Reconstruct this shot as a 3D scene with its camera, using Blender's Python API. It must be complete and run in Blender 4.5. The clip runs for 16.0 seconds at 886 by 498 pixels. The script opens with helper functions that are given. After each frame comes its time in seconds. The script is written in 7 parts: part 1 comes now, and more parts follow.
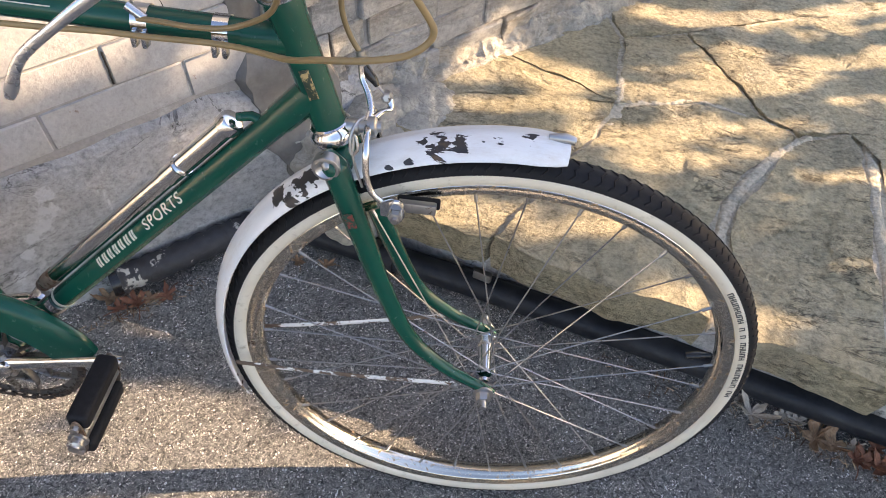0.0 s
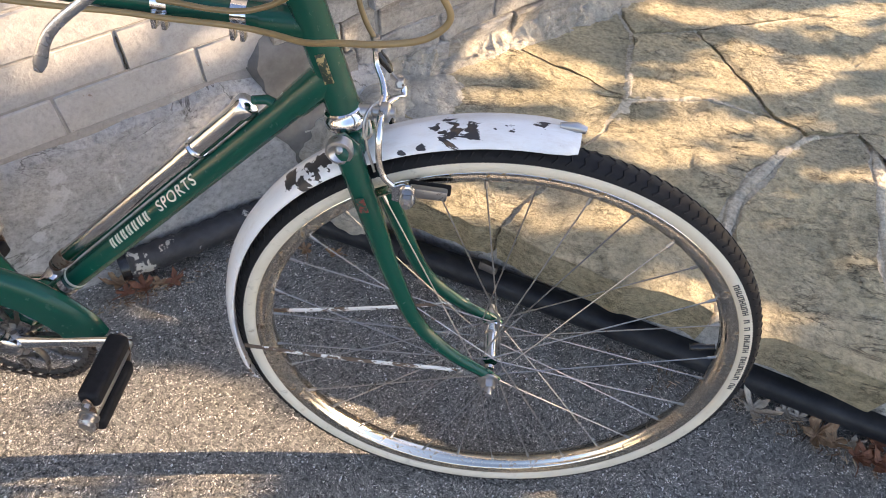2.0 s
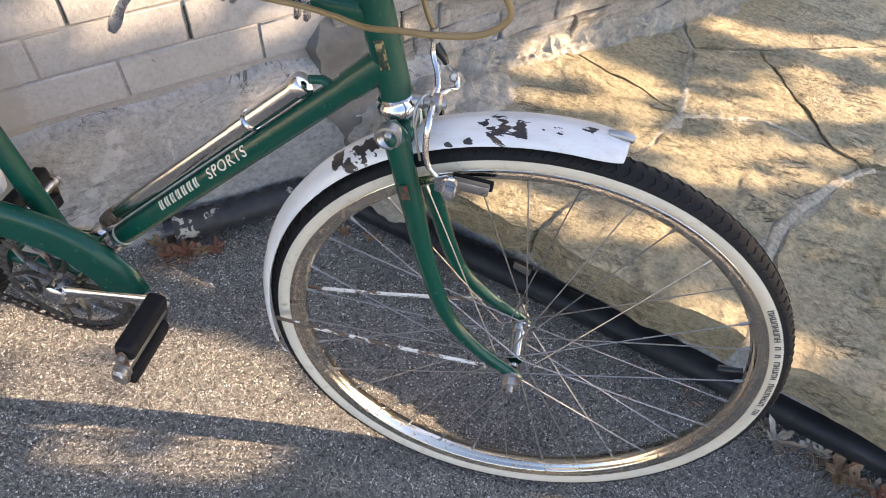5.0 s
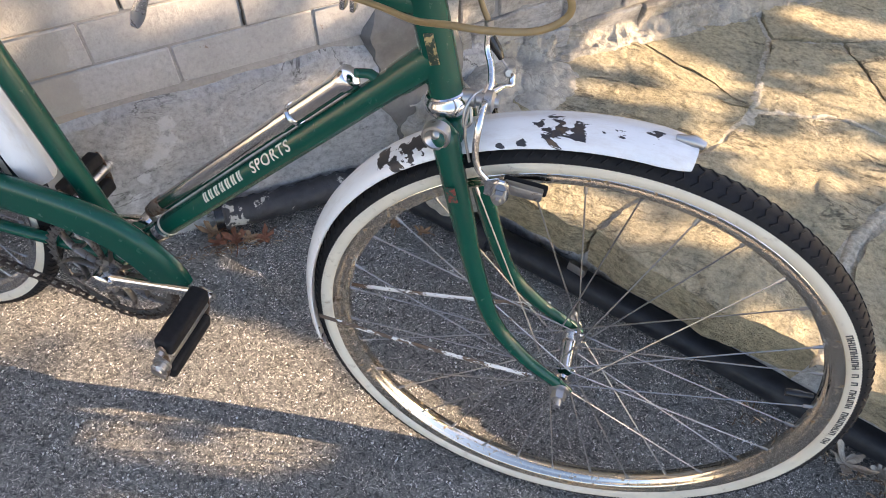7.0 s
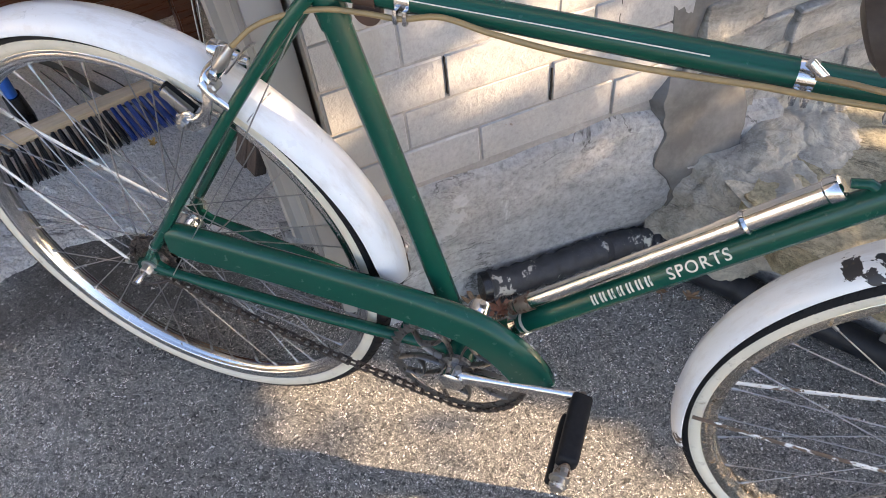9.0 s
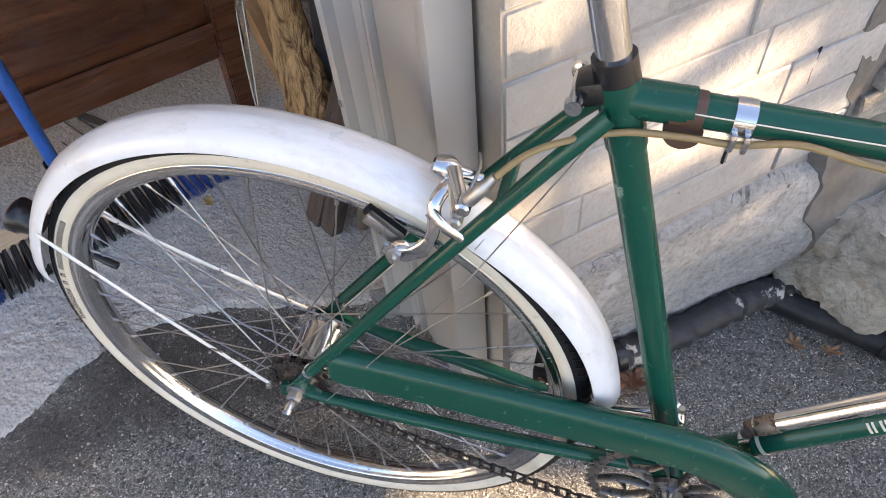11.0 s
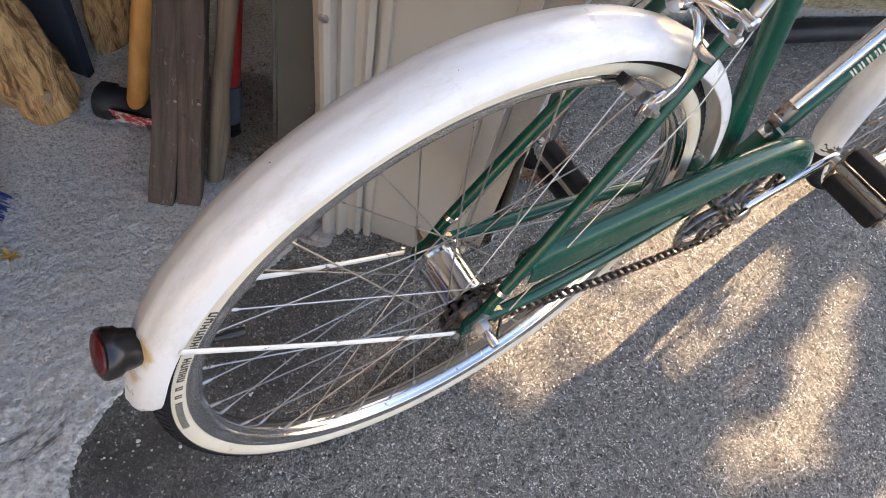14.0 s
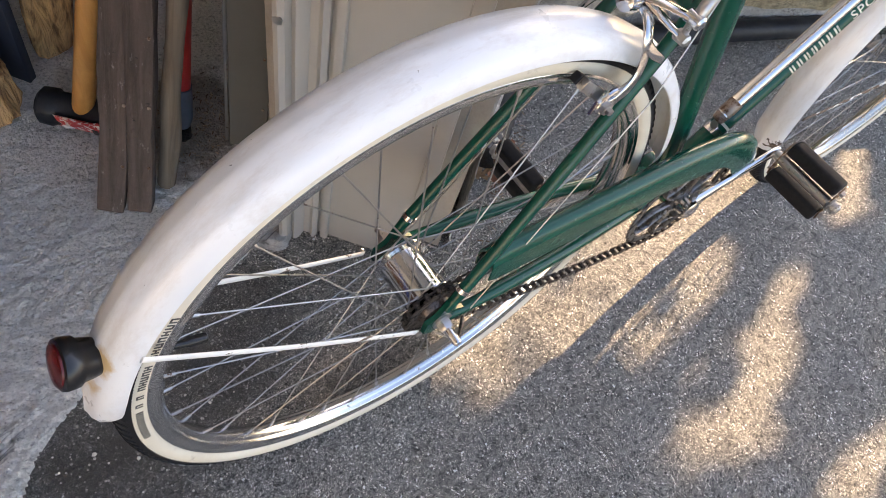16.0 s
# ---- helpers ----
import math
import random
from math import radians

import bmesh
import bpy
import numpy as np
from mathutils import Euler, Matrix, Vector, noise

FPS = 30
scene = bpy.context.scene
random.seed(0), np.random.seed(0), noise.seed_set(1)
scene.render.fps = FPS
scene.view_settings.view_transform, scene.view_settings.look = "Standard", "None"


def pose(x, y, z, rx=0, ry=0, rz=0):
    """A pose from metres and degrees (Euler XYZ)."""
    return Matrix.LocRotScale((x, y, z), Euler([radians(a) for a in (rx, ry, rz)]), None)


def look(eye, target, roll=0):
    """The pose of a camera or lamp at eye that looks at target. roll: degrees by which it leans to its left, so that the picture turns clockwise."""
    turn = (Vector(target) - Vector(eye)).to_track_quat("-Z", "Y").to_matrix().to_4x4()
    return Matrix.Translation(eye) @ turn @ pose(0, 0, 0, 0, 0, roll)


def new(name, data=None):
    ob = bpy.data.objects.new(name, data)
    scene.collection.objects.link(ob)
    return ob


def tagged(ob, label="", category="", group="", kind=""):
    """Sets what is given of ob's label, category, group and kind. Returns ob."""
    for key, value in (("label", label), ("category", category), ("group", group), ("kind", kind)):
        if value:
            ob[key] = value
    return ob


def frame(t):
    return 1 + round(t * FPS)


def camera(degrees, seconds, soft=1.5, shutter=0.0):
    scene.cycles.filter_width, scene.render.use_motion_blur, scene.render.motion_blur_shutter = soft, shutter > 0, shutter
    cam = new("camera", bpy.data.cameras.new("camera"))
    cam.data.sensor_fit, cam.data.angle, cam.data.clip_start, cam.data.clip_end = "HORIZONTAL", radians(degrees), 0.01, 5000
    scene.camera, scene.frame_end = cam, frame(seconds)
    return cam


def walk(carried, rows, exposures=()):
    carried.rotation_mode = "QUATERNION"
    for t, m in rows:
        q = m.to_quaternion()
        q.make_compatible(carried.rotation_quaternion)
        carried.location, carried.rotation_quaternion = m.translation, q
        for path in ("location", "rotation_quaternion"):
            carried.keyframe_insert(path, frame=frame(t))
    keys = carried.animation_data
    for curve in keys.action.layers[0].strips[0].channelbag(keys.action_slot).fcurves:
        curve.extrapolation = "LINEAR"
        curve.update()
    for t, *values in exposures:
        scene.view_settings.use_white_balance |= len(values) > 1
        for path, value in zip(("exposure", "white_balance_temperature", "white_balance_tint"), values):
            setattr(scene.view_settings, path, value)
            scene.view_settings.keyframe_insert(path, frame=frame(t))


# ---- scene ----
cam = camera(63.92, 16.0, soft=0.75)
PATH = [
    (0, (0.5037, 0.6362, 1.1040), (0.4289, 1.6441, -0.0044), 7.81),
    (0.5, (0.4947, 0.6341, 1.1031), (0.4176, 1.6393, -0.0076), 8.12),
    (1, (0.4965, 0.6294, 1.1031), (0.4160, 1.6346, -0.0074), 8.27),
    (1.5, (0.5015, 0.6258, 1.1028), (0.4183, 1.6292, -0.0090), 8.32),
    (2, (0.4997, 0.6208, 1.1024), (0.4202, 1.6229, -0.0110), 8.68),
    (2.5, (0.4982, 0.6199, 1.1013), (0.4150, 1.6204, -0.0132), 8.88),
    (3, (0.4973, 0.6134, 1.0997), (0.4098, 1.6133, -0.0150), 9.28),
    (3.5, (0.4953, 0.6093, 1.1008), (0.4012, 1.6047, -0.0174), 9.91),
    (5.8, (0.5137, 0.6214, 1.1076), (0.3099, 1.5733, -0.0337), 10.64),
    (6, (0.5178, 0.6315, 1.1040), (0.2995, 1.5743, -0.0420), 10.17),
    (6.5, (0.5213, 0.6458, 1.0997), (0.2835, 1.5753, -0.0534), 9.56),
    (7, (0.4970, 0.6571, 1.0890), (0.2471, 1.5726, -0.0726), 8.49),
    (7.5, (0.4087, 0.6631, 1.0895), (0.1431, 1.5670, -0.0778), 6.76),
    (8, (0.3066, 0.6460, 1.0827), (0.0097, 1.5419, -0.0832), 4.40),
    (8.5, (0.2071, 0.6201, 1.0851), (-0.1311, 1.5102, -0.0739), 2.20),
    (9, (0.1189, 0.6125, 1.0947), (-0.2861, 1.4906, -0.0520), -0.17),
    (9.5, (0.0545, 0.6310, 1.0993), (-0.4137, 1.4968, -0.0326), -1.90),
    (9.7, (0.0416, 0.6467, 1.0985), (-0.4449, 1.5083, -0.0289), -2.21),
    (11.8, (-0.4235, 0.7177, 1.0380), (-0.5272, 1.6071, -0.1654), 4.62),
    (12, (-0.4719, 0.7328, 1.0221), (-0.5140, 1.6114, -0.1929), 5.82),
    (12.5, (-0.5906, 0.7522, 1.0125), (-0.4651, 1.5718, -0.2375), 9.00),
    (13, (-0.7033, 0.7698, 1.0240), (-0.3938, 1.5200, -0.2374), 12.35),
    (13.5, (-0.7629, 0.7609, 1.0293), (-0.3274, 1.4369, -0.2369), 15.28),
    (14, (-0.7843, 0.7631, 1.0214), (-0.2647, 1.3781, -0.2443), 18.26),
    (14.5, (-0.7907, 0.7626, 1.0215), (-0.2291, 1.3499, -0.2394), 20.15),
    (15, (-0.7963, 0.7657, 1.0231), (-0.2126, 1.3434, -0.2322), 21.19),
    (15.5, (-0.7975, 0.7675, 1.0230), (-0.1998, 1.3422, -0.2270), 21.80),
    (16, (-0.7933, 0.7628, 1.0235), (-0.1867, 1.3369, -0.2225), 22.09),
]
EXPOSURES = [(0.0, 2.05, 7100, 20), (8.0, 2.13, 6950, 19), (12.0, 2.48, 7350, 20), (16.0, 2.47, 7550, 20)]
walk(cam, [(t, look(eye, target, roll)) for t, eye, target, roll in PATH], EXPOSURES)

# ---- light ----
SUN_AZ, SUN_EL = 20.0, 25.0
world = bpy.data.worlds.new("world")
scene.world = world
world.use_nodes = True
wn = world.node_tree
wn.nodes.clear()
sky = wn.nodes.new("ShaderNodeTexSky")
sky.sky_type, sky.sun_disc = "NISHITA", False
sky.sun_elevation, sky.sun_rotation = radians(SUN_EL), radians(90 - SUN_AZ)
bg = wn.nodes.new("ShaderNodeBackground")
bg.inputs["Strength"].default_value = 0.125
wo = wn.nodes.new("ShaderNodeOutputWorld")
wn.links.new(sky.outputs[0], bg.inputs["Color"])
wn.links.new(bg.outputs[0], wo.inputs["Surface"])
SUN_DIR = Vector((math.cos(radians(SUN_AZ)) * math.cos(radians(SUN_EL)), math.sin(radians(SUN_AZ)) * math.cos(radians(SUN_EL)), math.sin(radians(SUN_EL))))
sun = new("sun", bpy.data.lights.new("sun", "SUN"))
sun.data.energy, sun.data.angle, sun.data.color = 4.0, radians(0.53), (1.0, 0.79, 0.52)
sun.matrix_world = look(SUN_DIR * 20, (0, 0, 0))


# ---- materials ----
class Mat:
    """A small builder of node materials."""

    def __init__(self, name, color=(0.5, 0.5, 0.5), rough=0.5, metal=0.0, **extra):
        self.m = bpy.data.materials.new(name)
        self.m.use_nodes = True
        self.t = self.m.node_tree
        self.b = self.t.nodes["Principled BSDF"]
        self.b.inputs["Base Color"].default_value = (*color, 1)
        self.b.inputs["Roughness"].default_value = rough
        self.b.inputs["Metallic"].default_value = metal
        for k, v in extra.items():
            self.b.inputs[k.replace("_", " ")].default_value = v
        self.co = self.t.nodes.new("ShaderNodeTexCoord").outputs["Object"]

    def n(self, kind, **props):
        node = self.t.nodes.new("ShaderNode" + kind)
        for k, v in props.items():
            node.inputs[k].default_value = v
        return node

    def link(self, a, b):
        self.t.links.new(a, b)

    def mapped(self, scale=(1, 1, 1), loc=(0, 0, 0), rot=(0, 0, 0)):
        mp = self.t.nodes.new("ShaderNodeMapping")
        mp.inputs["Scale"].default_value, mp.inputs["Location"].default_value = scale, loc
        mp.inputs["Rotation"].default_value = [radians(a) for a in rot]
        self.link(self.co, mp.inputs["Vector"])
        return mp.outputs[0]

    def noise(self, scale, detail=4.0, rough=0.6, vec=None, distort=0.0):
        nd = self.n("TexNoise", Scale=scale, Detail=detail, Roughness=rough, Distortion=distort)
        self.link(vec or self.co, nd.inputs["Vector"])
        return nd.outputs["Fac"]

    def voronoi(self, scale, feature="F1", vec=None, out="Distance"):
        nd = self.t.nodes.new("ShaderNodeTexVoronoi")
        nd.feature = feature
        nd.inputs["Scale"].default_value = scale
        self.link(vec or self.co, nd.inputs["Vector"])
        return nd.outputs[out]

    def ramp(self, fac, stops):
        r = self.t.nodes.new("ShaderNodeValToRGB")
        el = r.color_ramp.elements
        while len(el) < len(stops):
            el.new(0.5)
        for e, (p, c) in zip(el, stops):
            e.position = p
            e.color = (*c, 1) if not isinstance(c, (int, float)) else (c, c, c, 1)
        self.link(fac, r.inputs["Fac"])
        return r.outputs["Color"]

    def mix(self, fac, a, b, mode="MIX"):
        m = self.t.nodes.new("ShaderNodeMix")
        m.data_type, m.blend_type = "RGBA", mode
        for v, i in ((fac, 0), (a, 6), (b, 7)):
            if isinstance(v, (int, float)):
                m.inputs[i].default_value = v if i == 0 else (v, v, v, 1)
            elif isinstance(v, tuple):
                m.inputs[i].default_value = (*v, 1)
            else:
                self.link(v, m.inputs[i])
        return m.outputs[2]

    def math(self, op, a, b=0.0):
        m = self.t.nodes.new("ShaderNodeMath")
        m.operation = op
        for v, i in ((a, 0), (b, 1)):
            if isinstance(v, (int, float)):
                m.inputs[i].default_value = v
            else:
                self.link(v, m.inputs[i])
        return m.outputs[0]

    def near(self, at, radius):
        """1 within about radius of a place in the object's own space, falling to 0 at its edge."""
        d = self.t.nodes.new("ShaderNodeVectorMath")
        d.operation = "DISTANCE"
        self.link(self.co, d.inputs[0])
        d.inputs[1].default_value = at
        return self.math("SUBTRACT", 1.0, self.math("DIVIDE", d.outputs["Value"], radius))

    def color(self, v):
        self.link(v, self.b.inputs["Base Color"])

    def rough(self, v):
        self.link(v, self.b.inputs["Roughness"])

    def metal(self, v):
        self.link(v, self.b.inputs["Metallic"])

    def bump(self, h, dist=0.001, strength=1.0):
        bp = self.t.nodes.new("ShaderNodeBump")
        bp.inputs["Distance"].default_value, bp.inputs["Strength"].default_value = dist, strength
        self.link(h, bp.inputs["Height"])
        prev = self.b.inputs["Normal"].links
        if prev:
            self.link(prev[0].from_socket, bp.inputs["Normal"])
        self.link(bp.outputs[0], self.b.inputs["Normal"])


def m_green():
    k = Mat("green_enamel", (0.008, 0.075, 0.05), 0.3)
    k.b.inputs["Coat Weight"].default_value = 0.15
    k.b.inputs["Coat Roughness"].default_value = 0.12
    k.b.inputs["Specular IOR Level"].default_value = 0.30
    big, fine = k.noise(9, 4), k.noise(90, 5, 0.7)
    base = k.mix(big, (0.0010, 0.048, 0.031), (0.0020, 0.070, 0.047))
    chips = k.ramp(k.noise(38, 6, 0.72), [(0.735, 0.0), (0.75, 1.0)])
    col = k.mix(chips, base, (0.05, 0.04, 0.028))
    for at, rad, tone in (((0.296, -0.012, 0.687), 0.014, (0.12, 0.19, 0.165)), ((0.262, -0.012, 0.720), 0.018, (0.03, 0.026, 0.02)), ((0.84, -0.045, 0.60), 0.014, (0.04, 0.03, 0.022))):
        worn = k.ramp(k.math("ADD", k.near(at, rad), k.math("MULTIPLY", k.math("SUBTRACT", k.noise(110, 5, 0.7), 0.5), 2.2)), [(0.50, 0.0), (0.56, 1.0)])
        col = k.mix(worn, col, tone)
    k.color(col)
    k.rough(k.ramp(fine, [(0.3, 0.19), (0.75, 0.30)]))
    k.bump(fine, 0.0002, 0.35)
    return k.m


def m_dust(name, color, dust, rough=0.5):
    """A dark plain stuff dulled by dust in patches."""
    k = Mat(name, color, rough)
    k.b.inputs["Specular IOR Level"].default_value = 0.3
    k.color(k.mix(k.ramp(k.noise(14, 6, 0.7), [(0.4, 0.0), (0.75, 0.8)]), color, dust))
    k.rough(k.ramp(k.noise(30, 5), [(0.3, rough - 0.1), (0.7, rough + 0.25)]))
    k.bump(k.noise(90, 5), 0.0006, 0.4)
    return k.m


def m_metal(name, color, rough, spots, spot_color=(0.10, 0.055, 0.03), scale=120):
    k = Mat(name, color, rough, 1.0)
    f = k.noise(scale, 6, 0.75)
    mask = k.ramp(f, [(spots, 0.0), (spots + 0.06, 1.0)])
    k.color(k.mix(mask, color, spot_color))
    k.metal(k.ramp(mask, [(0.0, 1.0), (1.0, 0.25)]))
    k.rough(k.mix(mask, k.ramp(k.noise(35, 4), [(0.3, rough), (0.8, rough + 0.14)]), 0.75))
    k.bump(f, 0.0003, 0.3)
    return k.m


def m_fender(name, chips=(), speckle=0.74, yellow=(), brown=0.5):
    """White enamel, chipped to dark primer round given places."""
    k = Mat(name, (0.78, 0.79, 0.80), 0.32)
    k.b.inputs["Coat Weight"].default_value = 0.25
    n1 = k.noise(62, 5, 0.62, k.mapped((0.55, 1.4, 1.9)), 0.4)
    base = k.mix(k.noise(14, 3), (0.66, 0.68, 0.70), (0.74, 0.75, 0.755))
    base = k.mix(k.ramp(k.noise(30, 7, 0.75, k.mapped((0.6, 2.2, 0.6))), [(0.48, 0.0), (0.68, 0.5)]), base, (0.50, 0.46, 0.42))
    for at, rad in yellow:
        base = k.mix(k.ramp(k.math("ADD", k.near(at, rad), k.math("MULTIPLY", k.math("SUBTRACT", k.noise(60, 5), 0.5), 1.6)), [(0.3, 0.0), (0.75, 1.0)]), base, (0.55, 0.38, 0.18))
    mask = k.ramp(k.noise(150, 4, 0.6), [(speckle, 0.0), (speckle + 0.012, 1.0)])
    for at, rad in chips:
        v = k.math("ADD", k.near(at, rad), k.math("MULTIPLY", k.math("SUBTRACT", n1, 0.5), 3.4))
        one = k.ramp(v, [(0.49, 0.0), (0.52, 1.0)])
        mask = k.mix(1.0, mask, one, "LIGHTEN")
    dark = k.mix(k.ramp(k.noise(22, 4, 0.7), [(brown, 0.0), (brown + 0.12, 1.0)]), (0.020, 0.019, 0.022), (0.11, 0.066, 0.034))
    k.color(k.mix(mask, base, dark))
    k.rough(k.mix(mask, k.ramp(k.noise(30, 4), [(0.3, 0.26), (0.8, 0.42)]), 0.6))
    k.bump(k.math("SUBTRACT", 1.0, mask), 0.0006, 0.6)
    return k.m


def m_rubber(name="black_rubber", color=(0.008, 0.008, 0.0092), rough=0.62):
    k = Mat(name, color, rough)
    k.b.inputs["Specular IOR Level"].default_value = 0.16
    f = k.noise(160, 5)
    k.color(k.mix(f, tuple(c * 0.7 for c in color), tuple(min(1, c * 1.9 + 0.004) for c in color)))
    k.bump(f, 0.0004, 0.4)
    return k.m


def m_whitewall():
    k = Mat("whitewall_rubber", (0.72, 0.66, 0.54), 0.6)
    base = k.mix(k.noise(16, 4), (0.52, 0.465, 0.36), (0.70, 0.65, 0.545))
    dirt = k.ramp(k.noise(70, 6, 0.72), [(0.58, 0.0), (0.80, 1.0)])
    k.color(k.mix(dirt, base, (0.24, 0.19, 0.13)))
    k.bump(k.noise(240, 4), 0.0003, 0.3)
    return k.m


def m_asphalt():
    k = Mat("asphalt", (0.25, 0.25, 0.24), 0.9)
    cells, edge = k.voronoi(300, out="Color"), k.voronoi(300, "DISTANCE_TO_EDGE")
    small, sedge = k.voronoi(780, out="Color"), k.voronoi(780, "DISTANCE_TO_EDGE")
    stone = k.ramp(cells, [(0.10, (0.10, 0.0985, 0.095)), (0.50, (0.245, 0.239, 0.227)), (0.76, (0.36, 0.350, 0.328)), (0.86, (0.92, 0.897, 0.846))])
    fine = k.ramp(small, [(0.08, (0.09, 0.0885, 0.085)), (0.5, (0.275, 0.268, 0.254)), (0.74, (0.40, 0.388, 0.364)), (0.88, (0.90, 0.875, 0.822))])
    # stone gaps darkened in the colour, for tar and for the grains' shade
    stone = k.mix(1.0, stone, k.ramp(edge, [(0.02, 0.12), (0.13, 1.0)]), "MULTIPLY")
    fine = k.mix(1.0, fine, k.ramp(sedge, [(0.02, 0.22), (0.13, 1.0)]), "MULTIPLY")
    col = k.mix(k.ramp(k.noise(90, 3), [(0.47, 0.0), (0.53, 1.0)]), stone, fine)
    col = k.mix(1.0, col, k.ramp(k.noise(260, 5, 0.75), [(0.37, 0.42), (0.54, 1.22)]), "MULTIPLY")
    col = k.mix(1.0, col, k.ramp(k.noise(2.2, 5, 0.6), [(0.3, (1.56, 1.565, 1.57)), (0.7, (1.82, 1.805, 1.76))]), "MULTIPLY")
    col = k.mix(1.0, col, k.ramp(k.noise(24, 4, 0.6), [(0.34, 0.80), (0.60, 1.10)]), "MULTIPLY")
    # ragged noise for the edges of the paler and darker patches below
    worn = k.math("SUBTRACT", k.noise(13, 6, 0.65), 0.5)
    # one wide paler patch in front of the garage
    pale_patch = k.ramp(k.math("ADD", k.near((-0.85, 0.55, 0), 0.50), k.math("MULTIPLY", worn, 0.5)), [(0.15, 1.0), (0.55, 1.42)])
    col = k.mix(1.0, col, pale_patch, "MULTIPLY")
    # row of darker patches along the concrete's broken edge
    for at, rad in (((-0.985, 0.90, 0), 0.10), ((-0.93, 0.96, 0), 0.11), ((-0.945, 1.085, 0), 0.10), ((-0.865, 1.06, 0), 0.12), ((-0.88, 1.15, 0), 0.11), ((-0.78, 1.16, 0), 0.15), ((-0.66, 1.22, 0), 0.15)):
        dark_patch = k.ramp(k.math("ADD", k.near(at, rad), k.math("MULTIPLY", worn, 1.2)), [(0.14, 0.0), (0.5, 0.60)])
        col = k.mix(dark_patch, col, (0.105, 0.098, 0.090))
    k.color(col)
    k.bump(k.ramp(edge, [(0.0, 0.0), (0.35, 1.0)]), 0.0030, 1.0)
    k.bump(k.ramp(sedge, [(0.0, 0.0), (0.35, 1.0)]), 0.0013, 1.0)
    k.bump(k.noise(260, 5, 0.75), 0.003, 0.8)
    k.bump(k.noise(14, 4), 0.006, 0.5)
    return k.m


def m_concrete():
    k = Mat("worn_concrete", (0.5, 0.5, 0.5), 0.9)
    f, g = k.noise(260, 6, 0.75), k.noise(4, 6, 0.65)
    col = k.mix(k.ramp(g, [(0.3, 0.0), (0.7, 1.0)]), (0.84, 0.824, 0.792), (0.95, 0.930, 0.888))
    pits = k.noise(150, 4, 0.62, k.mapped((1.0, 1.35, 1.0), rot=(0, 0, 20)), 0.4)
    # hollows darkened in the colour too, standing in for their shade
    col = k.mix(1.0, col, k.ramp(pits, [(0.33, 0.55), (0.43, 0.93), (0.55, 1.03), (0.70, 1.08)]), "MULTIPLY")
    col = k.mix(1.0, col, k.ramp(f, [(0.34, 0.80), (0.5, 1.0), (0.68, 1.06)]), "MULTIPLY")
    scratch = k.ramp(k.noise(9, 6, 0.75, k.mapped((1.0, 9.0, 1.0), rot=(0, 0, 28)), 0.5), [(0.62, 0.0), (0.66, 1.0)])
    col = k.mix(k.math("MULTIPLY", scratch, 0.16), col, (0.25, 0.245, 0.24))
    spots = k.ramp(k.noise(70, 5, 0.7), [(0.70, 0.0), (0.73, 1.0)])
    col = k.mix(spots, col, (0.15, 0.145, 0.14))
    crack = k.ramp(k.noise(2.3, 6, 0.6, k.mapped((1.0, 1.0, 0.2), loc=(1.3, 0.4, 0)), 0.6), [(0.4955, 0.0), (0.4985, 1.0), (0.5015, 1.0), (0.5045, 0.0)])
    crack = k.math("MULTIPLY", crack, k.ramp(k.near((-1.08, 0.98, 0), 0.26), [(0.0, 0.0), (0.25, 0.85)]))
    col = k.mix(crack, col, (0.06, 0.056, 0.052))
    # brown dirt swept into the corner behind the leaning planks
    dirt = k.ramp(k.math("ADD", k.near((-0.60, 1.63, 0), 0.17), k.math("MULTIPLY", k.math("SUBTRACT", k.noise(30, 6, 0.7), 0.5), 1.1)), [(0.15, 0.0), (0.45, 0.75)])
    k.color(k.mix(dirt, col, (0.19, 0.135, 0.085)))
    k.bump(pits, 0.017, 1.0)
    k.bump(f, 0.004, 0.8)
    k.bump(k.noise(75, 4, 0.55), 0.012, 1.0)
    return k.m


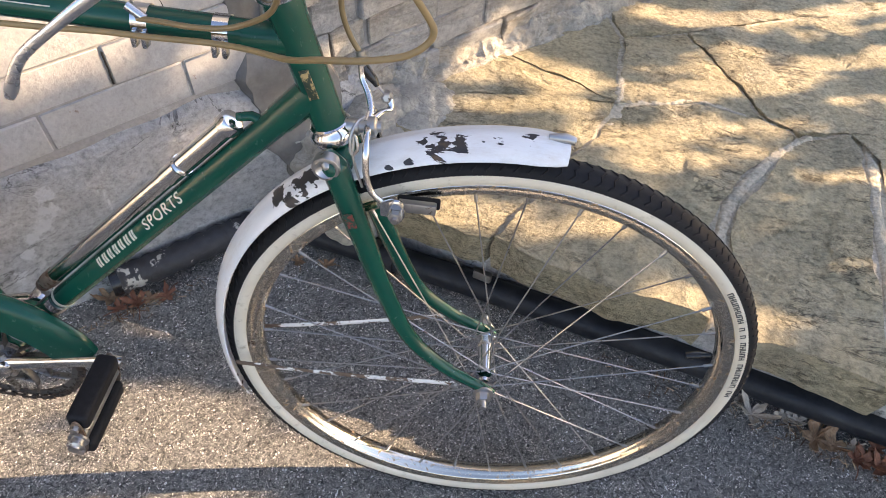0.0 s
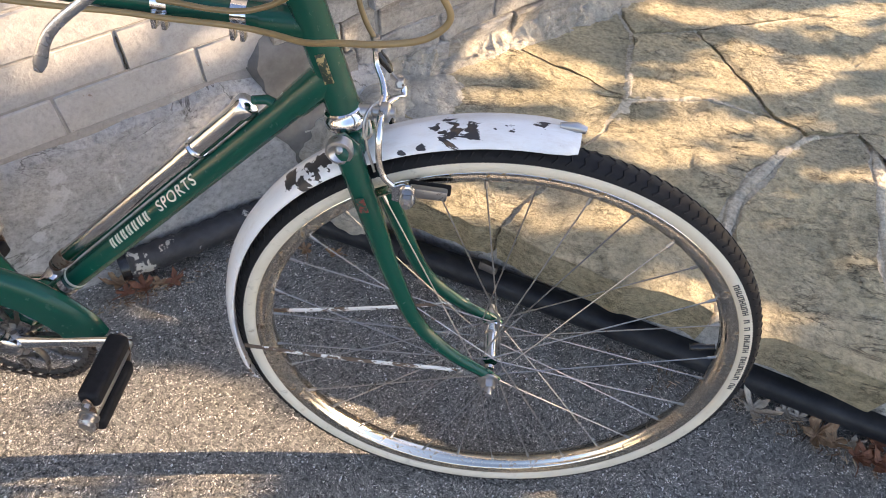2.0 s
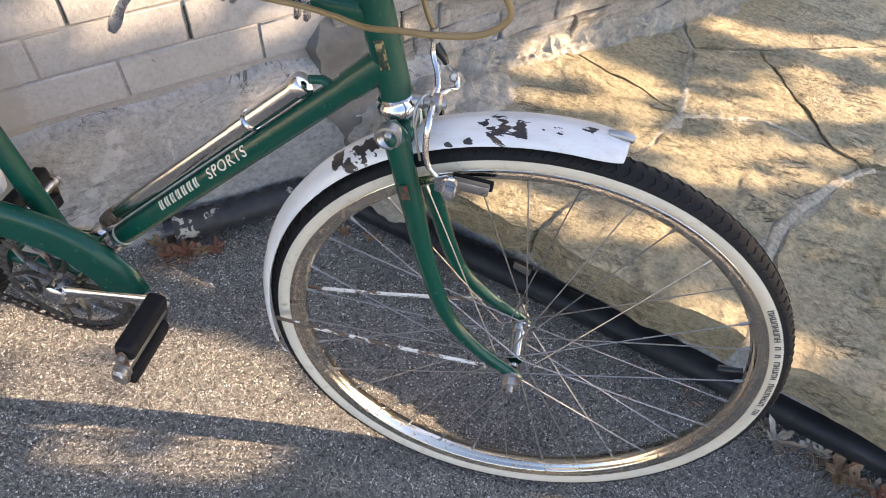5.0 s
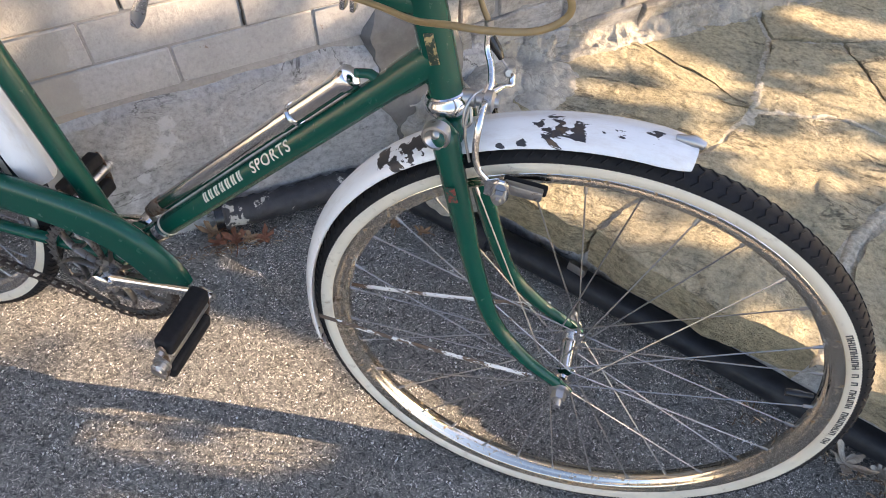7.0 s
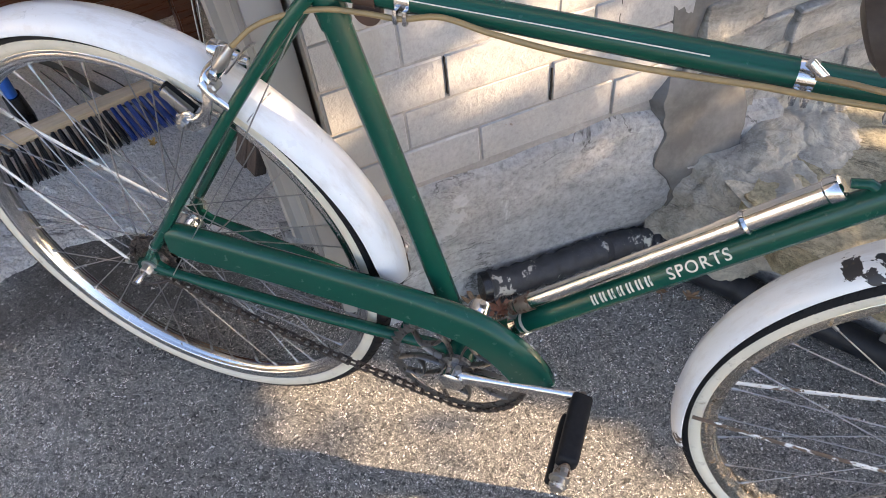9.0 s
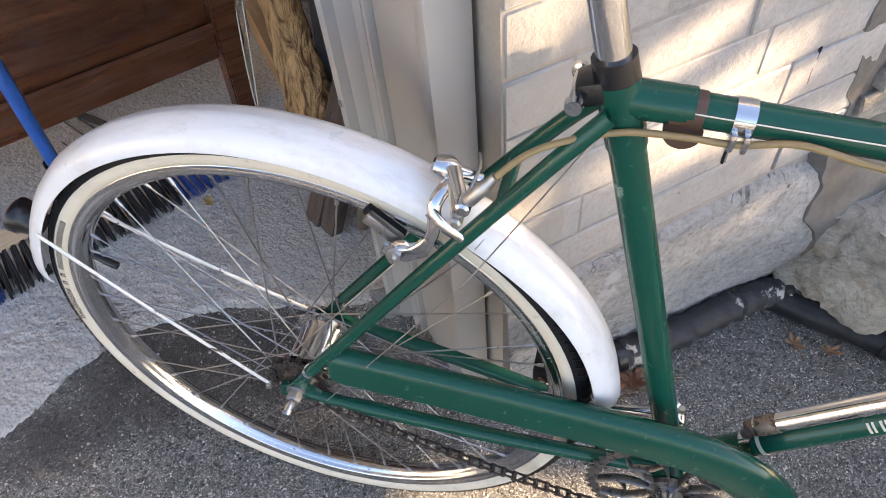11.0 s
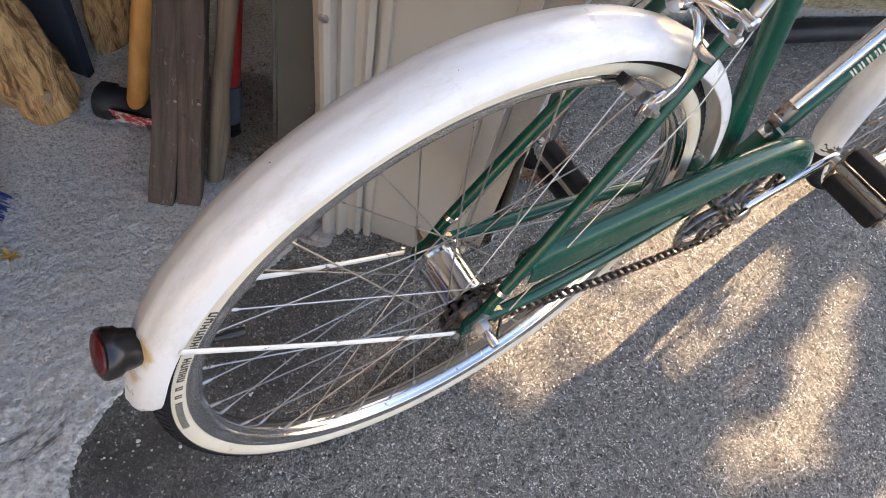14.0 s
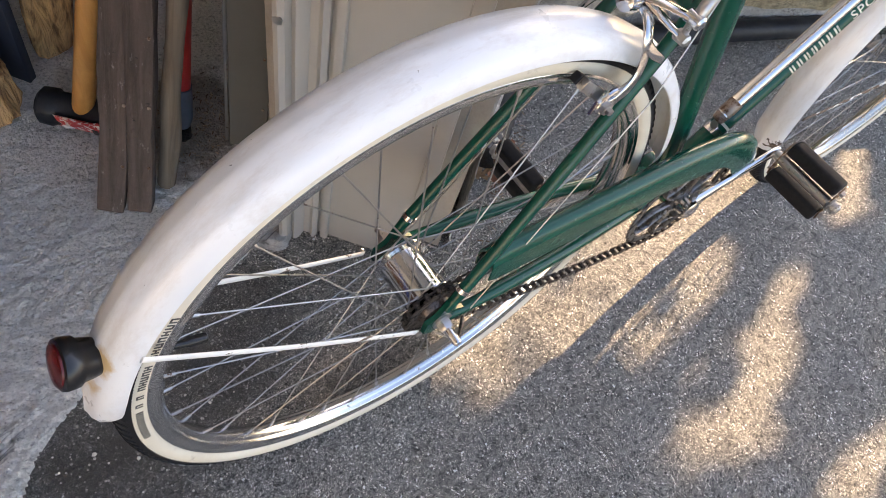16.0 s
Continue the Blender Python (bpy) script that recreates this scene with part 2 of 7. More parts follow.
def m_brick(paint):
    k = Mat("painted_brick" if paint else "mortar", (0.6, 0.57, 0.52), 0.8)
    geo = k.t.nodes.new("ShaderNodeNewGeometry")
    k.co = geo.outputs["Position"]
    info = k.t.nodes.new("ShaderNodeObjectInfo")
    a, f = k.noise(11, 5, 0.65), k.noise(120, 6, 0.7)
    lo, hi = ((0.335, 0.328, 0.322), (0.435, 0.427, 0.418)) if paint else ((0.24, 0.232, 0.222), (0.38, 0.370, 0.357))
    col = k.mix(a, lo, hi)
    if paint:
        col = k.mix(k.math("MULTIPLY", info.outputs["Random"], 0.35), col, (0.45, 0.44, 0.435))
    chip = k.ramp(k.noise(26, 7, 0.75), [(0.66, 0.0), (0.69, 1.0)])
    col = k.mix(chip, col, (0.26, 0.20, 0.17))
    grime = k.ramp(k.noise(4.5, 6, 0.7, k.mapped((1, 1, 0.6), loc=(4, 2, 1)), 0.4), [(0.42, 0.0), (0.72, 0.55)])
    col = k.mix(grime, col, (0.24, 0.23, 0.22))
    col = k.mix(1.0, col, k.ramp(f, [(0.30, 0.82), (0.5, 1.0), (0.70, 1.10)]), "MULTIPLY")
    wash = k.ramp(k.noise(7, 7, 0.75, k.mapped((1, 1, 1.8), rot=(0, 35, 0)), 0.7), [(0.54, 0.0), (0.66, 0.45)])
    col = k.mix(wash, col, (0.50, 0.495, 0.49))
    # the corner by the garage was never painted: bare tan brick with a ragged edge of paint
    along = k.t.nodes.new("ShaderNodeVectorMath")
    along.operation = "DOT_PRODUCT"
    k.link(k.co, along.inputs[0])
    along.inputs[1].default_value = (0.6777, 0.7353, 0)
    s = k.math("ADD", k.math("SUBTRACT", along.outputs["Value"], 0.786), k.math("MULTIPLY", k.math("SUBTRACT", k.noise(34, 7, 0.75), 0.5), 0.07))
    bare = k.ramp(k.math("ADD", s, 0.5), [(0.466, 1.0), (0.471, 0.0)])
    tan = k.mix(k.noise(20, 6, 0.7), (0.29, 0.278, 0.26), (0.42, 0.405, 0.38)) if paint else k.mix(f, (0.30, 0.26, 0.22), (0.42, 0.38, 0.33))
    k.color(k.mix(bare, col, tan))
    k.bump(f, 0.002, 0.7)
    k.bump(k.noise(26, 6, 0.7), 0.005, 0.6)
    return k.m


def m_parge():
    k = Mat("parge_coat", (0.42, 0.41, 0.39), 0.9)
    a, f = k.noise(6, 6, 0.68), k.noise(90, 8, 0.78)
    col = k.mix(k.ramp(a, [(0.3, 0.0), (0.7, 1.0)]), (0.40, 0.40, 0.402), (0.60, 0.598, 0.592))
    streak = k.ramp(k.noise(5, 6, 0.7, k.mapped((3.2, 3.2, 0.8)), 0.6), [(0.60, 0.0), (0.68, 1.0)])
    col = k.mix(streak, col, (0.70, 0.70, 0.695))
    col = k.mix(1.0, col, k.ramp(f, [(0.35, 0.60), (0.5, 1.0), (0.66, 1.22)]), "MULTIPLY")
    dark = k.ramp(k.noise(9, 6, 0.75, k.mapped(loc=(3, 1, 2))), [(0.64, 0.0), (0.72, 1.0)])
    col = k.mix(dark, col, (0.13, 0.125, 0.12))
    trowel = k.noise(6, 6, 0.65, k.mapped((2.4, 2.4, 5.0), rot=(0, 24, 40)), 1.4)
    col = k.mix(1.0, col, k.ramp(trowel, [(0.30, 0.86), (0.5, 1.0), (0.72, 1.12)]), "MULTIPLY")
    crack = k.ramp(k.noise(3.5, 7, 0.62, k.mapped((1.0, 1.0, 1.9)), 0.8), [(0.492, 0.0), (0.499, 1.0), (0.501, 1.0), (0.508, 0.0)])
    crack = k.math("MULTIPLY", crack, k.ramp(k.noise(5, 3), [(0.50, 0.0), (0.58, 1.0)]))
    # a pale run of lime down the render
    patchy = k.math("MULTIPLY", k.math("SUBTRACT", k.noise(48, 6, 0.7), 0.5), 2.6)
    for at, rad in (((-0.187, 1.341, 0.272), 0.022), ((-0.190, 1.337, 0.242), 0.026), ((-0.200, 1.327, 0.215), 0.022), ((-0.211, 1.315, 0.190), 0.022), ((-0.225, 1.299, 0.162), 0.018), ((-0.240, 1.283, 0.125), 0.022)):
        col = k.mix(k.ramp(k.math("ADD", k.near(at, rad), patchy), [(0.30, 0.0), (0.55, 0.85)]), col, (0.74, 0.74, 0.745))
    k.color(k.mix(k.math("MULTIPLY", crack, 0.8), col, (0.06, 0.056, 0.05)))
    k.bump(f, 0.009, 1.0)
    k.bump(k.noise(30, 6, 0.7), 0.012, 0.8)
    k.bump(trowel, 0.012, 0.7)
    k.bump(k.math("SUBTRACT", 1.0, crack), 0.004, 0.8)
    return k.m


def m_stone():
    k = Mat("flagstone", (0.4, 0.35, 0.27), 0.82)
    info = k.t.nodes.new("ShaderNodeObjectInfo")
    a, f = k.noise(4, 6, 0.65), k.noise(85, 8, 0.78)
    strat = k.noise(5, 8, 0.68, k.mapped((1.0, 1.3, 6.0), rot=(0, 0, 55)), 0.3)
    cleft = k.noise(4, 6, 0.62, k.mapped((1.0, 3.6, 6.0), rot=(0, 0, 60)), 1.4)
    crumb = k.noise(34, 7, 0.74, k.mapped((1.0, 1.25, 2.0), rot=(0, 0, 52)), 0.3)
    col = k.mix(k.ramp(strat, [(0.3, 0.0), (0.7, 1.0)]), (0.40, 0.345, 0.225), (0.58, 0.497, 0.315))
    col = k.mix(k.ramp(a, [(0.45, 0.0), (0.8, 0.65)]), col, (0.46, 0.435, 0.365))
    col = k.mix(k.math("MULTIPLY", info.outputs["Random"], 0.4), col, (0.48, 0.40, 0.26))
    rust = k.ramp(k.noise(7, 6, 0.7, k.mapped(loc=(2, 5, 1))), [(0.66, 0.0), (0.82, 0.35)])
    col = k.mix(rust, col, (0.36, 0.25, 0.14))
    line = k.ramp(cleft, [(0.480, 0.0), (0.497, 1.0), (0.503, 1.0), (0.520, 0.0)])
    line = k.math("MULTIPLY", line, k.ramp(k.noise(7, 3), [(0.52, 0.0), (0.60, 1.0)]))
    seam = k.ramp(k.noise(7, 7, 0.7, k.mapped((1.0, 2.6, 4.0), loc=(3, 1, 0), rot=(0, 0, -20)), 1.8), [(0.488, 0.0), (0.498, 1.0), (0.502, 1.0), (0.512, 0.0)])
    line = k.mix(1.0, line, k.math("MULTIPLY", seam, k.ramp(k.noise(5, 3, 0.5, k.mapped(loc=(9, 0, 4))), [(0.5, 0.0), (0.58, 0.9)])), "LIGHTEN")
    col = k.mix(k.math("MULTIPLY", line, 0.75), col, (0.10, 0.078, 0.052))
    col = k.mix(1.0, col, k.ramp(crumb, [(0.28, 0.74), (0.46, 1.0), (0.72, 1.10)]), "MULTIPLY")
    k.color(k.mix(1.0, col, k.ramp(f, [(0.34, 0.50), (0.50, 1.0), (0.66, 1.30)]), "MULTIPLY"))
    k.bump(f, 0.006, 0.9)
    k.bump(crumb, 0.012, 0.9)
    k.bump(strat, 0.030, 1.0)
    k.bump(k.math("SUBTRACT", 1.0, line), 0.006, 0.9)
    return k.m


def m_rubble():
    k = Mat("rubble_stone", (0.35, 0.32, 0.27), 0.88)
    a, f, layer = k.noise(7, 6, 0.7), k.noise(80, 8, 0.78), k.noise(10, 7, 0.68, k.mapped((1.0, 1.0, 1.6), rot=(12, 20, 0)), 0.5)
    col = k.mix(k.ramp(a, [(0.35, 0.0), (0.68, 1.0)]), (0.42, 0.385, 0.325), (0.64, 0.60, 0.52))
    crack = k.ramp(layer, [(0.475, 1.0), (0.495, 0.78), (0.505, 0.78), (0.525, 1.0)])
    col = k.mix(1.0, col, crack, "MULTIPLY")
    k.color(k.mix(1.0, col, k.ramp(f, [(0.3, 0.7), (0.7, 1.2)]), "MULTIPLY"))
    k.bump(layer, 0.024, 1.0)
    k.bump(k.noise(30, 7, 0.75), 0.014, 0.9)
    k.bump(f, 0.005, 0.8)
    return k.m


def m_joint():
    k = Mat("sandy_mortar", (0.42, 0.37, 0.29), 0.9)
    f = k.noise(110, 6, 0.75)
    k.color(k.mix(1.0, k.mix(k.noise(9, 5), (0.50, 0.435, 0.325), (0.70, 0.62, 0.48)), k.ramp(f, [(0.33, 0.5), (0.68, 1.25)]), "MULTIPLY"))
    k.bump(f, 0.004, 0.9)
    return k.m


def m_wood(name, lo, hi, rough=0.5, axis=2, scale=6.0, dirt=0.0):
    k = Mat(name, hi, rough)
    sc = [scale * 6] * 3
    sc[axis] = scale * 0.5
    g = k.noise(1.0, 6, 0.6, k.mapped(tuple(sc)), 1.2)
    f = k.noise(1.0, 5, 0.7, k.mapped(tuple(v * 4 for v in sc)))
    col = k.mix(k.ramp(g, [(0.3, 0.0), (0.7, 1.0)]), lo, hi)
    if dirt:
        col = k.mix(k.ramp(k.noise(12, 6, 0.7), [(0.5, 0.0), (0.75, dirt)]), col, (0.22, 0.20, 0.18))
    k.color(col)
    k.rough(k.ramp(f, [(0.2, rough - 0.1), (0.8, rough + 0.15)]))
    k.bump(f, 0.0015, 0.5)
    return k.m


def m_plank():
    k = Mat("weathered_brown_plank", (0.08, 0.06, 0.05), 0.8)
    g = k.noise(1.0, 7, 0.65, k.mapped((42, 42, 3.5)), 1.0)
    col = k.mix(k.ramp(g, [(0.3, 0.0), (0.7, 1.0)]), (0.040, 0.027, 0.022), (0.125, 0.092, 0.078))
    scuff = k.ramp(k.noise(1.0, 7, 0.75, k.mapped((60, 60, 24))), [(0.60, 0.0), (0.68, 0.75)])
    col = k.mix(scuff, col, (0.27, 0.245, 0.225))
    dents = k.ramp(k.noise(46, 4, 0.6), [(0.28, 1.0), (0.34, 0.0)])
    k.color(k.mix(dents, col, (0.012, 0.010, 0.009)))
    k.bump(g, 0.004, 0.9)
    k.bump(k.noise(46, 4, 0.6), 0.006, 0.8)
    return k.m


def m_drift():
    k = Mat("yellow_driftwood", (0.5, 0.3, 0.12), 0.55)
    swirl = k.noise(1.0, 5, 0.55, k.mapped((26, 26, 7), rot=(8, 14, 0)), 2.6)
    fine = k.noise(1.0, 6, 0.65, k.mapped((120, 120, 16), rot=(8, 14, 0)), 1.5)
    col = k.mix(k.ramp(swirl, [(0.36, 0.0), (0.47, 0.65), (0.62, 1.0)]), (0.16, 0.070, 0.022), (0.66, 0.40, 0.185))
    col = k.mix(1.0, col, k.ramp(fine, [(0.32, 0.66), (0.5, 1.0), (0.7, 1.12)]), "MULTIPLY")
    k.color(col)
    k.bump(swirl, 0.016, 1.0)
    k.bump(fine, 0.003, 0.8)
    return k.m


def m_ledge():
    k = Mat("split_wall_stone", (0.4, 0.39, 0.36), 0.88)
    info = k.t.nodes.new("ShaderNodeObjectInfo")
    a, f = k.noise(9, 6, 0.7), k.noise(95, 8, 0.78)
    layer = k.noise(6, 7, 0.68, k.mapped((1.0, 1.0, 5.0)), 0.7)
    col = k.mix(k.ramp(a, [(0.35, 0.0), (0.68, 1.0)]), (0.30, 0.278, 0.245), (0.47, 0.45, 0.41))
    col = k.mix(k.ramp(info.outputs["Random"], [(0.35, 0.0), (0.75, 0.75)]), col, (0.44, 0.435, 0.425))
    col = k.mix(1.0, col, k.ramp(layer, [(0.40, 0.72), (0.5, 1.0), (0.66, 1.12)]), "MULTIPLY")
    k.color(k.mix(1.0, col, k.ramp(f, [(0.32, 0.66), (0.5, 1.0), (0.68, 1.18)]), "MULTIPLY"))
    k.bump(layer, 0.020, 1.0)
    k.bump(k.noise(40, 6, 0.72), 0.012, 0.9)
    k.bump(f, 0.005, 0.8)
    return k.m


def m_paint(name, lo, hi, rough=0.5):
    k = Mat(name, hi, rough)
    col = k.mix(k.noise(7, 5, 0.65), lo, hi)
    chip = k.ramp(k.noise(45, 7, 0.75), [(0.72, 0.0), (0.74, 1.0)])
    k.color(k.mix(chip, col, tuple(c * 0.45 for c in lo)))
    k.bump(k.noise(80, 4), 0.0008, 0.4)
    return k.m


def m_plain(name, color, rough=0.5, metal=0.0):
    k = Mat(name, color, rough, metal)
    f = k.noise(55, 5)
    k.color(k.mix(f, tuple(c * 0.75 for c in color), tuple(min(1.0, c * 1.2) for c in color)))
    k.bump(f, 0.0004, 0.3)
    return k.m


GREEN = m_green()
CHROME = m_metal("chrome", (0.60, 0.60, 0.605), 0.07, 0.64)
STEEL = m_metal("dull_steel", (0.42, 0.415, 0.41), 0.32, 0.60)
RIM_FRONT = m_metal("rusty_chrome_rim", (0.62, 0.57, 0.49), 0.10, 0.575, (0.26, 0.16, 0.07), 120)
RIM_REAR = m_metal("chrome_rim", (0.60, 0.605, 0.61), 0.12, 0.62, (0.13, 0.09, 0.06), 100)
RUSTY = m_metal("rusty_steel", (0.30, 0.24, 0.20), 0.45, 0.48, (0.10, 0.05, 0.025), 80)
CHAIN_STEEL = m_metal("oily_chain_steel", (0.13, 0.11, 0.10), 0.42, 0.5, (0.03, 0.024, 0.02), 200)
SPOKE = m_metal("spoke_steel", (0.38, 0.375, 0.37), 0.32, 0.60)
RUBBER = m_rubber()
WHITEWALL = m_whitewall()
ASPHALT, CONCRETE = m_asphalt(), m_concrete()
BRICK, MORTAR, PARGE, STONE = m_brick(True), m_brick(False), m_parge(), m_stone()
CREAM = m_paint("cream_paint", (0.37, 0.348, 0.320), (0.44, 0.415, 0.382), 0.42)
BLACK_PIPE = m_dust("black_plastic_pipe", (0.011, 0.012, 0.016), (0.040, 0.040, 0.043), 0.42)
BLACK_PLASTIC = m_plain("black_plastic", (0.010, 0.010, 0.011), 0.27)
BRASS_CABLE = m_plain("yellowed_cable_sleeve", (0.20, 0.14, 0.065), 0.35)
GREY_CABLE = m_plain("grey_cable_sleeve", (0.25, 0.175, 0.080), 0.4)
LETTER = m_plain("cream_lettering", (0.62, 0.62, 0.52), 0.5)
DARK_PRINT = m_plain("dark_print", (0.07, 0.065, 0.06), 0.6)
RED = m_plain("red_paint", (0.42, 0.025, 0.025), 0.35)
RED_LENS = m_plain("dark_red_lens", (0.10, 0.008, 0.010), 0.2)
BLUE = m_plain("blue_bristle", (0.012, 0.045, 0.22), 0.5)
BLACK_BRISTLE = m_plain("black_bristle", (0.014, 0.014, 0.017), 0.6)
DARK_PLANK = m_plank()
GREY_POST = m_paint("weathered_grey_post", (0.07, 0.07, 0.064), (0.13, 0.127, 0.115), 0.7)
DESK_WOOD = m_wood("dark_varnished_wood", (0.036, 0.011, 0.006), (0.170, 0.058, 0.024), 0.28, 0, 5, 0.15)
OAK = m_drift()
HANDLE_WOOD = m_wood("varnished_handle_wood", (0.42, 0.18, 0.045), (0.62, 0.32, 0.10), 0.35, 2, 6)
BROOM_WOOD = m_wood("pale_broom_wood", (0.42, 0.30, 0.19), (0.66, 0.52, 0.37), 0.6, 0, 6, 0.4)
DRY_LEAF = m_wood("dry_leaf", (0.17, 0.085, 0.042), (0.44, 0.29, 0.17), 0.7, 0, 20)
PALE_LEAF = m_wood("pale_dry_leaf", (0.34, 0.27, 0.20), (0.60, 0.54, 0.45), 0.7, 0, 20)
# near-black blue tone of the garage side wall
BACK_WALL = m_paint("dark_garage_wall", (0.07, 0.08, 0.10), (0.11, 0.125, 0.15), 0.6)
HOUSE_PAINT = m_paint("house_paint", (0.66, 0.65, 0.63), (0.74, 0.73, 0.71), 0.7)
GRIP_RUBBER = m_rubber("brown_grip_rubber", (0.035, 0.028, 0.024), 0.5)
LEVER_METAL = m_metal("polished_alloy", (0.66, 0.67, 0.69), 0.20, 0.72)
JOINT = m_joint()
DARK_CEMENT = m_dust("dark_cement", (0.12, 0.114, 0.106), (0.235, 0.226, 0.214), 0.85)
RUBBLE = m_rubble()
LEDGE = m_ledge()
LEAFY = m_plain("tree_leaf", (0.05, 0.09, 0.025), 0.5)
BARK = m_wood("bark", (0.05, 0.038, 0.028), (0.13, 0.10, 0.075), 0.85, 2, 6)


# ---- mesh helpers ----
def link(name, bm, material, smooth=True):
    me = bpy.data.meshes.new(name)
    bmesh.ops.recalc_face_normals(bm, faces=bm.faces[:])
    bm.to_mesh(me)
    bm.free()
    me.materials.append(material)
    if smooth:
        me.polygons.foreach_set("use_smooth", [True] * len(me.polygons))
        me.set_sharp_from_angle(angle=radians(38))
    return new(name, me)


def part(name, bm, material, parent, label="", at=None):
    ob = link(name, bm, material)
    ob.parent = parent
    if at is not None:
        ob.matrix_local = at
    return tagged(ob, label) if label else ob


def thing(name, at, label, category, group="", kind=""):
    ob = new(name)
    ob.empty_display_size = 0.05
    ob.matrix_world = at
    return tagged(ob, label, category, group, kind)


def smooth_path(pts, steps=6, closed=False):
    """Points on a soft curve through pts."""
    p = [Vector(v) for v in pts]
    out, n = [], len(p)
    for i in range(n if closed else n - 1):
        a, b = p[i], p[(i + 1) % n]
        z = p[i - 1] if (i or closed) else a * 2 - b
        c = p[(i + 2) % n] if (i + 2 < n or closed) else b * 2 - a
        for k in range(steps):
            t = k / steps
            out.append(0.5 * (2 * a + (b - z) * t + (2 * z - 5 * a + 4 * b - c) * t * t + (3 * a - z - 3 * b + c) * t ** 3))
    if not closed:
        out.append(p[-1])
    return out


def tube(pts, r, seg=12, closed=False, bm=None, flat=1.0, caps=True, up=None):
    """A pipe along pts; r a number or one for each point; flat squeezes it along its side direction."""
    bm = bm or bmesh.new()
    p = [Vector(v) for v in pts]
    n = len(p)
    rad = [r] * n if isinstance(r, (int, float)) else list(r)
    rings, ref = [], None
    for i in range(n):
        d = (p[(i + 1) % n] - p[i - 1]) if closed or 0 < i < n - 1 else (p[1] - p[0] if i == 0 else p[-1] - p[-2])
        d.normalize()
        if up is not None:
            ref = Vector(up)
        elif ref is None:
            ref = Vector((0, 0, 1)) if abs(d.z) < 0.9 else Vector((0, 1, 0))
        x = ref - d * ref.dot(d)
        x.normalize()
        ref = x
        y = d.cross(x)
        rings.append([bm.verts.new(p[i] + (x * math.cos(a) + y * math.sin(a) * flat) * rad[i]) for a in (2 * math.pi * k / seg for k in range(seg))])
    for i in range(n if closed else n - 1):
        a, b = rings[i], rings[(i + 1) % n]
        for k in range(seg):
            bm.faces.new((a[k], a[(k + 1) % seg], b[(k + 1) % seg], b[k]))
    if caps and not closed:
        bm.faces.new(rings[0][::-1])
        bm.faces.new(rings[-1])
    return bm


def sweep(pts, section, up, closed=False, bm=None, ends=True, shut=True):
    """A section, a list of (side, up) pairs, carried along pts with a fixed up."""
    bm = bm or bmesh.new()
    p = [Vector(v) for v in pts]
    n, rings = len(p), []
    for i in range(n):
        d = (p[(i + 1) % n] - p[i - 1]) if closed or 0 < i < n - 1 else (p[1] - p[0] if i == 0 else p[-1] - p[-2])
        d.normalize()
        u = Vector(up(i) if callable(up) else up)
        u = (u - d * u.dot(d)).normalized()
        s = d.cross(u)
        sec = section(i) if callable(section) else section
        rings.append([bm.verts.new(p[i] + s * a + u * b) for a, b in sec])
    m = len(rings[0])
    for i in range(n if closed else n - 1):
        a, b = rings[i], rings[(i + 1) % n]
        for k in range(m if shut else m - 1):
            bm.faces.new((a[k], a[(k + 1) % m], b[(k + 1) % m], b[k]))
    if ends and shut and not closed:
        bm.faces.new(rings[0][::-1])
        bm.faces.new(rings[-1])
    return bm


def lathe(profile, at=None, seg=24, bm=None):
    """A turned piece: profile of (distance along the axis, radius) about local z, put at the pose at."""
    bm = bm or bmesh.new()
    at = at or Matrix()
    rings = []
    for h, r in profile:
        rings.append([bm.verts.new(at @ Vector((r * math.cos(a), r * math.sin(a), h))) for a in (2 * math.pi * k / seg for k in range(seg))])
    for a, b in zip(rings, rings[1:]):
        for k in range(seg):
            bm.faces.new((a[k], a[(k + 1) % seg], b[(k + 1) % seg], b[k]))
    bm.faces.new(rings[0][::-1])
    bm.faces.new(rings[-1])
    return bm


def axis_pose(a, b):
    """A pose at a whose z points to b."""
    d = (Vector(b) - Vector(a)).normalized()
    return Matrix.Translation(a) @ d.to_track_quat("Z", "Y").to_matrix().to_4x4()


def block(size, at=None, bevel=0.0, bm=None, seg=2):
    """A box of that size about its middle, with rounded edges."""
    own = bmesh.new()
    bmesh.ops.create_cube(own, size=1.0)
    bmesh.ops.scale(own, vec=size, verts=own.verts)
    if bevel:
        bmesh.ops.bevel(own, geom=own.edges[:], offset=bevel, segments=seg, affect="EDGES", profile=0.6)
    if at is not None:
        bmesh.ops.transform(own, matrix=at, verts=own.verts)
    if bm is None:
        return own
    me = bpy.data.meshes.new("tmp")
    own.to_mesh(me)
    own.free()
    bm.from_mesh(me)
    bpy.data.meshes.remove(me)
    return bm


def prism(outline, z0, z1, bm=None, bevel=0.0):
    """A flat shape of (x, y) pairs given height."""
    own = bmesh.new()
    vs = [own.verts.new((x, y, z0)) for x, y in outline]
    f = own.faces.new(vs)
    got = bmesh.ops.extrude_face_region(own, geom=[f])
    bmesh.ops.translate(own, vec=(0, 0, z1 - z0), verts=[v for v in got["geom"] if isinstance(v, bmesh.types.BMVert)])
    bmesh.ops.recalc_face_normals(own, faces=own.faces[:])
    if bevel:
        tops = [e for e in own.edges if all(abs(v.co.z - z1) < 1e-6 for v in e.verts)]
        bmesh.ops.bevel(own, geom=tops, offset=bevel, segments=2, affect="EDGES")
    return own


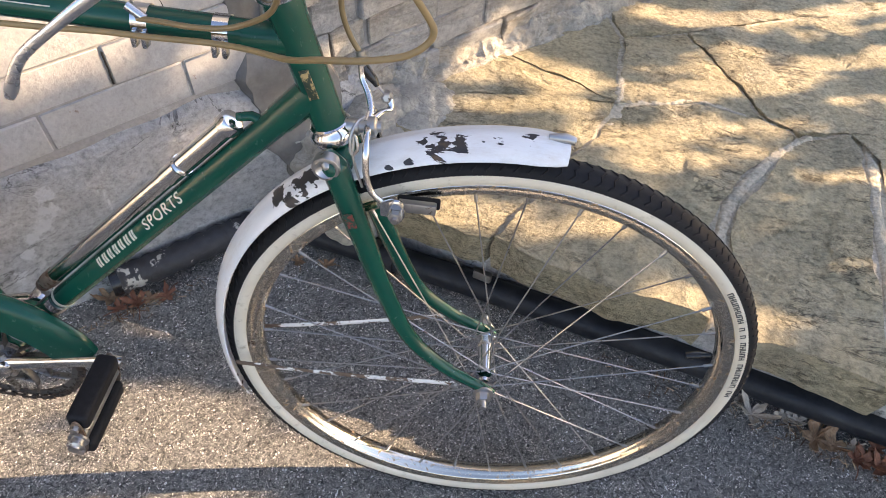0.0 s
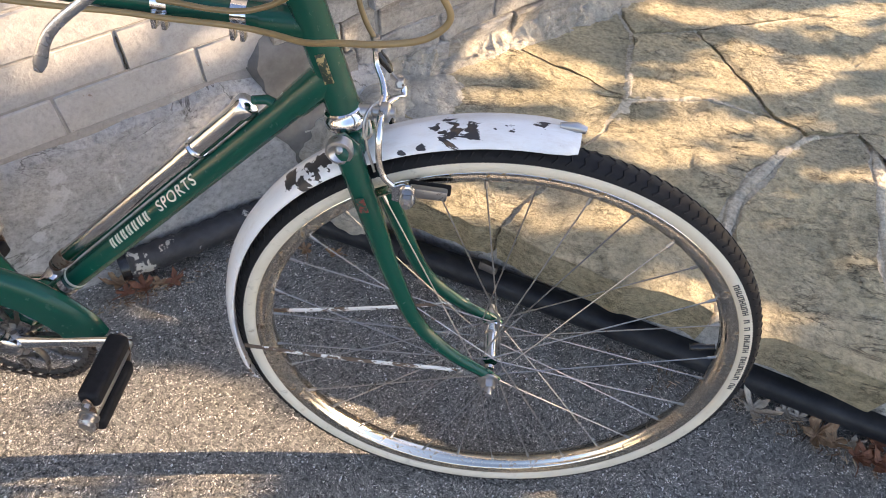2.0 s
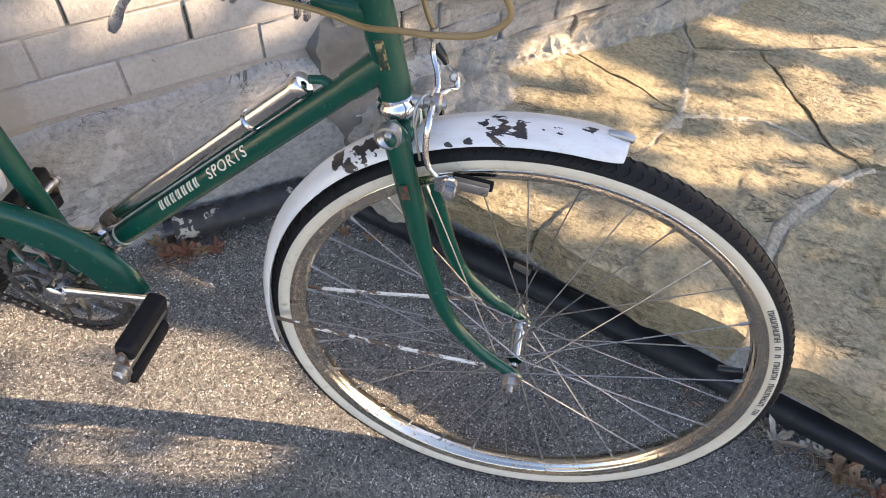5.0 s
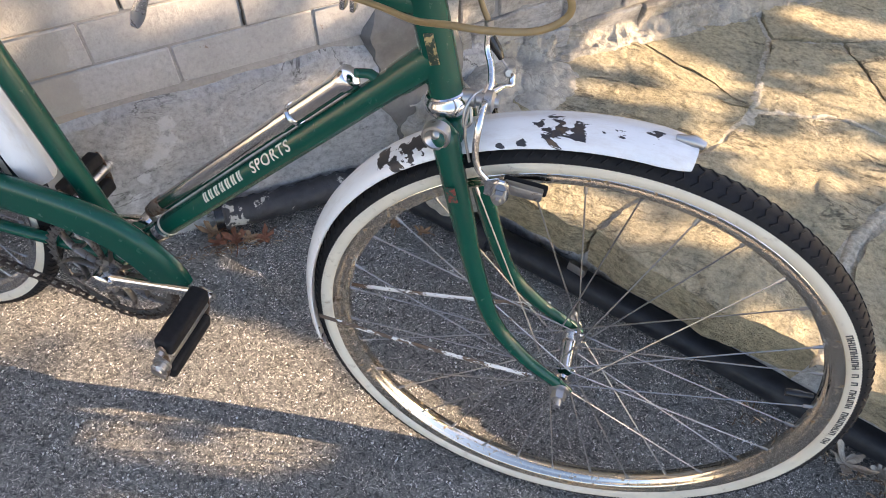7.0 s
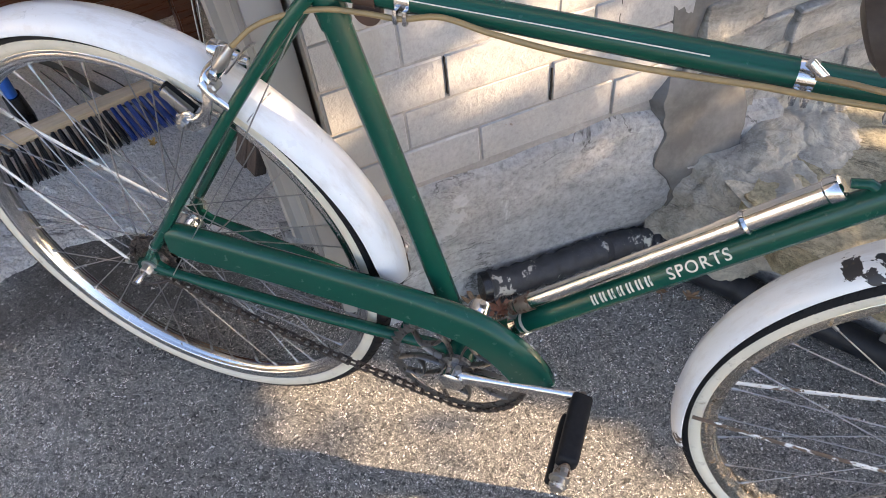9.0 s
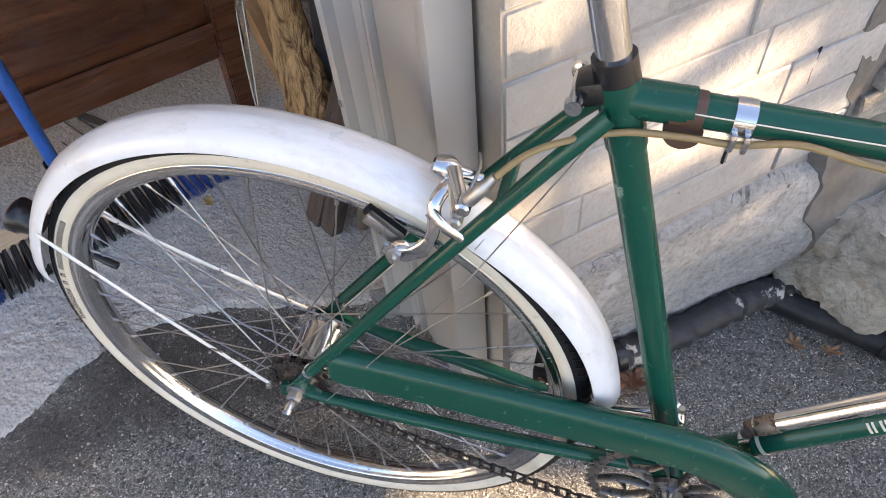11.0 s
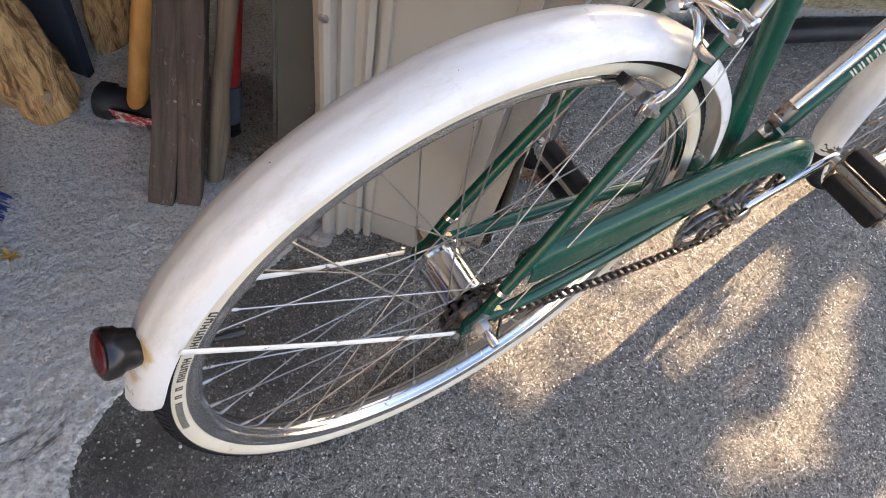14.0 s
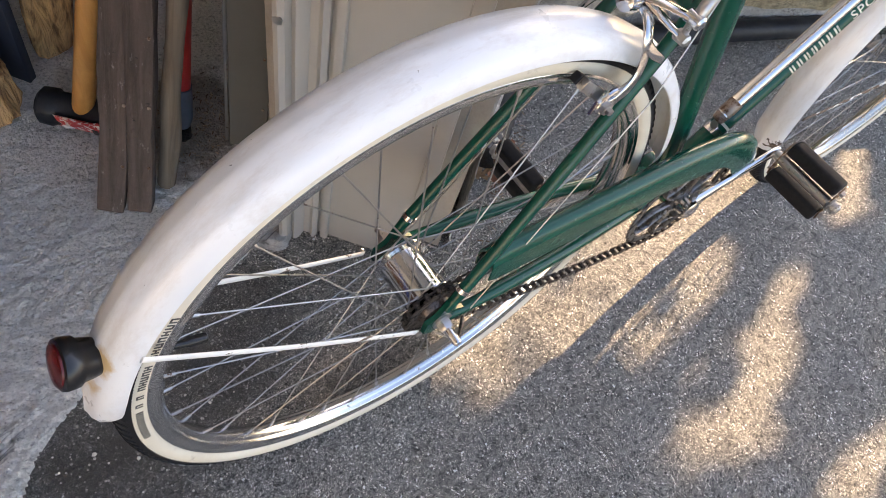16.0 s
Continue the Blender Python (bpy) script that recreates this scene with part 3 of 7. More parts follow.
# ---- setting ----
WALL_O, WALL_D, WALL_N = Vector((-0.2516, 1.3004, 0)), Vector((0.6777, 0.7353, 0)), Vector((0.7353, -0.6777, 0))
WALL_M = Matrix.Translation(WALL_O) @ Matrix((WALL_D.normalized(), -WALL_N.normalized(), (0, 0, 1))).transposed().to_4x4() @ pose(0, 0, 0, 0, -5, 0)
# in WALL_M: x runs along the brick courses, which rise against the sloping drive, y goes into the wall, z up it; the outer corner at the garage stands at x = S0
S0 = -0.0766

bm = bmesh.new()
bmesh.ops.create_grid(bm, x_segments=2, y_segments=2, size=60)
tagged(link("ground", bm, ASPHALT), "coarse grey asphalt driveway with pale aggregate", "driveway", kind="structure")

# the garage's concrete floor, a little above the asphalt, with a broken edge
edge = smooth_path([(-1.317, 0.25, 0), (-1.117, 0.613, 0), (-1.036, 0.888, 0), (-1.006, 1.030, 0), (-0.961, 1.132, 0), (-0.889, 1.202, 0), (-0.762, 1.276, 0), (-0.625, 1.325, 0), (-0.575, 1.372, 0)], 8)
outline = [(v.x + 0.008 * noise.noise(v * 17), v.y + 0.010 * noise.noise(v * 23 + Vector((5, 0, 0)))) for v in edge]
outline += [(-0.30, 1.62), (1.3, 3.4), (-0.8, 5.6), (-5.5, 4.6), (-5.5, 0.25)]
# worn surface: a fine uneven sheet that drops away along the broken edge
STEP = 0.0042
gx, gy = np.arange(-1.85, -0.28, STEP), np.arange(0.25, 2.35, STEP)
px, py = np.meshgrid(gx, gy, indexing="ij")
inside = np.zeros(px.shape, bool)
for (xa, ya), (xb, yb) in zip(outline, outline[1:] + outline[:1]):
    if ya != yb:
        inside ^= ((ya > py) != (yb > py)) & (px < (xb - xa) * (py - ya) / (yb - ya) + xa)
rim = inside & ~(np.roll(inside, 3, 0) & np.roll(inside, -3, 0) & np.roll(inside, 3, 1) & np.roll(inside, -3, 1))
verts = []
for i in range(px.shape[0]):
    for k in range(px.shape[1]):
        x, y = float(px[i, k]), float(py[i, k])
        if inside[i, k]:
            q = Vector((x, y, 0))
            h = 0.0026 * noise.noise(q * 62) + 0.0021 * noise.noise(q * 125 + Vector((3, 0, 0))) + 0.0014 * noise.noise(q * 16) - 0.0030 * max(0.0, noise.noise(q * 40 + Vector((0, 7, 0))) - 0.25)
            verts.append((x, y, 0.0075 + h - (0.003 + 0.003 * noise.noise(q * 90) if rim[i, k] else 0.0)))
        else:
            verts.append((x, y, -0.02))
m2 = px.shape[1]
faces = [(i * m2 + k, (i + 1) * m2 + k, (i + 1) * m2 + k + 1, i * m2 + k + 1) for i in range(px.shape[0] - 1) for k in range(m2 - 1) if inside[i:i + 2, k:k + 2].any()]
me = bpy.data.meshes.new("worn_surface")
me.from_pydata(verts, [], faces)
me.polygons.foreach_set("use_smooth", [True] * len(me.polygons))
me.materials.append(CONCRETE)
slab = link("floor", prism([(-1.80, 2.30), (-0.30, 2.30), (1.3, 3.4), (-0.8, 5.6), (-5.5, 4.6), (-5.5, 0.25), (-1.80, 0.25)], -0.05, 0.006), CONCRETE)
sheet = new("worn_surface", me)
sheet.parent = slab
tagged(slab, "rough grey concrete garage floor with a broken edge", "floor", kind="structure")


def in_wall(x, y, z):
    return WALL_M @ Vector((x, y, z))


# brick wall: a mortar core with each brick proud of it
core = link("wall_brick", block((2.0, 0.30, 2.7), WALL_M @ pose(S0 + 1.002, 0.1478, 1.20), 0.0), MORTAR, False)
tagged(core, "cream-painted brick wall with worn mortar joints", "wall", kind="structure")

# cement render over the wall's foot, uneven, ending under the lowest brick course
bm = bmesh.new()
nx, nz = 60, 26
grid = []
for i in range(nx + 1):
    row = []
    for j in range(nz + 1):
        x = S0 + 0.004 + 0.79 * i / nx
        top = 0.326 + 0.012 * noise.noise(Vector((x * 9, 3, 0))) - max(0.0, x - 0.40) * 0.25
        z = -0.09 + (top + 0.08) * j / nz
        w = 0.010 * noise.noise(Vector((x * 7, z * 7, 1))) + 0.004 * noise.noise(Vector((x * 30, z * 30, 2)))
        bulge = 0.05 * max(0, min(x, 0.5) - 0.28) * math.exp(-((z - 0.15) / 0.12) ** 2) * 3
        proud = 0.016 + w + bulge if j < nz else -0.004
        row.append(bm.verts.new(in_wall(x, -proud, z)))
    grid.append(row)
for i in range(nx):
    for j in range(nz):
        bm.faces.new((grid[i][j], grid[i + 1][j], grid[i + 1][j + 1], grid[i][j + 1]))
tagged(link("wall_render", bm, PARGE), "grey cement render with pale streaks at the wall's foot", "render", kind="structure")

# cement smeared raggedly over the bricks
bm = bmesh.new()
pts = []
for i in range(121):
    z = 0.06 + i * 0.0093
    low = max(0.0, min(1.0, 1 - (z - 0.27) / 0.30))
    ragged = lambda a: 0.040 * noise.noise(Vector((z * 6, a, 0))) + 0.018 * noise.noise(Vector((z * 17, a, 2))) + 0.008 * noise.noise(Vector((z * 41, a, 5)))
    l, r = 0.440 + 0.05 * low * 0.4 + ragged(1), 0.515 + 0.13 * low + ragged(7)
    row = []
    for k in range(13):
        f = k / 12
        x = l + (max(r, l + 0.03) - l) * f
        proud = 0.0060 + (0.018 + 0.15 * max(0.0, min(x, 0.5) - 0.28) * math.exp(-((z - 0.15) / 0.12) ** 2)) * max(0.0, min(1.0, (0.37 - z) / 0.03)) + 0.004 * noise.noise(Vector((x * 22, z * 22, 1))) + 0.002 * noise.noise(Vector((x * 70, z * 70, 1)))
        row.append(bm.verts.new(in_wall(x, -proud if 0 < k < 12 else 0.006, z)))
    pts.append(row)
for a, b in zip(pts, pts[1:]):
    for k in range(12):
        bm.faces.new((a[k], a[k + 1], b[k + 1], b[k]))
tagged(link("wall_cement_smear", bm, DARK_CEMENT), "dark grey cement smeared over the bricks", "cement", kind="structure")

# garage opening: the boxed jamb beside the brick wall
door_jamb = thing("door_1", WALL_M @ pose(S0, 0, 0), "cream-painted wooden door jamb with moulded edge", "door frame", kind="structure")
part("jamb_board", block((0.02, 0.150, 2.3), pose(-0.038, 0.126, 1.10), 0.002), CREAM, door_jamb)
part("outer_strip", block((0.048, 0.022, 2.3), pose(-0.0285, 0.046, 1.10), 0.003), CREAM, door_jamb)
part("moulding", sweep([(-0.046, 0.224, -0.05), (-0.046, 0.224, 2.25)], [(0.026, 0.0), (0.026, 0.010), (0.020, 0.017), (0.014, 0.011), (0.004, 0.011), (0.0, 0.026), (-0.005, 0.031), (-0.011, 0.027), (-0.013, 0.042), (-0.019, 0.047), (-0.025, 0.045), (-0.025, 0.0)], (-1, 0, 0)), CREAM, door_jamb)
part("door_stop", block((0.012, 0.012, 2.3), pose(-0.052, 0.186, 1.10), 0.003), CREAM, door_jamb)
part("screw", lathe([(0, 0.006), (0.002, 0.006), (0.003, 0.003)], pose(-0.091, 0.243, 0.52) @ pose(0, 0, 0, 0, -90, 0), 10), STEEL, door_jamb)
bm = block((0.05, 0.07, 0.05), pose(-0.085, 0.265, 0.015), 0.014)
for v in bm.verts:
    v.co += Vector(noise.noise_vector(v.co * 30)) * 0.012
part("mortar_lump", bm, PARGE, door_jamb)

# garage: side wall behind the jamb, back wall, ceiling, far wall
# all but the side wall are unseen; their pale paint bounces light inside
garage = [
    ("wall_garage_side", block((0.16, 2.6, 3.6), WALL_M @ pose(S0 + 0.50, 1.66, 1.50)), BACK_WALL, "dark garage side wall"),
    ("wall_garage_back", block((5.4, 0.2, 3.6), WALL_M @ pose(-2.0, 2.95, 1.50)), HOUSE_PAINT, "unseen pale garage back wall"),
    ("wall_garage_far", block((0.2, 3.0, 3.6), WALL_M @ pose(-4.5, 1.5, 1.50)), HOUSE_PAINT, "unseen pale garage far wall"),
    ("wall_front", block((0.9, 0.30, 3.3), WALL_M @ pose(-4.1, 0.15, 1.4)), HOUSE_PAINT, "painted wall beside the garage opening"),
    ("wall_upper", block((5.0, 0.30, 0.5), WALL_M @ pose(-2.1, 0.155, 3.15)), HOUSE_PAINT, "painted wall over the garage opening"),
    ("ceiling", block((5.0, 2.85, 0.08), WALL_M @ pose(-2.1, 1.65, 3.16)), HOUSE_PAINT, "unseen plain garage ceiling"),
]
for nm, b, mat, lab in garage:
    tagged(link(nm, b, mat, False), lab, "ceiling" if nm == "ceiling" else "wall", kind="structure")

# stone landing beside the wall: a rough core, flagstones and mortar joints
STONE_Z = 0.228
FRONT_A, FRONT_B = Vector((0.303, 1.505, 0)), Vector((2.565, 0.974, 0))


def front_y(x):
    return FRONT_A.y + (x - FRONT_A.x) * (FRONT_B.y - FRONT_A.y) / (FRONT_B.x - FRONT_A.x)


def wall_y(x):
    return 1.3004 + 1.085 * (x + 0.2516)


core = [(0.10, 1.70), (0.30, 1.62), (2.6, front_y(2.6) + 0.11), (2.6, 4.2), (2.2, wall_y(2.2) + 0.05)]
tagged(link("landing", prism(core, -0.02, STONE_Z - 0.012), PARGE, False), "mortared stone landing beside the house wall", "landing", kind="structure")

# corners of the slabs in plan, and the slabs as runs of corners
CORNER = {"a": (0.67, 2.335), "b": (0.741, 2.190), "c": (0.731, 1.933), "d": (0.480, 2.042), "e": (0.304, 1.863), "f": (0.274, 1.810), "g": (0.434, 1.874), "h": (0.598, 1.623), "i": (0.510, 1.456), "j": (0.305, 1.505), "k": (0.225, 1.584),
          "l": (0.915, 1.992), "m": (1.051, 1.961), "n": (1.120, 1.928), "o": (0.992, 1.781), "p": (0.932, 1.673), "q": (0.880, 1.485), "r": (0.875, 1.371), "s": (0.922, 1.360), "t": (0.920, 1.485), "u": (0.960, 1.673), "v": (1.026, 1.781),
          "w": (1.173, 1.939), "x": (1.229, 1.967), "y": (1.243, 1.928), "z": (1.205, 1.703), "A": (1.160, 1.304), "B": (1.200, 1.295), "C": (1.246, 1.703), "D": (1.282, 1.930), "E": (1.590, 2.028), "F": (1.735, 1.170),
          "G": (0.893, 2.271), "H": (1.026, 2.352), "I": (1.352, 2.533), "J": (1.735, 2.710), "K": (1.570, 3.280), "L": (2.54, 2.85), "M": (2.54, 0.985), "N": (2.54, 4.25)}
SLABS = ["dcba", "edcgf", "fgchijk", "clmnopqrih", "nwxyzAstuv", "xEFBCD", "bGmlc", "GHIJExwnm", "abGHIJK", "EJLMF", "JKNL"]


def cell(i):
    """The outline of slab i."""
    return [Vector(CORNER[k]) for k in SLABS[i]]


def flagstone(i):
    """One rough slab with a wavering outline and a split face."""
    poly = cell(i)
    if len(poly) < 3:
        return None
    c = sum(poly, Vector((0, 0))) / len(poly)
    ring = []
    for k in range(len(poly)):
        p, q = poly[k - 1], poly[k]
        m = max(1, int((q - p).length / 0.010))
        for s in range(m):
            v = p + (q - p) * (s / m)
            w = noise.noise_vector(Vector((v.x * 9, v.y * 9, 0)))
            w2 = noise.noise_vector(Vector((v.x * 31, v.y * 31, 4)))
            ring.append(v + Vector((w.x, w.y)) * 0.016 + Vector((w2.x, w2.y)) * 0.007)
    b = bmesh.new()
    tilt = noise.noise_vector(Vector((c.x * 3, c.y * 3, 9)))
    levels = [(1.0, -0.068, 0.016), (1.0, -0.020, 0.007), (1.0, -0.006, 0.0065), (0.997, 0.0, 0.0090)] + [(0.975 - 0.045 * k, 0.003, 0.0) for k in range(22)]
    prev, first = None, None
    for f, dz, inset in levels:
        now = []
        for v in ring:
            d = v - c
            ln = max(d.length, 1e-6)
            p = c + d * (f * max(0.1, (ln - inset) / ln))
            h = STONE_Z + dz
            if dz > 0:
                # split along its bed: shallow terraces with ragged edges, over a gentle swell
                bed = 3.2 * noise.noise(Vector((p.x * 5 + p.y * 2, p.y * 4 - p.x * 1.5, i * 2.3))) + 0.55 * noise.noise(Vector((p.x * 21, p.y * 21, i)))
                step = max(0.0, math.floor(bed) + 1.0 + min(1.0, max(0.0, (bed - math.floor(bed) - 0.80) / 0.20)))
                h += 0.003 + 0.0040 * step + 0.003 * noise.noise(Vector((p.x * 9, p.y * 9, i))) + 0.0016 * noise.noise(Vector((p.x * 48, p.y * 48, i))) + tilt.x * 0.02 * (p.x - c.x) + tilt.y * 0.02 * (p.y - c.y)
            now.append(b.verts.new((p.x, p.y, h)))
        if prev:
            for k in range(len(now)):
                b.faces.new((prev[k - 1], prev[k], now[k], now[k - 1]))
        else:
            first = now
        prev = now
    b.faces.new(prev)
    b.faces.new(first[::-1])
    return b


landing = bpy.data.objects["landing"]
for i in range(len(SLABS)):
    b = flagstone(i)
    if b:
        part("flagstone", b, STONE, landing)

# mortar bed between the slabs
bm = bmesh.new()
n1, n2, rows = 70, 60, []
for i in range(n1 + 1):
    x = 0.14 + 2.4 * i / n1
    lo, hi = max(front_y(max(x, 0.30)) + 0.03, 1.69 - (x - 0.12) * 1.0 if x < 0.30 else 0), wall_y(x) + 0.02
    rows.append([bm.verts.new((x, lo + (hi - lo) * j / n2, STONE_Z + 0.0012 + 0.002 * noise.noise(Vector((x * 20, j * 0.7, 0))))) for j in range(n2 + 1)])
for a, b in zip(rows, rows[1:]):
    for j in range(n2):
        bm.faces.new((a[j], b[j], b[j + 1], a[j + 1]))
tagged(part("mortar_bed", bm, JOINT, landing), kind="stuff")

# proud ridges of sandy mortar trowelled over the wider joints
RIDGES = [([(1.135, 1.935), (1.056, 1.855), (1.009, 1.781), (0.946, 1.673), (0.900, 1.485), (0.899, 1.372)], 0.016), ([(1.262, 1.945), (1.245, 1.83), (1.225, 1.703), (1.203, 1.50), (1.182, 1.305)], 0.016), ([(0.66, 2.36), (0.705, 2.265), (0.741, 2.19), (0.742, 2.06), (0.731, 1.933)], 0.016), ([(0.741, 2.19), (0.82, 2.23), (0.893, 2.271), (1.026, 2.352), (1.352, 2.533), (1.72, 2.70)], 0.007), ([(0.731, 1.933), (0.82, 1.965), (0.915, 1.992), (1.051, 1.961), (1.146, 1.934)], 0.008)]
for line, half in RIDGES:
    bm = bmesh.new()
    mid_line = smooth_path([(x, y, 0.0) for x, y in line], 26)
    rows = []
    for i, p in enumerate(mid_line):
        d = mid_line[min(i + 1, len(mid_line) - 1)] - mid_line[max(i - 1, 0)]
        side = Vector((-d.y, d.x, 0)).normalized()
        row = []
        for q in range(9):
            f = q / 4 - 1
            w = half * (1 + 0.35 * noise.noise(Vector((p.x * 16, p.y * 16, f * 2))) + 0.18 * noise.noise(Vector((p.x * 60, p.y * 60, f))))
            o = p + side * (f * w + 0.006 * noise.noise(Vector((p.x * 9, p.y * 9, 7))))
            rise = (0.0046 + 0.28 * half) * (1 - abs(f) ** 2.5) - 0.001 + 0.004 * noise.noise(Vector((o.x * 55, o.y * 55, 3))) + 0.003 * noise.noise(Vector((o.x * 140, o.y * 140, 3)))
            row.append(bm.verts.new((o.x, o.y, STONE_Z + (rise if 0 < q < 8 else -0.008))))
        rows.append(row)
    for a, b in zip(rows, rows[1:]):
        for q in range(8):
            bm.faces.new((a[q], b[q], b[q + 1], a[q + 1]))
    part("mortar_ridge", bm, JOINT, landing)

# rough broken stones that close the landing's end against the wall
for cx, cy, cz, sx, sy, sz, turn, seed in ((0.235, 1.735, 0.13, 0.17, 0.12, 0.125, 32, 1), (0.31, 1.665, 0.15, 0.12, 0.10, 0.085, -20, 2), (0.16, 1.70, 0.10, 0.10, 0.08, 0.11, 45, 3), (0.235, 1.63, 0.09, 0.09, 0.07, 0.09, 10, 4), (0.33, 1.80, 0.20, 0.10, 0.09, 0.05, 60, 5)):
    bm = bmesh.new()
    bmesh.ops.create_icosphere(bm, subdivisions=5, radius=1.0)
    for v in bm.verts:
        p = v.co.copy()
        q = p * 1.3 + Vector((seed * 3.1, 0, 0))
        f = 1.04 + 0.30 * noise.noise(q) + 0.13 * noise.noise(q * 2.3) + 0.10 * max(0.0, noise.noise(q * 3.1 + Vector((9, 0, 0)))) + 0.045 * noise.noise(q * 6.5) + 0.03 * noise.noise(q * 14)
        v.co = Vector((p.x * sx * f, p.y * sy * f, p.z * sz * f))
    bmesh.ops.transform(bm, matrix=pose(cx, cy, cz, 0, 0, turn), verts=bm.verts)
    part("rough_stone", bm, RUBBLE, landing)

# ---- pipes at the foot of the landing and the wall ----
drain = thing("drain_pipe", pose(0.70, 1.45, 0), "dusty black plastic pipe lying along the stone landing", "pipe")
inv = drain.matrix_world.inverted()


def to_local(pts, m):
    return [m @ Vector(p) for p in pts]


part("pipe", tube(to_local(smooth_path([(0.10, 1.602, 0.030), (0.173, 1.588, 0.030), (0.531, 1.533, 0.030), (0.906, 1.461, 0.030), (1.265, 1.388, 0.030), (2.4, 1.158, 0.030)], 8), inv), 0.027, 20), BLACK_PIPE, drain)
for f in (0.30, 0.335):
    c = Vector((f, 1.568 - (f - 0.3) * 0.154, 0.030))
    part("coupling", tube(to_local([c - Vector((0.012, -0.003, 0)), c + Vector((0.012, -0.003, 0))], inv), 0.031, 20), BLACK_PIPE, drain)
part("wall_clamp", block((0.035, 0.012, 0.02), inv @ pose(0.519, 1.490, 0.115, 0, 0, -14), 0.003), STEEL, drain, "small galvanised clamp")

hose = thing("corrugated_pipe", pose(-0.05, 1.44, 0), "old black pipe flaked with pale paint, at the wall's foot", "pipe")
inv = hose.matrix_world.inverted()
line = smooth_path([(-0.140, 1.372, 0.042), (-0.065, 1.440, 0.045), (0.025, 1.535, 0.050), (0.09, 1.60, 0.042), (0.15, 1.62, 0.03)], 12)
radii = [0.027 + 0.0025 * math.sin(i * 1.9) + 0.004 * noise.noise(Vector((i * 0.4, 0, 0))) for i in range(len(line))]
part("pipe", tube(to_local(line, inv), radii, 18), BLACK_PIPE, hose)
k = Mat("flaked_bitumen", (0.02, 0.02, 0.022), 0.55)
k.color(k.mix(k.ramp(k.noise(26, 6, 0.7), [(0.59, 0.0), (0.615, 1.0)]), k.mix(k.noise(60, 5), (0.012, 0.012, 0.014), (0.045, 0.045, 0.05)), (0.42, 0.40, 0.35)))
k.bump(k.noise(60, 6), 0.004, 0.7)
hose.children[0].data.materials[0] = k.m
part("end_ring", tube(to_local([(-0.150, 1.363, 0.042), (-0.138, 1.374, 0.042)], inv), 0.0285, 18), BLACK_PLASTIC, hose)


# ---- the bicycle ----
BIKE = pose(-0.5065, 1.0400, 0, -2.8, 0, 5.73)
bike = thing("bicycle", BIKE, "old dark green bicycle with white mudguards and whitewall tyres", "bicycle")
HUB = 0.332
REAR, FRONT, BB = Vector((0, 0, HUB)), Vector((1.051, 0, HUB)), Vector((0.439, 0, 0.283))
SEAT_TOP, HEAD_LOW, HEAD_TOP = Vector((0.281, 0, 0.768)), Vector((0.860, 0, 0.662)), Vector((0.816, 0, 0.800))


def circle(c, r, n=96, v=0.0, a0=0.0, a1=360.0):
    full = abs(a1 - a0) >= 359.9
    m = n if full else n + 1
    return [Vector((c.x + r * math.cos(radians(a0 + (a1 - a0) * k / n)), c.y + v, c.z + r * math.sin(radians(a0 + (a1 - a0) * k / n)))) for k in range(m)]


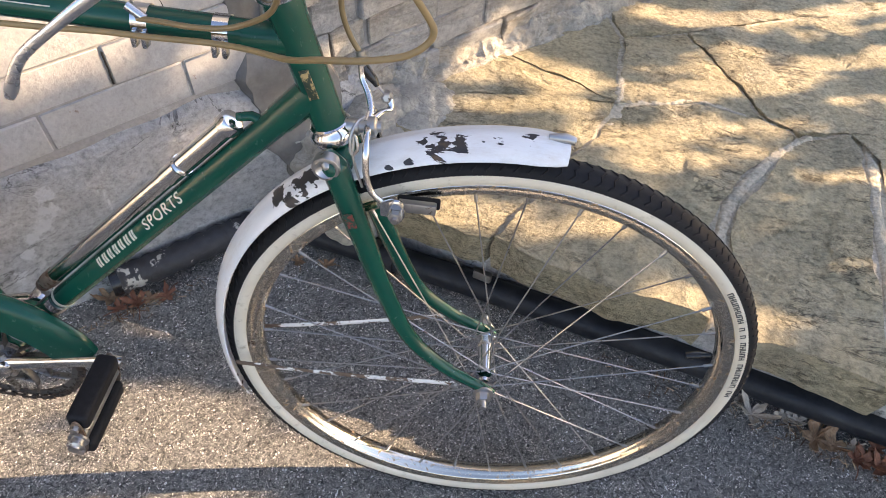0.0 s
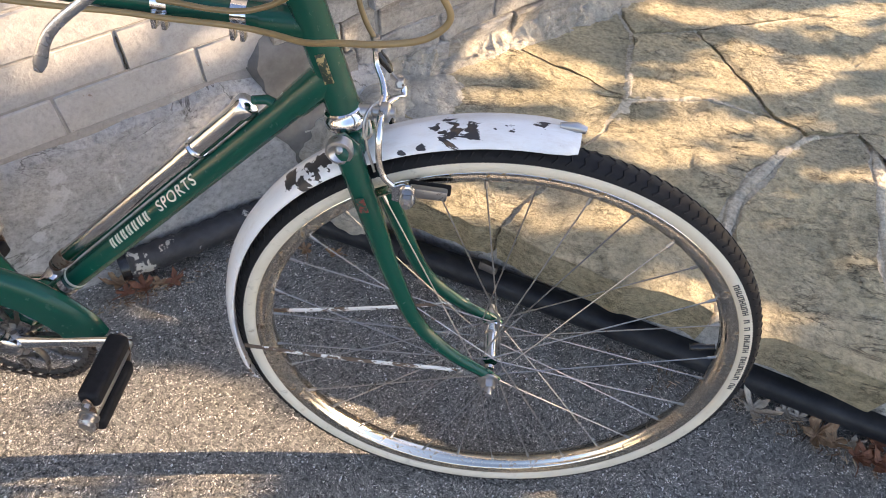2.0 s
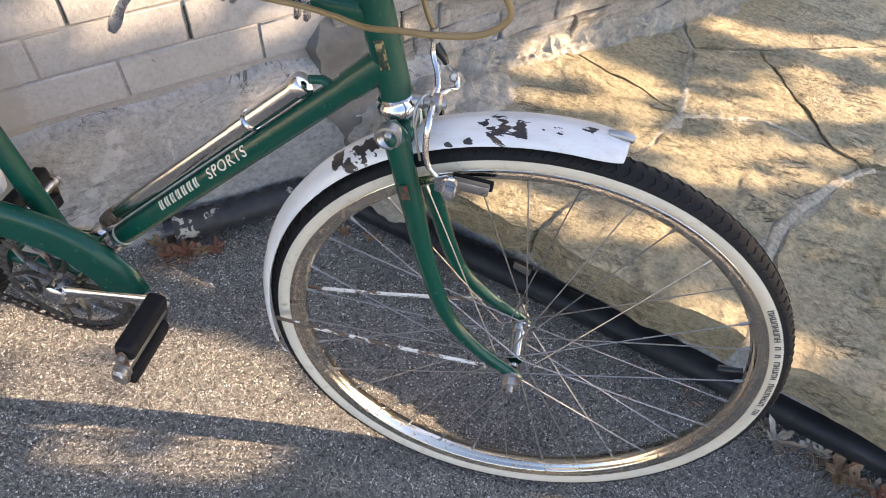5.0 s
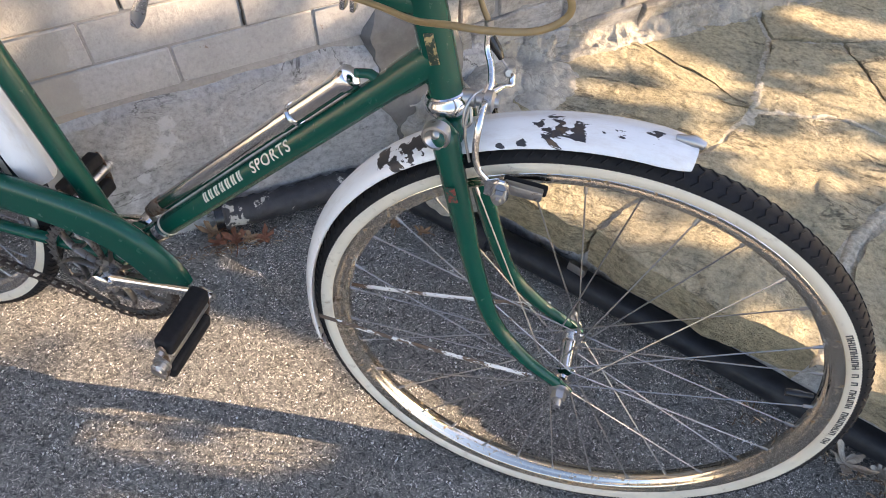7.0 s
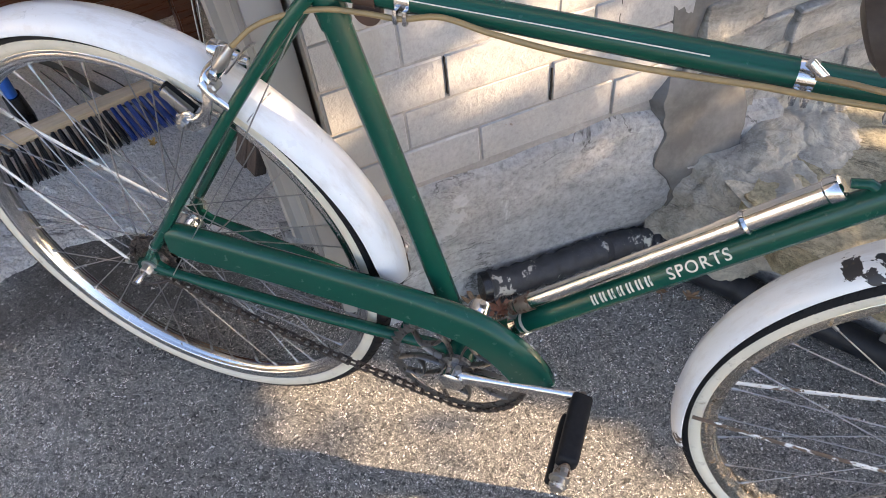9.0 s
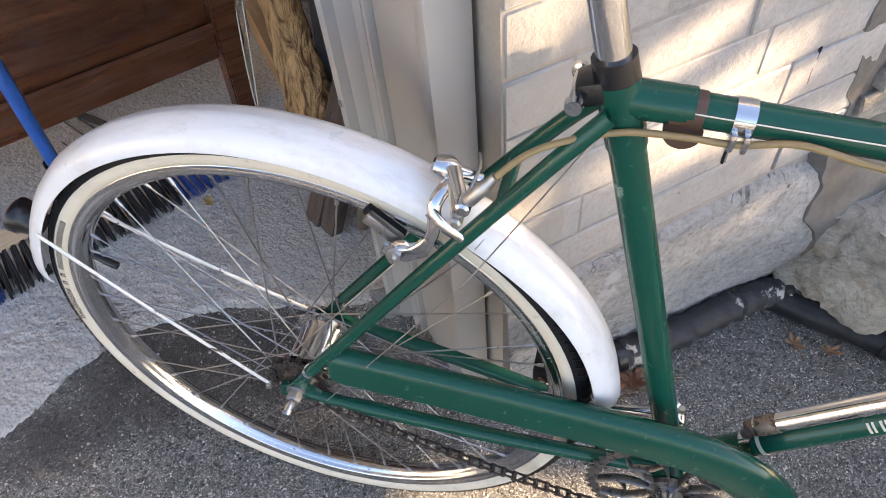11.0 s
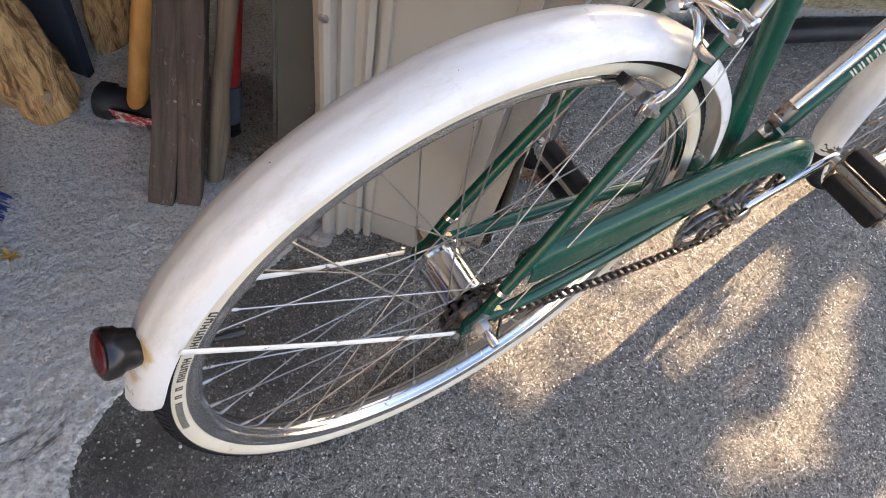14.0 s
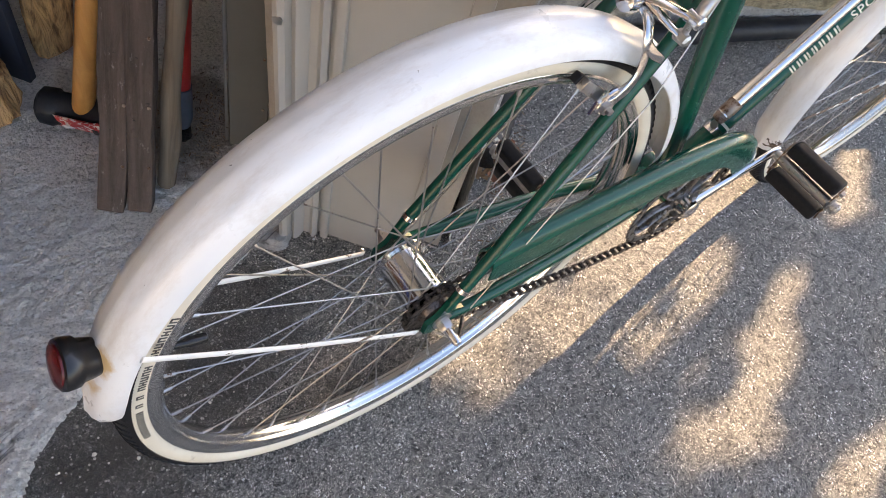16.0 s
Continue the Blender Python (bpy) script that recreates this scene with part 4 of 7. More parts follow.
def wheel(name, c, rim_mat, label, hub_r, hub_half, flange_r, turn):
    """Rim, with tyre, whitewalls, hub, spokes, nipples and valve as its pieces."""
    rad = lambda pts: (lambda i: pts[i] - c)
    ring = circle(c, 0.29)
    half = [(0.0126, 0.0150), (0.0142, 0.0152), (0.0150, 0.0140), (0.0148, 0.0120), (0.0141, 0.0105), (0.0148, 0.0080), (0.0147, 0.0050), (0.0138, 0.0024), (0.0118, 0.0006), (0.0098, 0.0004), (0.0080, -0.0012), (0.0060, -0.0036), (0.0030, -0.0046)]
    section = [(-x, y) for x, y in half] + [(0, -0.0048)] + half[::-1]
    rim = part(name, sweep(ring, section, rad(ring), True), rim_mat, bike, label)
    ring = circle(c, 0.3145, 160)
    tread = [(-0.0178, 0.0020), (-0.0165, 0.0090), (-0.0125, 0.0140), (-0.0065, 0.0168), (0, 0.0177), (0.0065, 0.0168), (0.0125, 0.0140), (0.0165, 0.0090), (0.0178, 0.0020), (0.014, 0.0020), (-0.014, 0.0020)]
    tyre = part("tyre", sweep(ring, tread, rad(ring), True), RUBBER, rim, "black rubber tread")
    b = bmesh.new()
    for k in range(150):
        a = radians(360 * k / 150)
        for s in (-1, 1):
            pts = [c + Vector((math.cos(a + q) * (0.3145 + h), s * w, math.sin(a + q) * (0.3145 + h))) for w, h, q in ((0.002, 0.0178, 0.0), (0.0075, 0.0166, 0.014), (0.0130, 0.0138, 0.010), (0.0165, 0.0096, 0.026))]
            tube(pts, 0.0011, 5, bm=b)
    part("tread_pattern", b, RUBBER, rim)["kind"] = "stuff"
    for s in (-1, 1):
        wall = [(s * 0.0136, -0.0105), (s * 0.0158, -0.0090), (s * 0.0176, -0.0055), (s * 0.0184, -0.0015), (s * 0.0180, 0.0030), (s * 0.0174, 0.0042), (s * 0.0160, 0.0038), (s * 0.0120, -0.0105)]
        part("whitewall", sweep(ring, wall, rad(ring), True), WHITEWALL, rim, "yellowed cream whitewall")
        b = bmesh.new()
        for k in range(400):
            a = radians(360 * k / 400)
            p = c + Vector((math.cos(a) * 0.3183, s * 0.0177, math.sin(a) * 0.3183))
            q = c + Vector((math.cos(a) * 0.3192, s * 0.0174, math.sin(a) * 0.3192))
            tube([p, q], 0.0007, 4, bm=b)
        part("whitewall_edge", b, WHITEWALL, rim)["kind"] = "stuff"
    ax = Matrix.Translation(c) @ pose(0, 0, 0, 90, 0, 0)
    h, f = hub_half, flange_r
    prof = [(-h - 0.006, hub_r * 0.75), (-h - 0.002, hub_r * 0.9), (-h, f), (-h + 0.0025, f), (-h + 0.005, hub_r * 1.05), (-h + 0.014, hub_r), (h - 0.014, hub_r), (h - 0.005, hub_r * 1.05), (h - 0.0025, f), (h, f), (h + 0.002, hub_r * 0.9), (h + 0.006, hub_r * 0.75)]
    part("hub", lathe(prof, ax, 32), CHROME, rim, "polished steel hub")
    n_sp = 32 if name == "front_wheel" else 40
    for k in range(n_sp):
        side = 1 if k % 2 else -1
        lead = 1 if (k // 2) % 2 else -1
        a = radians(turn + 360 * (k + 0.5) / n_sp)
        ah = a + lead * radians(76 if name == "front_wheel" else 70)
        p = c + Vector((math.cos(ah) * (f - 0.003), side * (h + 0.001), math.sin(ah) * (f - 0.003)))
        q = c + Vector((math.cos(a) * 0.2865, side * 0.003, math.sin(a) * 0.2865))
        part("spoke", tube([p, q], 0.00095, 6), SPOKE, rim)
        d = (p - q).normalized()
        part("nipple", tube([q - d * 0.002, q + d * 0.011], 0.0021, 6), STEEL, rim)
    return rim


front_wheel = wheel("front_wheel", FRONT, RIM_FRONT, "chrome rim stained brown with rust", 0.0088, 0.029, 0.0195, 4)
rear_wheel = wheel("rear_wheel", REAR, RIM_REAR, "bright chrome rim", 0.0265, 0.032, 0.0345, 2)


def valve(c, angle, rim):
    a = radians(angle)
    d = Vector((math.cos(a), 0, math.sin(a)))
    part("valve", tube([c + d * 0.282, c + d * 0.272, c + d * 0.268, c + d * 0.252], [0.0036, 0.0036, 0.0050, 0.0046], 10), BLACK_PLASTIC, rim, "black valve cap")


valve(FRONT, 13, front_wheel)
valve(REAR, 160, rear_wheel)


def tyre_print(c, rim, words, radius, start, step, gap, letter):
    """Printed marks on the near whitewall: one small bar a letter."""
    b = bmesh.new()
    a = start
    for w in words:
        for ch in range(w):
            m = Matrix.Translation(c) @ pose(0, 0, 0, 0, -a, 0) @ pose(radius, -0.0187, 0)
            for dz in (-0.32, 0.32):
                block((letter, 0.0006, letter * 0.16), m @ pose(0, 0, dz * letter), 0.0, b)
            block((letter * 0.18, 0.0008, letter * 0.7), m @ pose((0.4, 0.0, -0.4)[ch % 3] * letter, 0, 0), 0.0, b)
            a += step
        a += gap
    part("tyre_print", b, DARK_PRINT, rim, "dark printed marks")


tyre_print(FRONT, front_wheel, (8, 1, 1, 5, 7, 2), 0.3125, 38.0, -1.30, -1.3, 0.0066)
tyre_print(REAR, rear_wheel, (8, 1, 1, 5, 7), 0.3125, 183.0, -1.45, -1.4, 0.0066)

# frame: lugs as the main piece, tubes and stays on it
axis = (HEAD_TOP - HEAD_LOW).normalized()
st_dir = (SEAT_TOP - BB).normalized()
dt_top = Vector((0.843, 0, 0.711))
dt_dir = (dt_top - BB).normalized()
tt_a, tt_b = Vector((0.283, 0, 0.765)), Vector((0.828, 0, 0.759))
frame_ob = part("bicycle_frame", lathe([(-0.036, 0.019), (-0.034, 0.021), (0.034, 0.021), (0.036, 0.019)], Matrix.Translation(BB) @ pose(0, 0, 0, 90, 0, 0), 24), GREEN, bike, "dark green enamelled steel frame, chipped at the lugs")
for p, q, r0, r1 in ((BB, BB + st_dir * 0.045, 0.0165, 0.0160), (SEAT_TOP - st_dir * 0.045, SEAT_TOP + st_dir * 0.012, 0.0158, 0.0166), (BB, BB + dt_dir * 0.05, 0.0170, 0.0160), (dt_top - dt_dir * 0.05, dt_top, 0.0158, 0.0168), (tt_a, tt_a + Vector((0.05, 0, 0.001)), 0.0150, 0.0142), (tt_b - Vector((0.045, 0, 0.001)), tt_b, 0.0142, 0.0150)):
    part("lug", tube([p, q], [r0, r1], 20), GREEN, frame_ob)
part("seat_tube", tube([BB, SEAT_TOP], 0.0143, 24), GREEN, frame_ob)
part("down_tube", tube([BB, dt_top], 0.0143, 24), GREEN, frame_ob)
part("top_tube", tube([tt_a, tt_b], 0.0128, 24), GREEN, frame_ob)
part("head_tube", lathe([(-0.002, 0.0172), (0.012, 0.0178), (0.02, 0.0166), (0.125, 0.0166), (0.132, 0.0178), (0.146, 0.0172)], axis_pose(HEAD_LOW, HEAD_TOP), 28), GREEN, frame_ob)
for s in (-1, 1):
    part("seat_stay", tube(smooth_path([(0.004, s * 0.054, 0.350), (0.03, s * 0.053, 0.391), (0.145, s * 0.041, 0.569), (0.240, s * 0.027, 0.708), (0.278, s * 0.017, 0.758)], 5), [0.0062] * 4 + [0.0072] * 17, 14), GREEN, frame_ob)
    part("chain_stay", tube(smooth_path([(0.006, s * 0.054, 0.331), (0.06, s * 0.053, 0.326), (0.22, s * 0.042, 0.311), (0.34, s * 0.029, 0.297), (0.425, s * 0.018, 0.286)], 5), [0.007] * 6 + [0.0088] * 15, 14), GREEN, frame_ob)
    b = prism([(-0.022, -0.014), (-0.012, -0.018), (0.012, -0.013), (0.028, -0.012), (0.030, 0.004), (0.016, 0.012), (0.018, 0.030), (0.004, 0.030), (-0.006, 0.012), (-0.020, 0.004)], -0.003, 0.003)
    part("dropout", b, GREEN, frame_ob, "", Matrix.Translation((0.0, s * 0.054, HUB)) @ pose(0, 0, 0, 90, 0, 0))
    part("stay_band", tube([(0.019, s * 0.0535, 0.375), (0.022, s * 0.0533, 0.380)], 0.0082, 14), CHROME, frame_ob, "chrome band with cream lining")
part("seat_bridge", tube([(0.211, -0.032, 0.666), (0.211, 0.032, 0.666)], 0.006, 10), GREEN, frame_ob)
part("stay_bridge", tube([(0.356, -0.026, 0.295), (0.356, 0.026, 0.295)], 0.006, 10), GREEN, frame_ob)
part("lower_race", lathe([(-0.004, 0.0165), (-0.002, 0.0210), (0.003, 0.0232), (0.009, 0.0222), (0.0115, 0.0200), (0.015, 0.0196), (0.0165, 0.018)], axis_pose(HEAD_LOW, HEAD_TOP), 32), CHROME, frame_ob, "chrome headset race")
part("upper_race", lathe([(0.142, 0.0185), (0.146, 0.0215), (0.152, 0.0215), (0.155, 0.019), (0.160, 0.022), (0.168, 0.020), (0.176, 0.016)], axis_pose(HEAD_LOW, HEAD_TOP), 32), CHROME, frame_ob, "chrome headset race")
kb = Mat("worn_badge", (0.42, 0.33, 0.16), 0.45)
kb.color(kb.mix(kb.ramp(kb.noise(130, 5, 0.7), [(0.46, 0.0), (0.50, 1.0)]), (0.36, 0.27, 0.12), (0.012, 0.03, 0.02)))
part("head_badge", block((0.0014, 0.009, 0.030), axis_pose(HEAD_LOW, HEAD_TOP) @ pose(0.0166, 0.001, 0.066, 0, 0, 3), 0.0006), kb.m, frame_ob, "worn brass-coloured badge")
part("seat_bolt", lathe([(-0.0262, 0.003), (-0.026, 0.0062), (-0.020, 0.0072), (-0.019, 0.0045), (0.019, 0.0045), (0.020, 0.0072), (0.026, 0.0062)], Matrix.Translation((0.252, 0, 0.766)) @ pose(0, 0, 0, 90, 0, 0), 12), CHROME, frame_ob, "chrome seat bolt")
part("seat_clamp", tube([SEAT_TOP + st_dir * 0.005, SEAT_TOP + st_dir * 0.030], [0.0165, 0.0160], 20), BLACK_PLASTIC, frame_ob, "dark seat lug collar")
part("clamp_ears", block((0.022, 0.030, 0.020), Matrix.Translation((0.262, 0, 0.770)) @ pose(0, 0, 0, 0, -20, 0), 0.006), BLACK_PLASTIC, frame_ob)
part("seat_post", tube([SEAT_TOP, SEAT_TOP + st_dir * 0.20], 0.0127, 20), CHROME, frame_ob, "chrome seat post")


def on_tube(me, a, b, radius, ang, size):
    """Wraps a flat mesh (x along, y across) round a tube from a towards b."""
    d = (b - a).normalized()
    side = Vector((0, -1, 0))
    upv = side.cross(d)
    for v in me.vertices:
        th = ang + v.co.y * size / radius
        v.co = a + d * (v.co.x * size) + (side * math.cos(th) + upv * math.sin(th)) * (radius + 0.0004 + v.co.z * size)


def lettering(words, a, b, radius, ang, size):
    cu = bpy.data.curves.new("lettering", "FONT")
    cu.body, cu.size, cu.extrude, cu.space_character, cu.offset = words, 1.0, 0.004, 1.16, 0.012
    tmp = bpy.data.objects.new("tmp", cu)
    me = bpy.data.meshes.new_from_object(tmp)
    bpy.data.objects.remove(tmp)
    flat = bmesh.new()
    flat.from_mesh(me)
    for i in range(1, 10):
        bmesh.ops.bisect_plane(flat, geom=flat.verts[:] + flat.edges[:] + flat.faces[:], plane_co=(0, i * 0.075, 0), plane_no=(0, 1, 0))
    flat.to_mesh(me)
    flat.free()
    on_tube(me, a, b, radius, ang, size)
    me.materials.append(LETTER)
    ob = new("lettering", me)
    ob.parent = frame_ob
    return tagged(ob, "cream lettering on the down tube")


text_a = BB + dt_dir * 0.3165
lettering("SPORTS", text_a, dt_top, 0.0143, 0.12, 0.0182)
b = bmesh.new()
for i in range(7):
    for dx, dy, wx, wy in ((-0.0026, 0.0, 0.0024, 0.0112), (0.0018, 0.0, 0.0022, 0.0112)):
        block((wx, wy, 0.0008), pose(0.0040 + i * 0.0118 + dx, 0.0060 + dy, 0), 0.0, b)
bmesh.ops.subdivide_edges(b, edges=b.edges[:], cuts=2)
ob = part("maker_mark", b, LETTER, frame_ob, "row of plain cream bars on the down tube")
on_tube(ob.data, BB + dt_dir * 0.2195, dt_top, 0.0143, 0.12, 1.0)
part("top_tube_line", tube([tt_a + Vector((0.040, -0.0128, 0.004)), tt_a + Vector((0.340, -0.0128, 0.004))], 0.0006, 5), LETTER, frame_ob)

# fork
crown = HEAD_LOW - axis * 0.018
bm = block((0.030, 0.056, 0.026), Matrix.Translation(crown) @ pose(0, 0, 0, 0, math.degrees(math.atan2(axis.x, axis.z)), 0), 0.011, seg=3)
tube([crown, crown + axis * 0.026], 0.0165, 20, bm=bm)
fork = part("fork", bm, GREEN, bike, "dark green fork with curved blades")
for s in (-1, 1):
    path = smooth_path([(0.859, s * 0.026, 0.664), (0.868, s * 0.029, 0.638), (0.880, s * 0.032, 0.603), (0.897, s * 0.035, 0.553), (0.916, s * 0.038, 0.497), (0.951, s * 0.041, 0.417), (0.997, s * 0.044, 0.369), (1.046, s * 0.046, 0.339)], 5)
    n = len(path)
    part("blade", tube(path, [(0.0128 - 0.0063 * (i / (n - 1)) ** 1.3) * min(1.0, 0.25 + 0.25 * i) for i in range(n)], 16, up=(0, 1, 0), flat=1.12), GREEN, fork)
    part("fork_end", block((0.026, 0.005, 0.018), pose(1.051, s * 0.046, 0.334, 0, 38, 0), 0.002), GREEN, fork)
    cap = Matrix.Translation((0.8585, s * 0.0375, 0.6510)) @ pose(0, 0, 0, 90 if s < 0 else -90, 0, 0)
    part("crown_cap", lathe([(-0.008, 0.0138), (0.001, 0.0138), (0.0030, 0.0128), (0.0034, 0.0104), (-0.0005, 0.0072), (-0.0015, 0.0050), (0.0012, 0.0030), (0.0018, 0.001)], cap, 24), STEEL, fork, "steel thimble cap")
kb = Mat("red_transfer", (0.2, 0.03, 0.02), 0.5)
kb.color(kb.mix(kb.ramp(kb.noise(260, 5, 0.7), [(0.47, 0.0), (0.50, 1.0)]), (0.20, 0.035, 0.028), (0.004, 0.05, 0.036)))
part("transfer", block((0.009, 0.0006, 0.019), pose(0.883, -0.0465, 0.594, 0, -18, 0), 0.0), kb.m, fork, "worn red transfer")
for c, half in ((FRONT, 0.058), (REAR, 0.065)):
    for s in (-1, 1):
        w = lathe([(0, 0.0125), (0.0025, 0.0125), (0.003, 0.0085)], Matrix.Translation(c + Vector((0, s * (half - 0.008), 0))) @ pose(0, 0, 0, 90 if s < 0 else -90, 0, 0), 16)
        lathe([(0.002, 0.0088), (0.012, 0.0088), (0.0135, 0.0075)], Matrix.Translation(c + Vector((0, s * (half - 0.008), 0))) @ pose(0, 0, 0, 90 if s < 0 else -90, 0, 0), 6, w)
        lathe([(0.010, 0.0045), (0.022, 0.0045), (0.023, 0.0038)], Matrix.Translation(c + Vector((0, s * (half - 0.008), 0))) @ pose(0, 0, 0, 90 if s < 0 else -90, 0, 0), 10, w)
        part("axle_nut", w, STEEL, fork if c is FRONT else frame_ob, "axle nut")
part("gear_sleeve", lathe([(0.0, 0.0052), (0.026, 0.0052), (0.028, 0.004)], Matrix.Translation((0, -0.062, HUB)) @ pose(0, 0, 0, 90, 0, 0), 14), CHROME, frame_ob, "chrome gear chain sleeve nut")


# mudguards
def mudguard(name, c, a0, a1, mat, label, width, tight, reach, skirt):
    ring = circle(c, reach, 72, 0, a0, a1)
    n = len(ring)
    for i, p in enumerate(ring):
        t = max(0.0, min(1.0, (a0 + (a1 - a0) * i / (n - 1) - 125) / 65))
        g = max(0.0, min(1.0, (62 - (a0 + (a1 - a0) * i / (n - 1))) / 40))
        p -= (p - c).normalized() * (tight * t * t * (3 - 2 * t) - 0.010 * g * g * (3 - 2 * g))
    w = width
    e = skirt
    outer = [(-w, e), (-w * 0.97, e * 0.45), (-w * 0.80, 0.0035), (-w * 0.45, 0.0085), (-w * 0.15, 0.0098), (0, 0.0112), (w * 0.15, 0.0098), (w * 0.45, 0.0085), (w * 0.80, 0.0035), (w * 0.97, e * 0.45), (w, e)]
    inner = [(x * 0.965, y - 0.0012) for x, y in outer[::-1]]

    def sec(i):
        q = min(i, n - 1 - i) / 3.0
        k = 1 if q >= 1 else 0.72 + 0.28 * math.sqrt(max(0, q))
        return [(x * k, y) for x, y in outer + inner]
    return part(name, sweep(ring, sec, lambda i: ring[i] - c), mat, bike, label)


def at_wheel(c, ang, r, v):
    return (c.x + r * math.cos(radians(ang)), v, c.z + r * math.sin(radians(ang)))


F_CHIPS = [(at_wheel(FRONT, 90.5, 0.357, -0.006), 0.009), (at_wheel(FRONT, 95.5, 0.353, -0.014), 0.012), (at_wheel(FRONT, 98, 0.354, -0.012), 0.007), (at_wheel(FRONT, 101.5, 0.354, -0.012), 0.015), (at_wheel(FRONT, 104.3, 0.354, -0.011), 0.021), (at_wheel(FRONT, 107, 0.356, -0.006), 0.009), (at_wheel(FRONT, 109.5, 0.347, -0.024), 0.006), (at_wheel(FRONT, 113, 0.346, -0.025), 0.006), (at_wheel(FRONT, 126.5, 0.355, -0.008), 0.018), (at_wheel(FRONT, 129.5, 0.353, -0.014), 0.022), (at_wheel(FRONT, 132, 0.350, -0.020), 0.017), (at_wheel(FRONT, 134.5, 0.355, -0.010), 0.020), (at_wheel(FRONT, 196, 0.335, -0.02), 0.020)]
front_guard = mudguard("front_mudguard", FRONT, 84.5, 200, m_fender("chipped_white_enamel", F_CHIPS, 0.735, (), 0.56), "white mudguard with paint flaked to black", 0.0275, 0.016, 0.347, -0.004)
R_YELLOW = [(at_wheel(REAR, 156, 0.354, -0.012), 0.025), (at_wheel(REAR, 162, 0.354, -0.008), 0.018), (at_wheel(REAR, 2, 0.350, -0.012), 0.03)]
rear_guard = mudguard("rear_mudguard", REAR, 9, 171, m_fender("white_enamel", [(at_wheel(REAR, 69.5, 0.357, 0.0), 0.004)], 0.738, R_YELLOW), "glossy white rear mudguard with small chips", 0.0285, 0.002, 0.342, -0.012)
part("nose_cap", tube([at_wheel(FRONT, 88, 0.358, 0.0), at_wheel(FRONT, 85.5, 0.359, 0.0), at_wheel(FRONT, 83.9, 0.358, 0.0)], [0.003, 0.0055, 0.004], 12), STEEL, front_guard, "small chrome nose cap")
HOOK = 55.0
part("guard_seam", tube([at_wheel(REAR, HOOK, 0.3345, -0.0288), at_wheel(REAR, HOOK, 0.3455, -0.0225), at_wheel(REAR, HOOK, 0.3518, -0.008), at_wheel(REAR, HOOK, 0.3530, 0.0), at_wheel(REAR, HOOK, 0.3518, 0.008), at_wheel(REAR, HOOK, 0.3455, 0.0225), at_wheel(REAR, HOOK, 0.3345, 0.0288)], 0.0009, 6), STEEL, rear_guard)


def guard_stay(c, hub_v, ang, parent, mat, start, reach):
    for s in (-1, 1):
        a = Vector((c.x + start[0], s * hub_v, c.z + start[1]))
        e = Vector(at_wheel(c, ang, reach, s * 0.0295))
        d = (e - a).normalized()
        m = 14
        path = [a + (e - a) * (k / m) + Vector((0, 0, -0.004 * math.sin(math.pi * k / m))) for k in range(m + 1)]
        part("mudguard_stay", tube(path, 0.0036, 8, flat=0.45, up=(0, 0, 1)), mat, parent, "thin painted stay with rust chips")
        part("stay_screw", lathe([(0, 0.004), (0.003, 0.004), (0.004, 0.002)], Matrix.Translation(a + Vector((0, s * 0.002, 0))) @ pose(0, 0, 0, 90 if s < 0 else -90, 0, 0), 8), STEEL, parent)


def stay_paint(name, bare):
    k = Mat(name, (0.72, 0.71, 0.68), 0.4)
    f = k.noise(1.0, 5, 0.7, k.mapped((30, 60, 60)))
    mask = k.ramp(f, [(bare, 0.0), (bare + 0.015, 1.0)])
    k.color(k.mix(mask, (0.72, 0.71, 0.68), k.mix(k.noise(90, 4), (0.06, 0.04, 0.03), (0.18, 0.12, 0.08))))
    k.rough(k.mix(mask, 0.35, 0.7))
    return k.m


guard_stay(FRONT, 0.055, 184.5, front_guard, stay_paint("flaked_stay_paint", 0.50), (-0.038, 0.020), 0.318)
guard_stay(REAR, 0.057, 152.3, rear_guard, stay_paint("stay_paint", 0.59), (-0.033, 0.002), 0.332)

# tail lamp on the rear mudguard
lamp_at = Vector(at_wheel(REAR, 157.2, 0.347, 0.0))
out = Vector((-0.93, 0, 0.36)).normalized()
lamp = part("tail_lamp", lathe([(-0.004, 0.014), (0.006, 0.0165), (0.014, 0.0178), (0.017, 0.0205), (0.026, 0.0213), (0.029, 0.0205), (0.030, 0.018)], axis_pose(lamp_at, lamp_at + out), 28), BLACK_PLASTIC, bike, "black round tail lamp")
part("lens", lathe([(0.028, 0.0178), (0.0315, 0.017), (0.033, 0.011), (0.0335, 0.003)], axis_pose(lamp_at, lamp_at + out), 28), RED_LENS, lamp, "dark red lens")
b = bmesh.new()
for i in range(7):
    block((0.0012, 0.0022, 0.004), axis_pose(lamp_at, lamp_at + out) @ pose(0, 0, 0, 0, 0, 0) @ pose(0, 0, 0, 0, 0, 238 + i * 9) @ pose(0.0178, 0, 0.0105), 0.0, b)
part("lamp_mark", b, m_plain("grey_mould_mark", (0.05, 0.05, 0.05), 0.5), lamp)

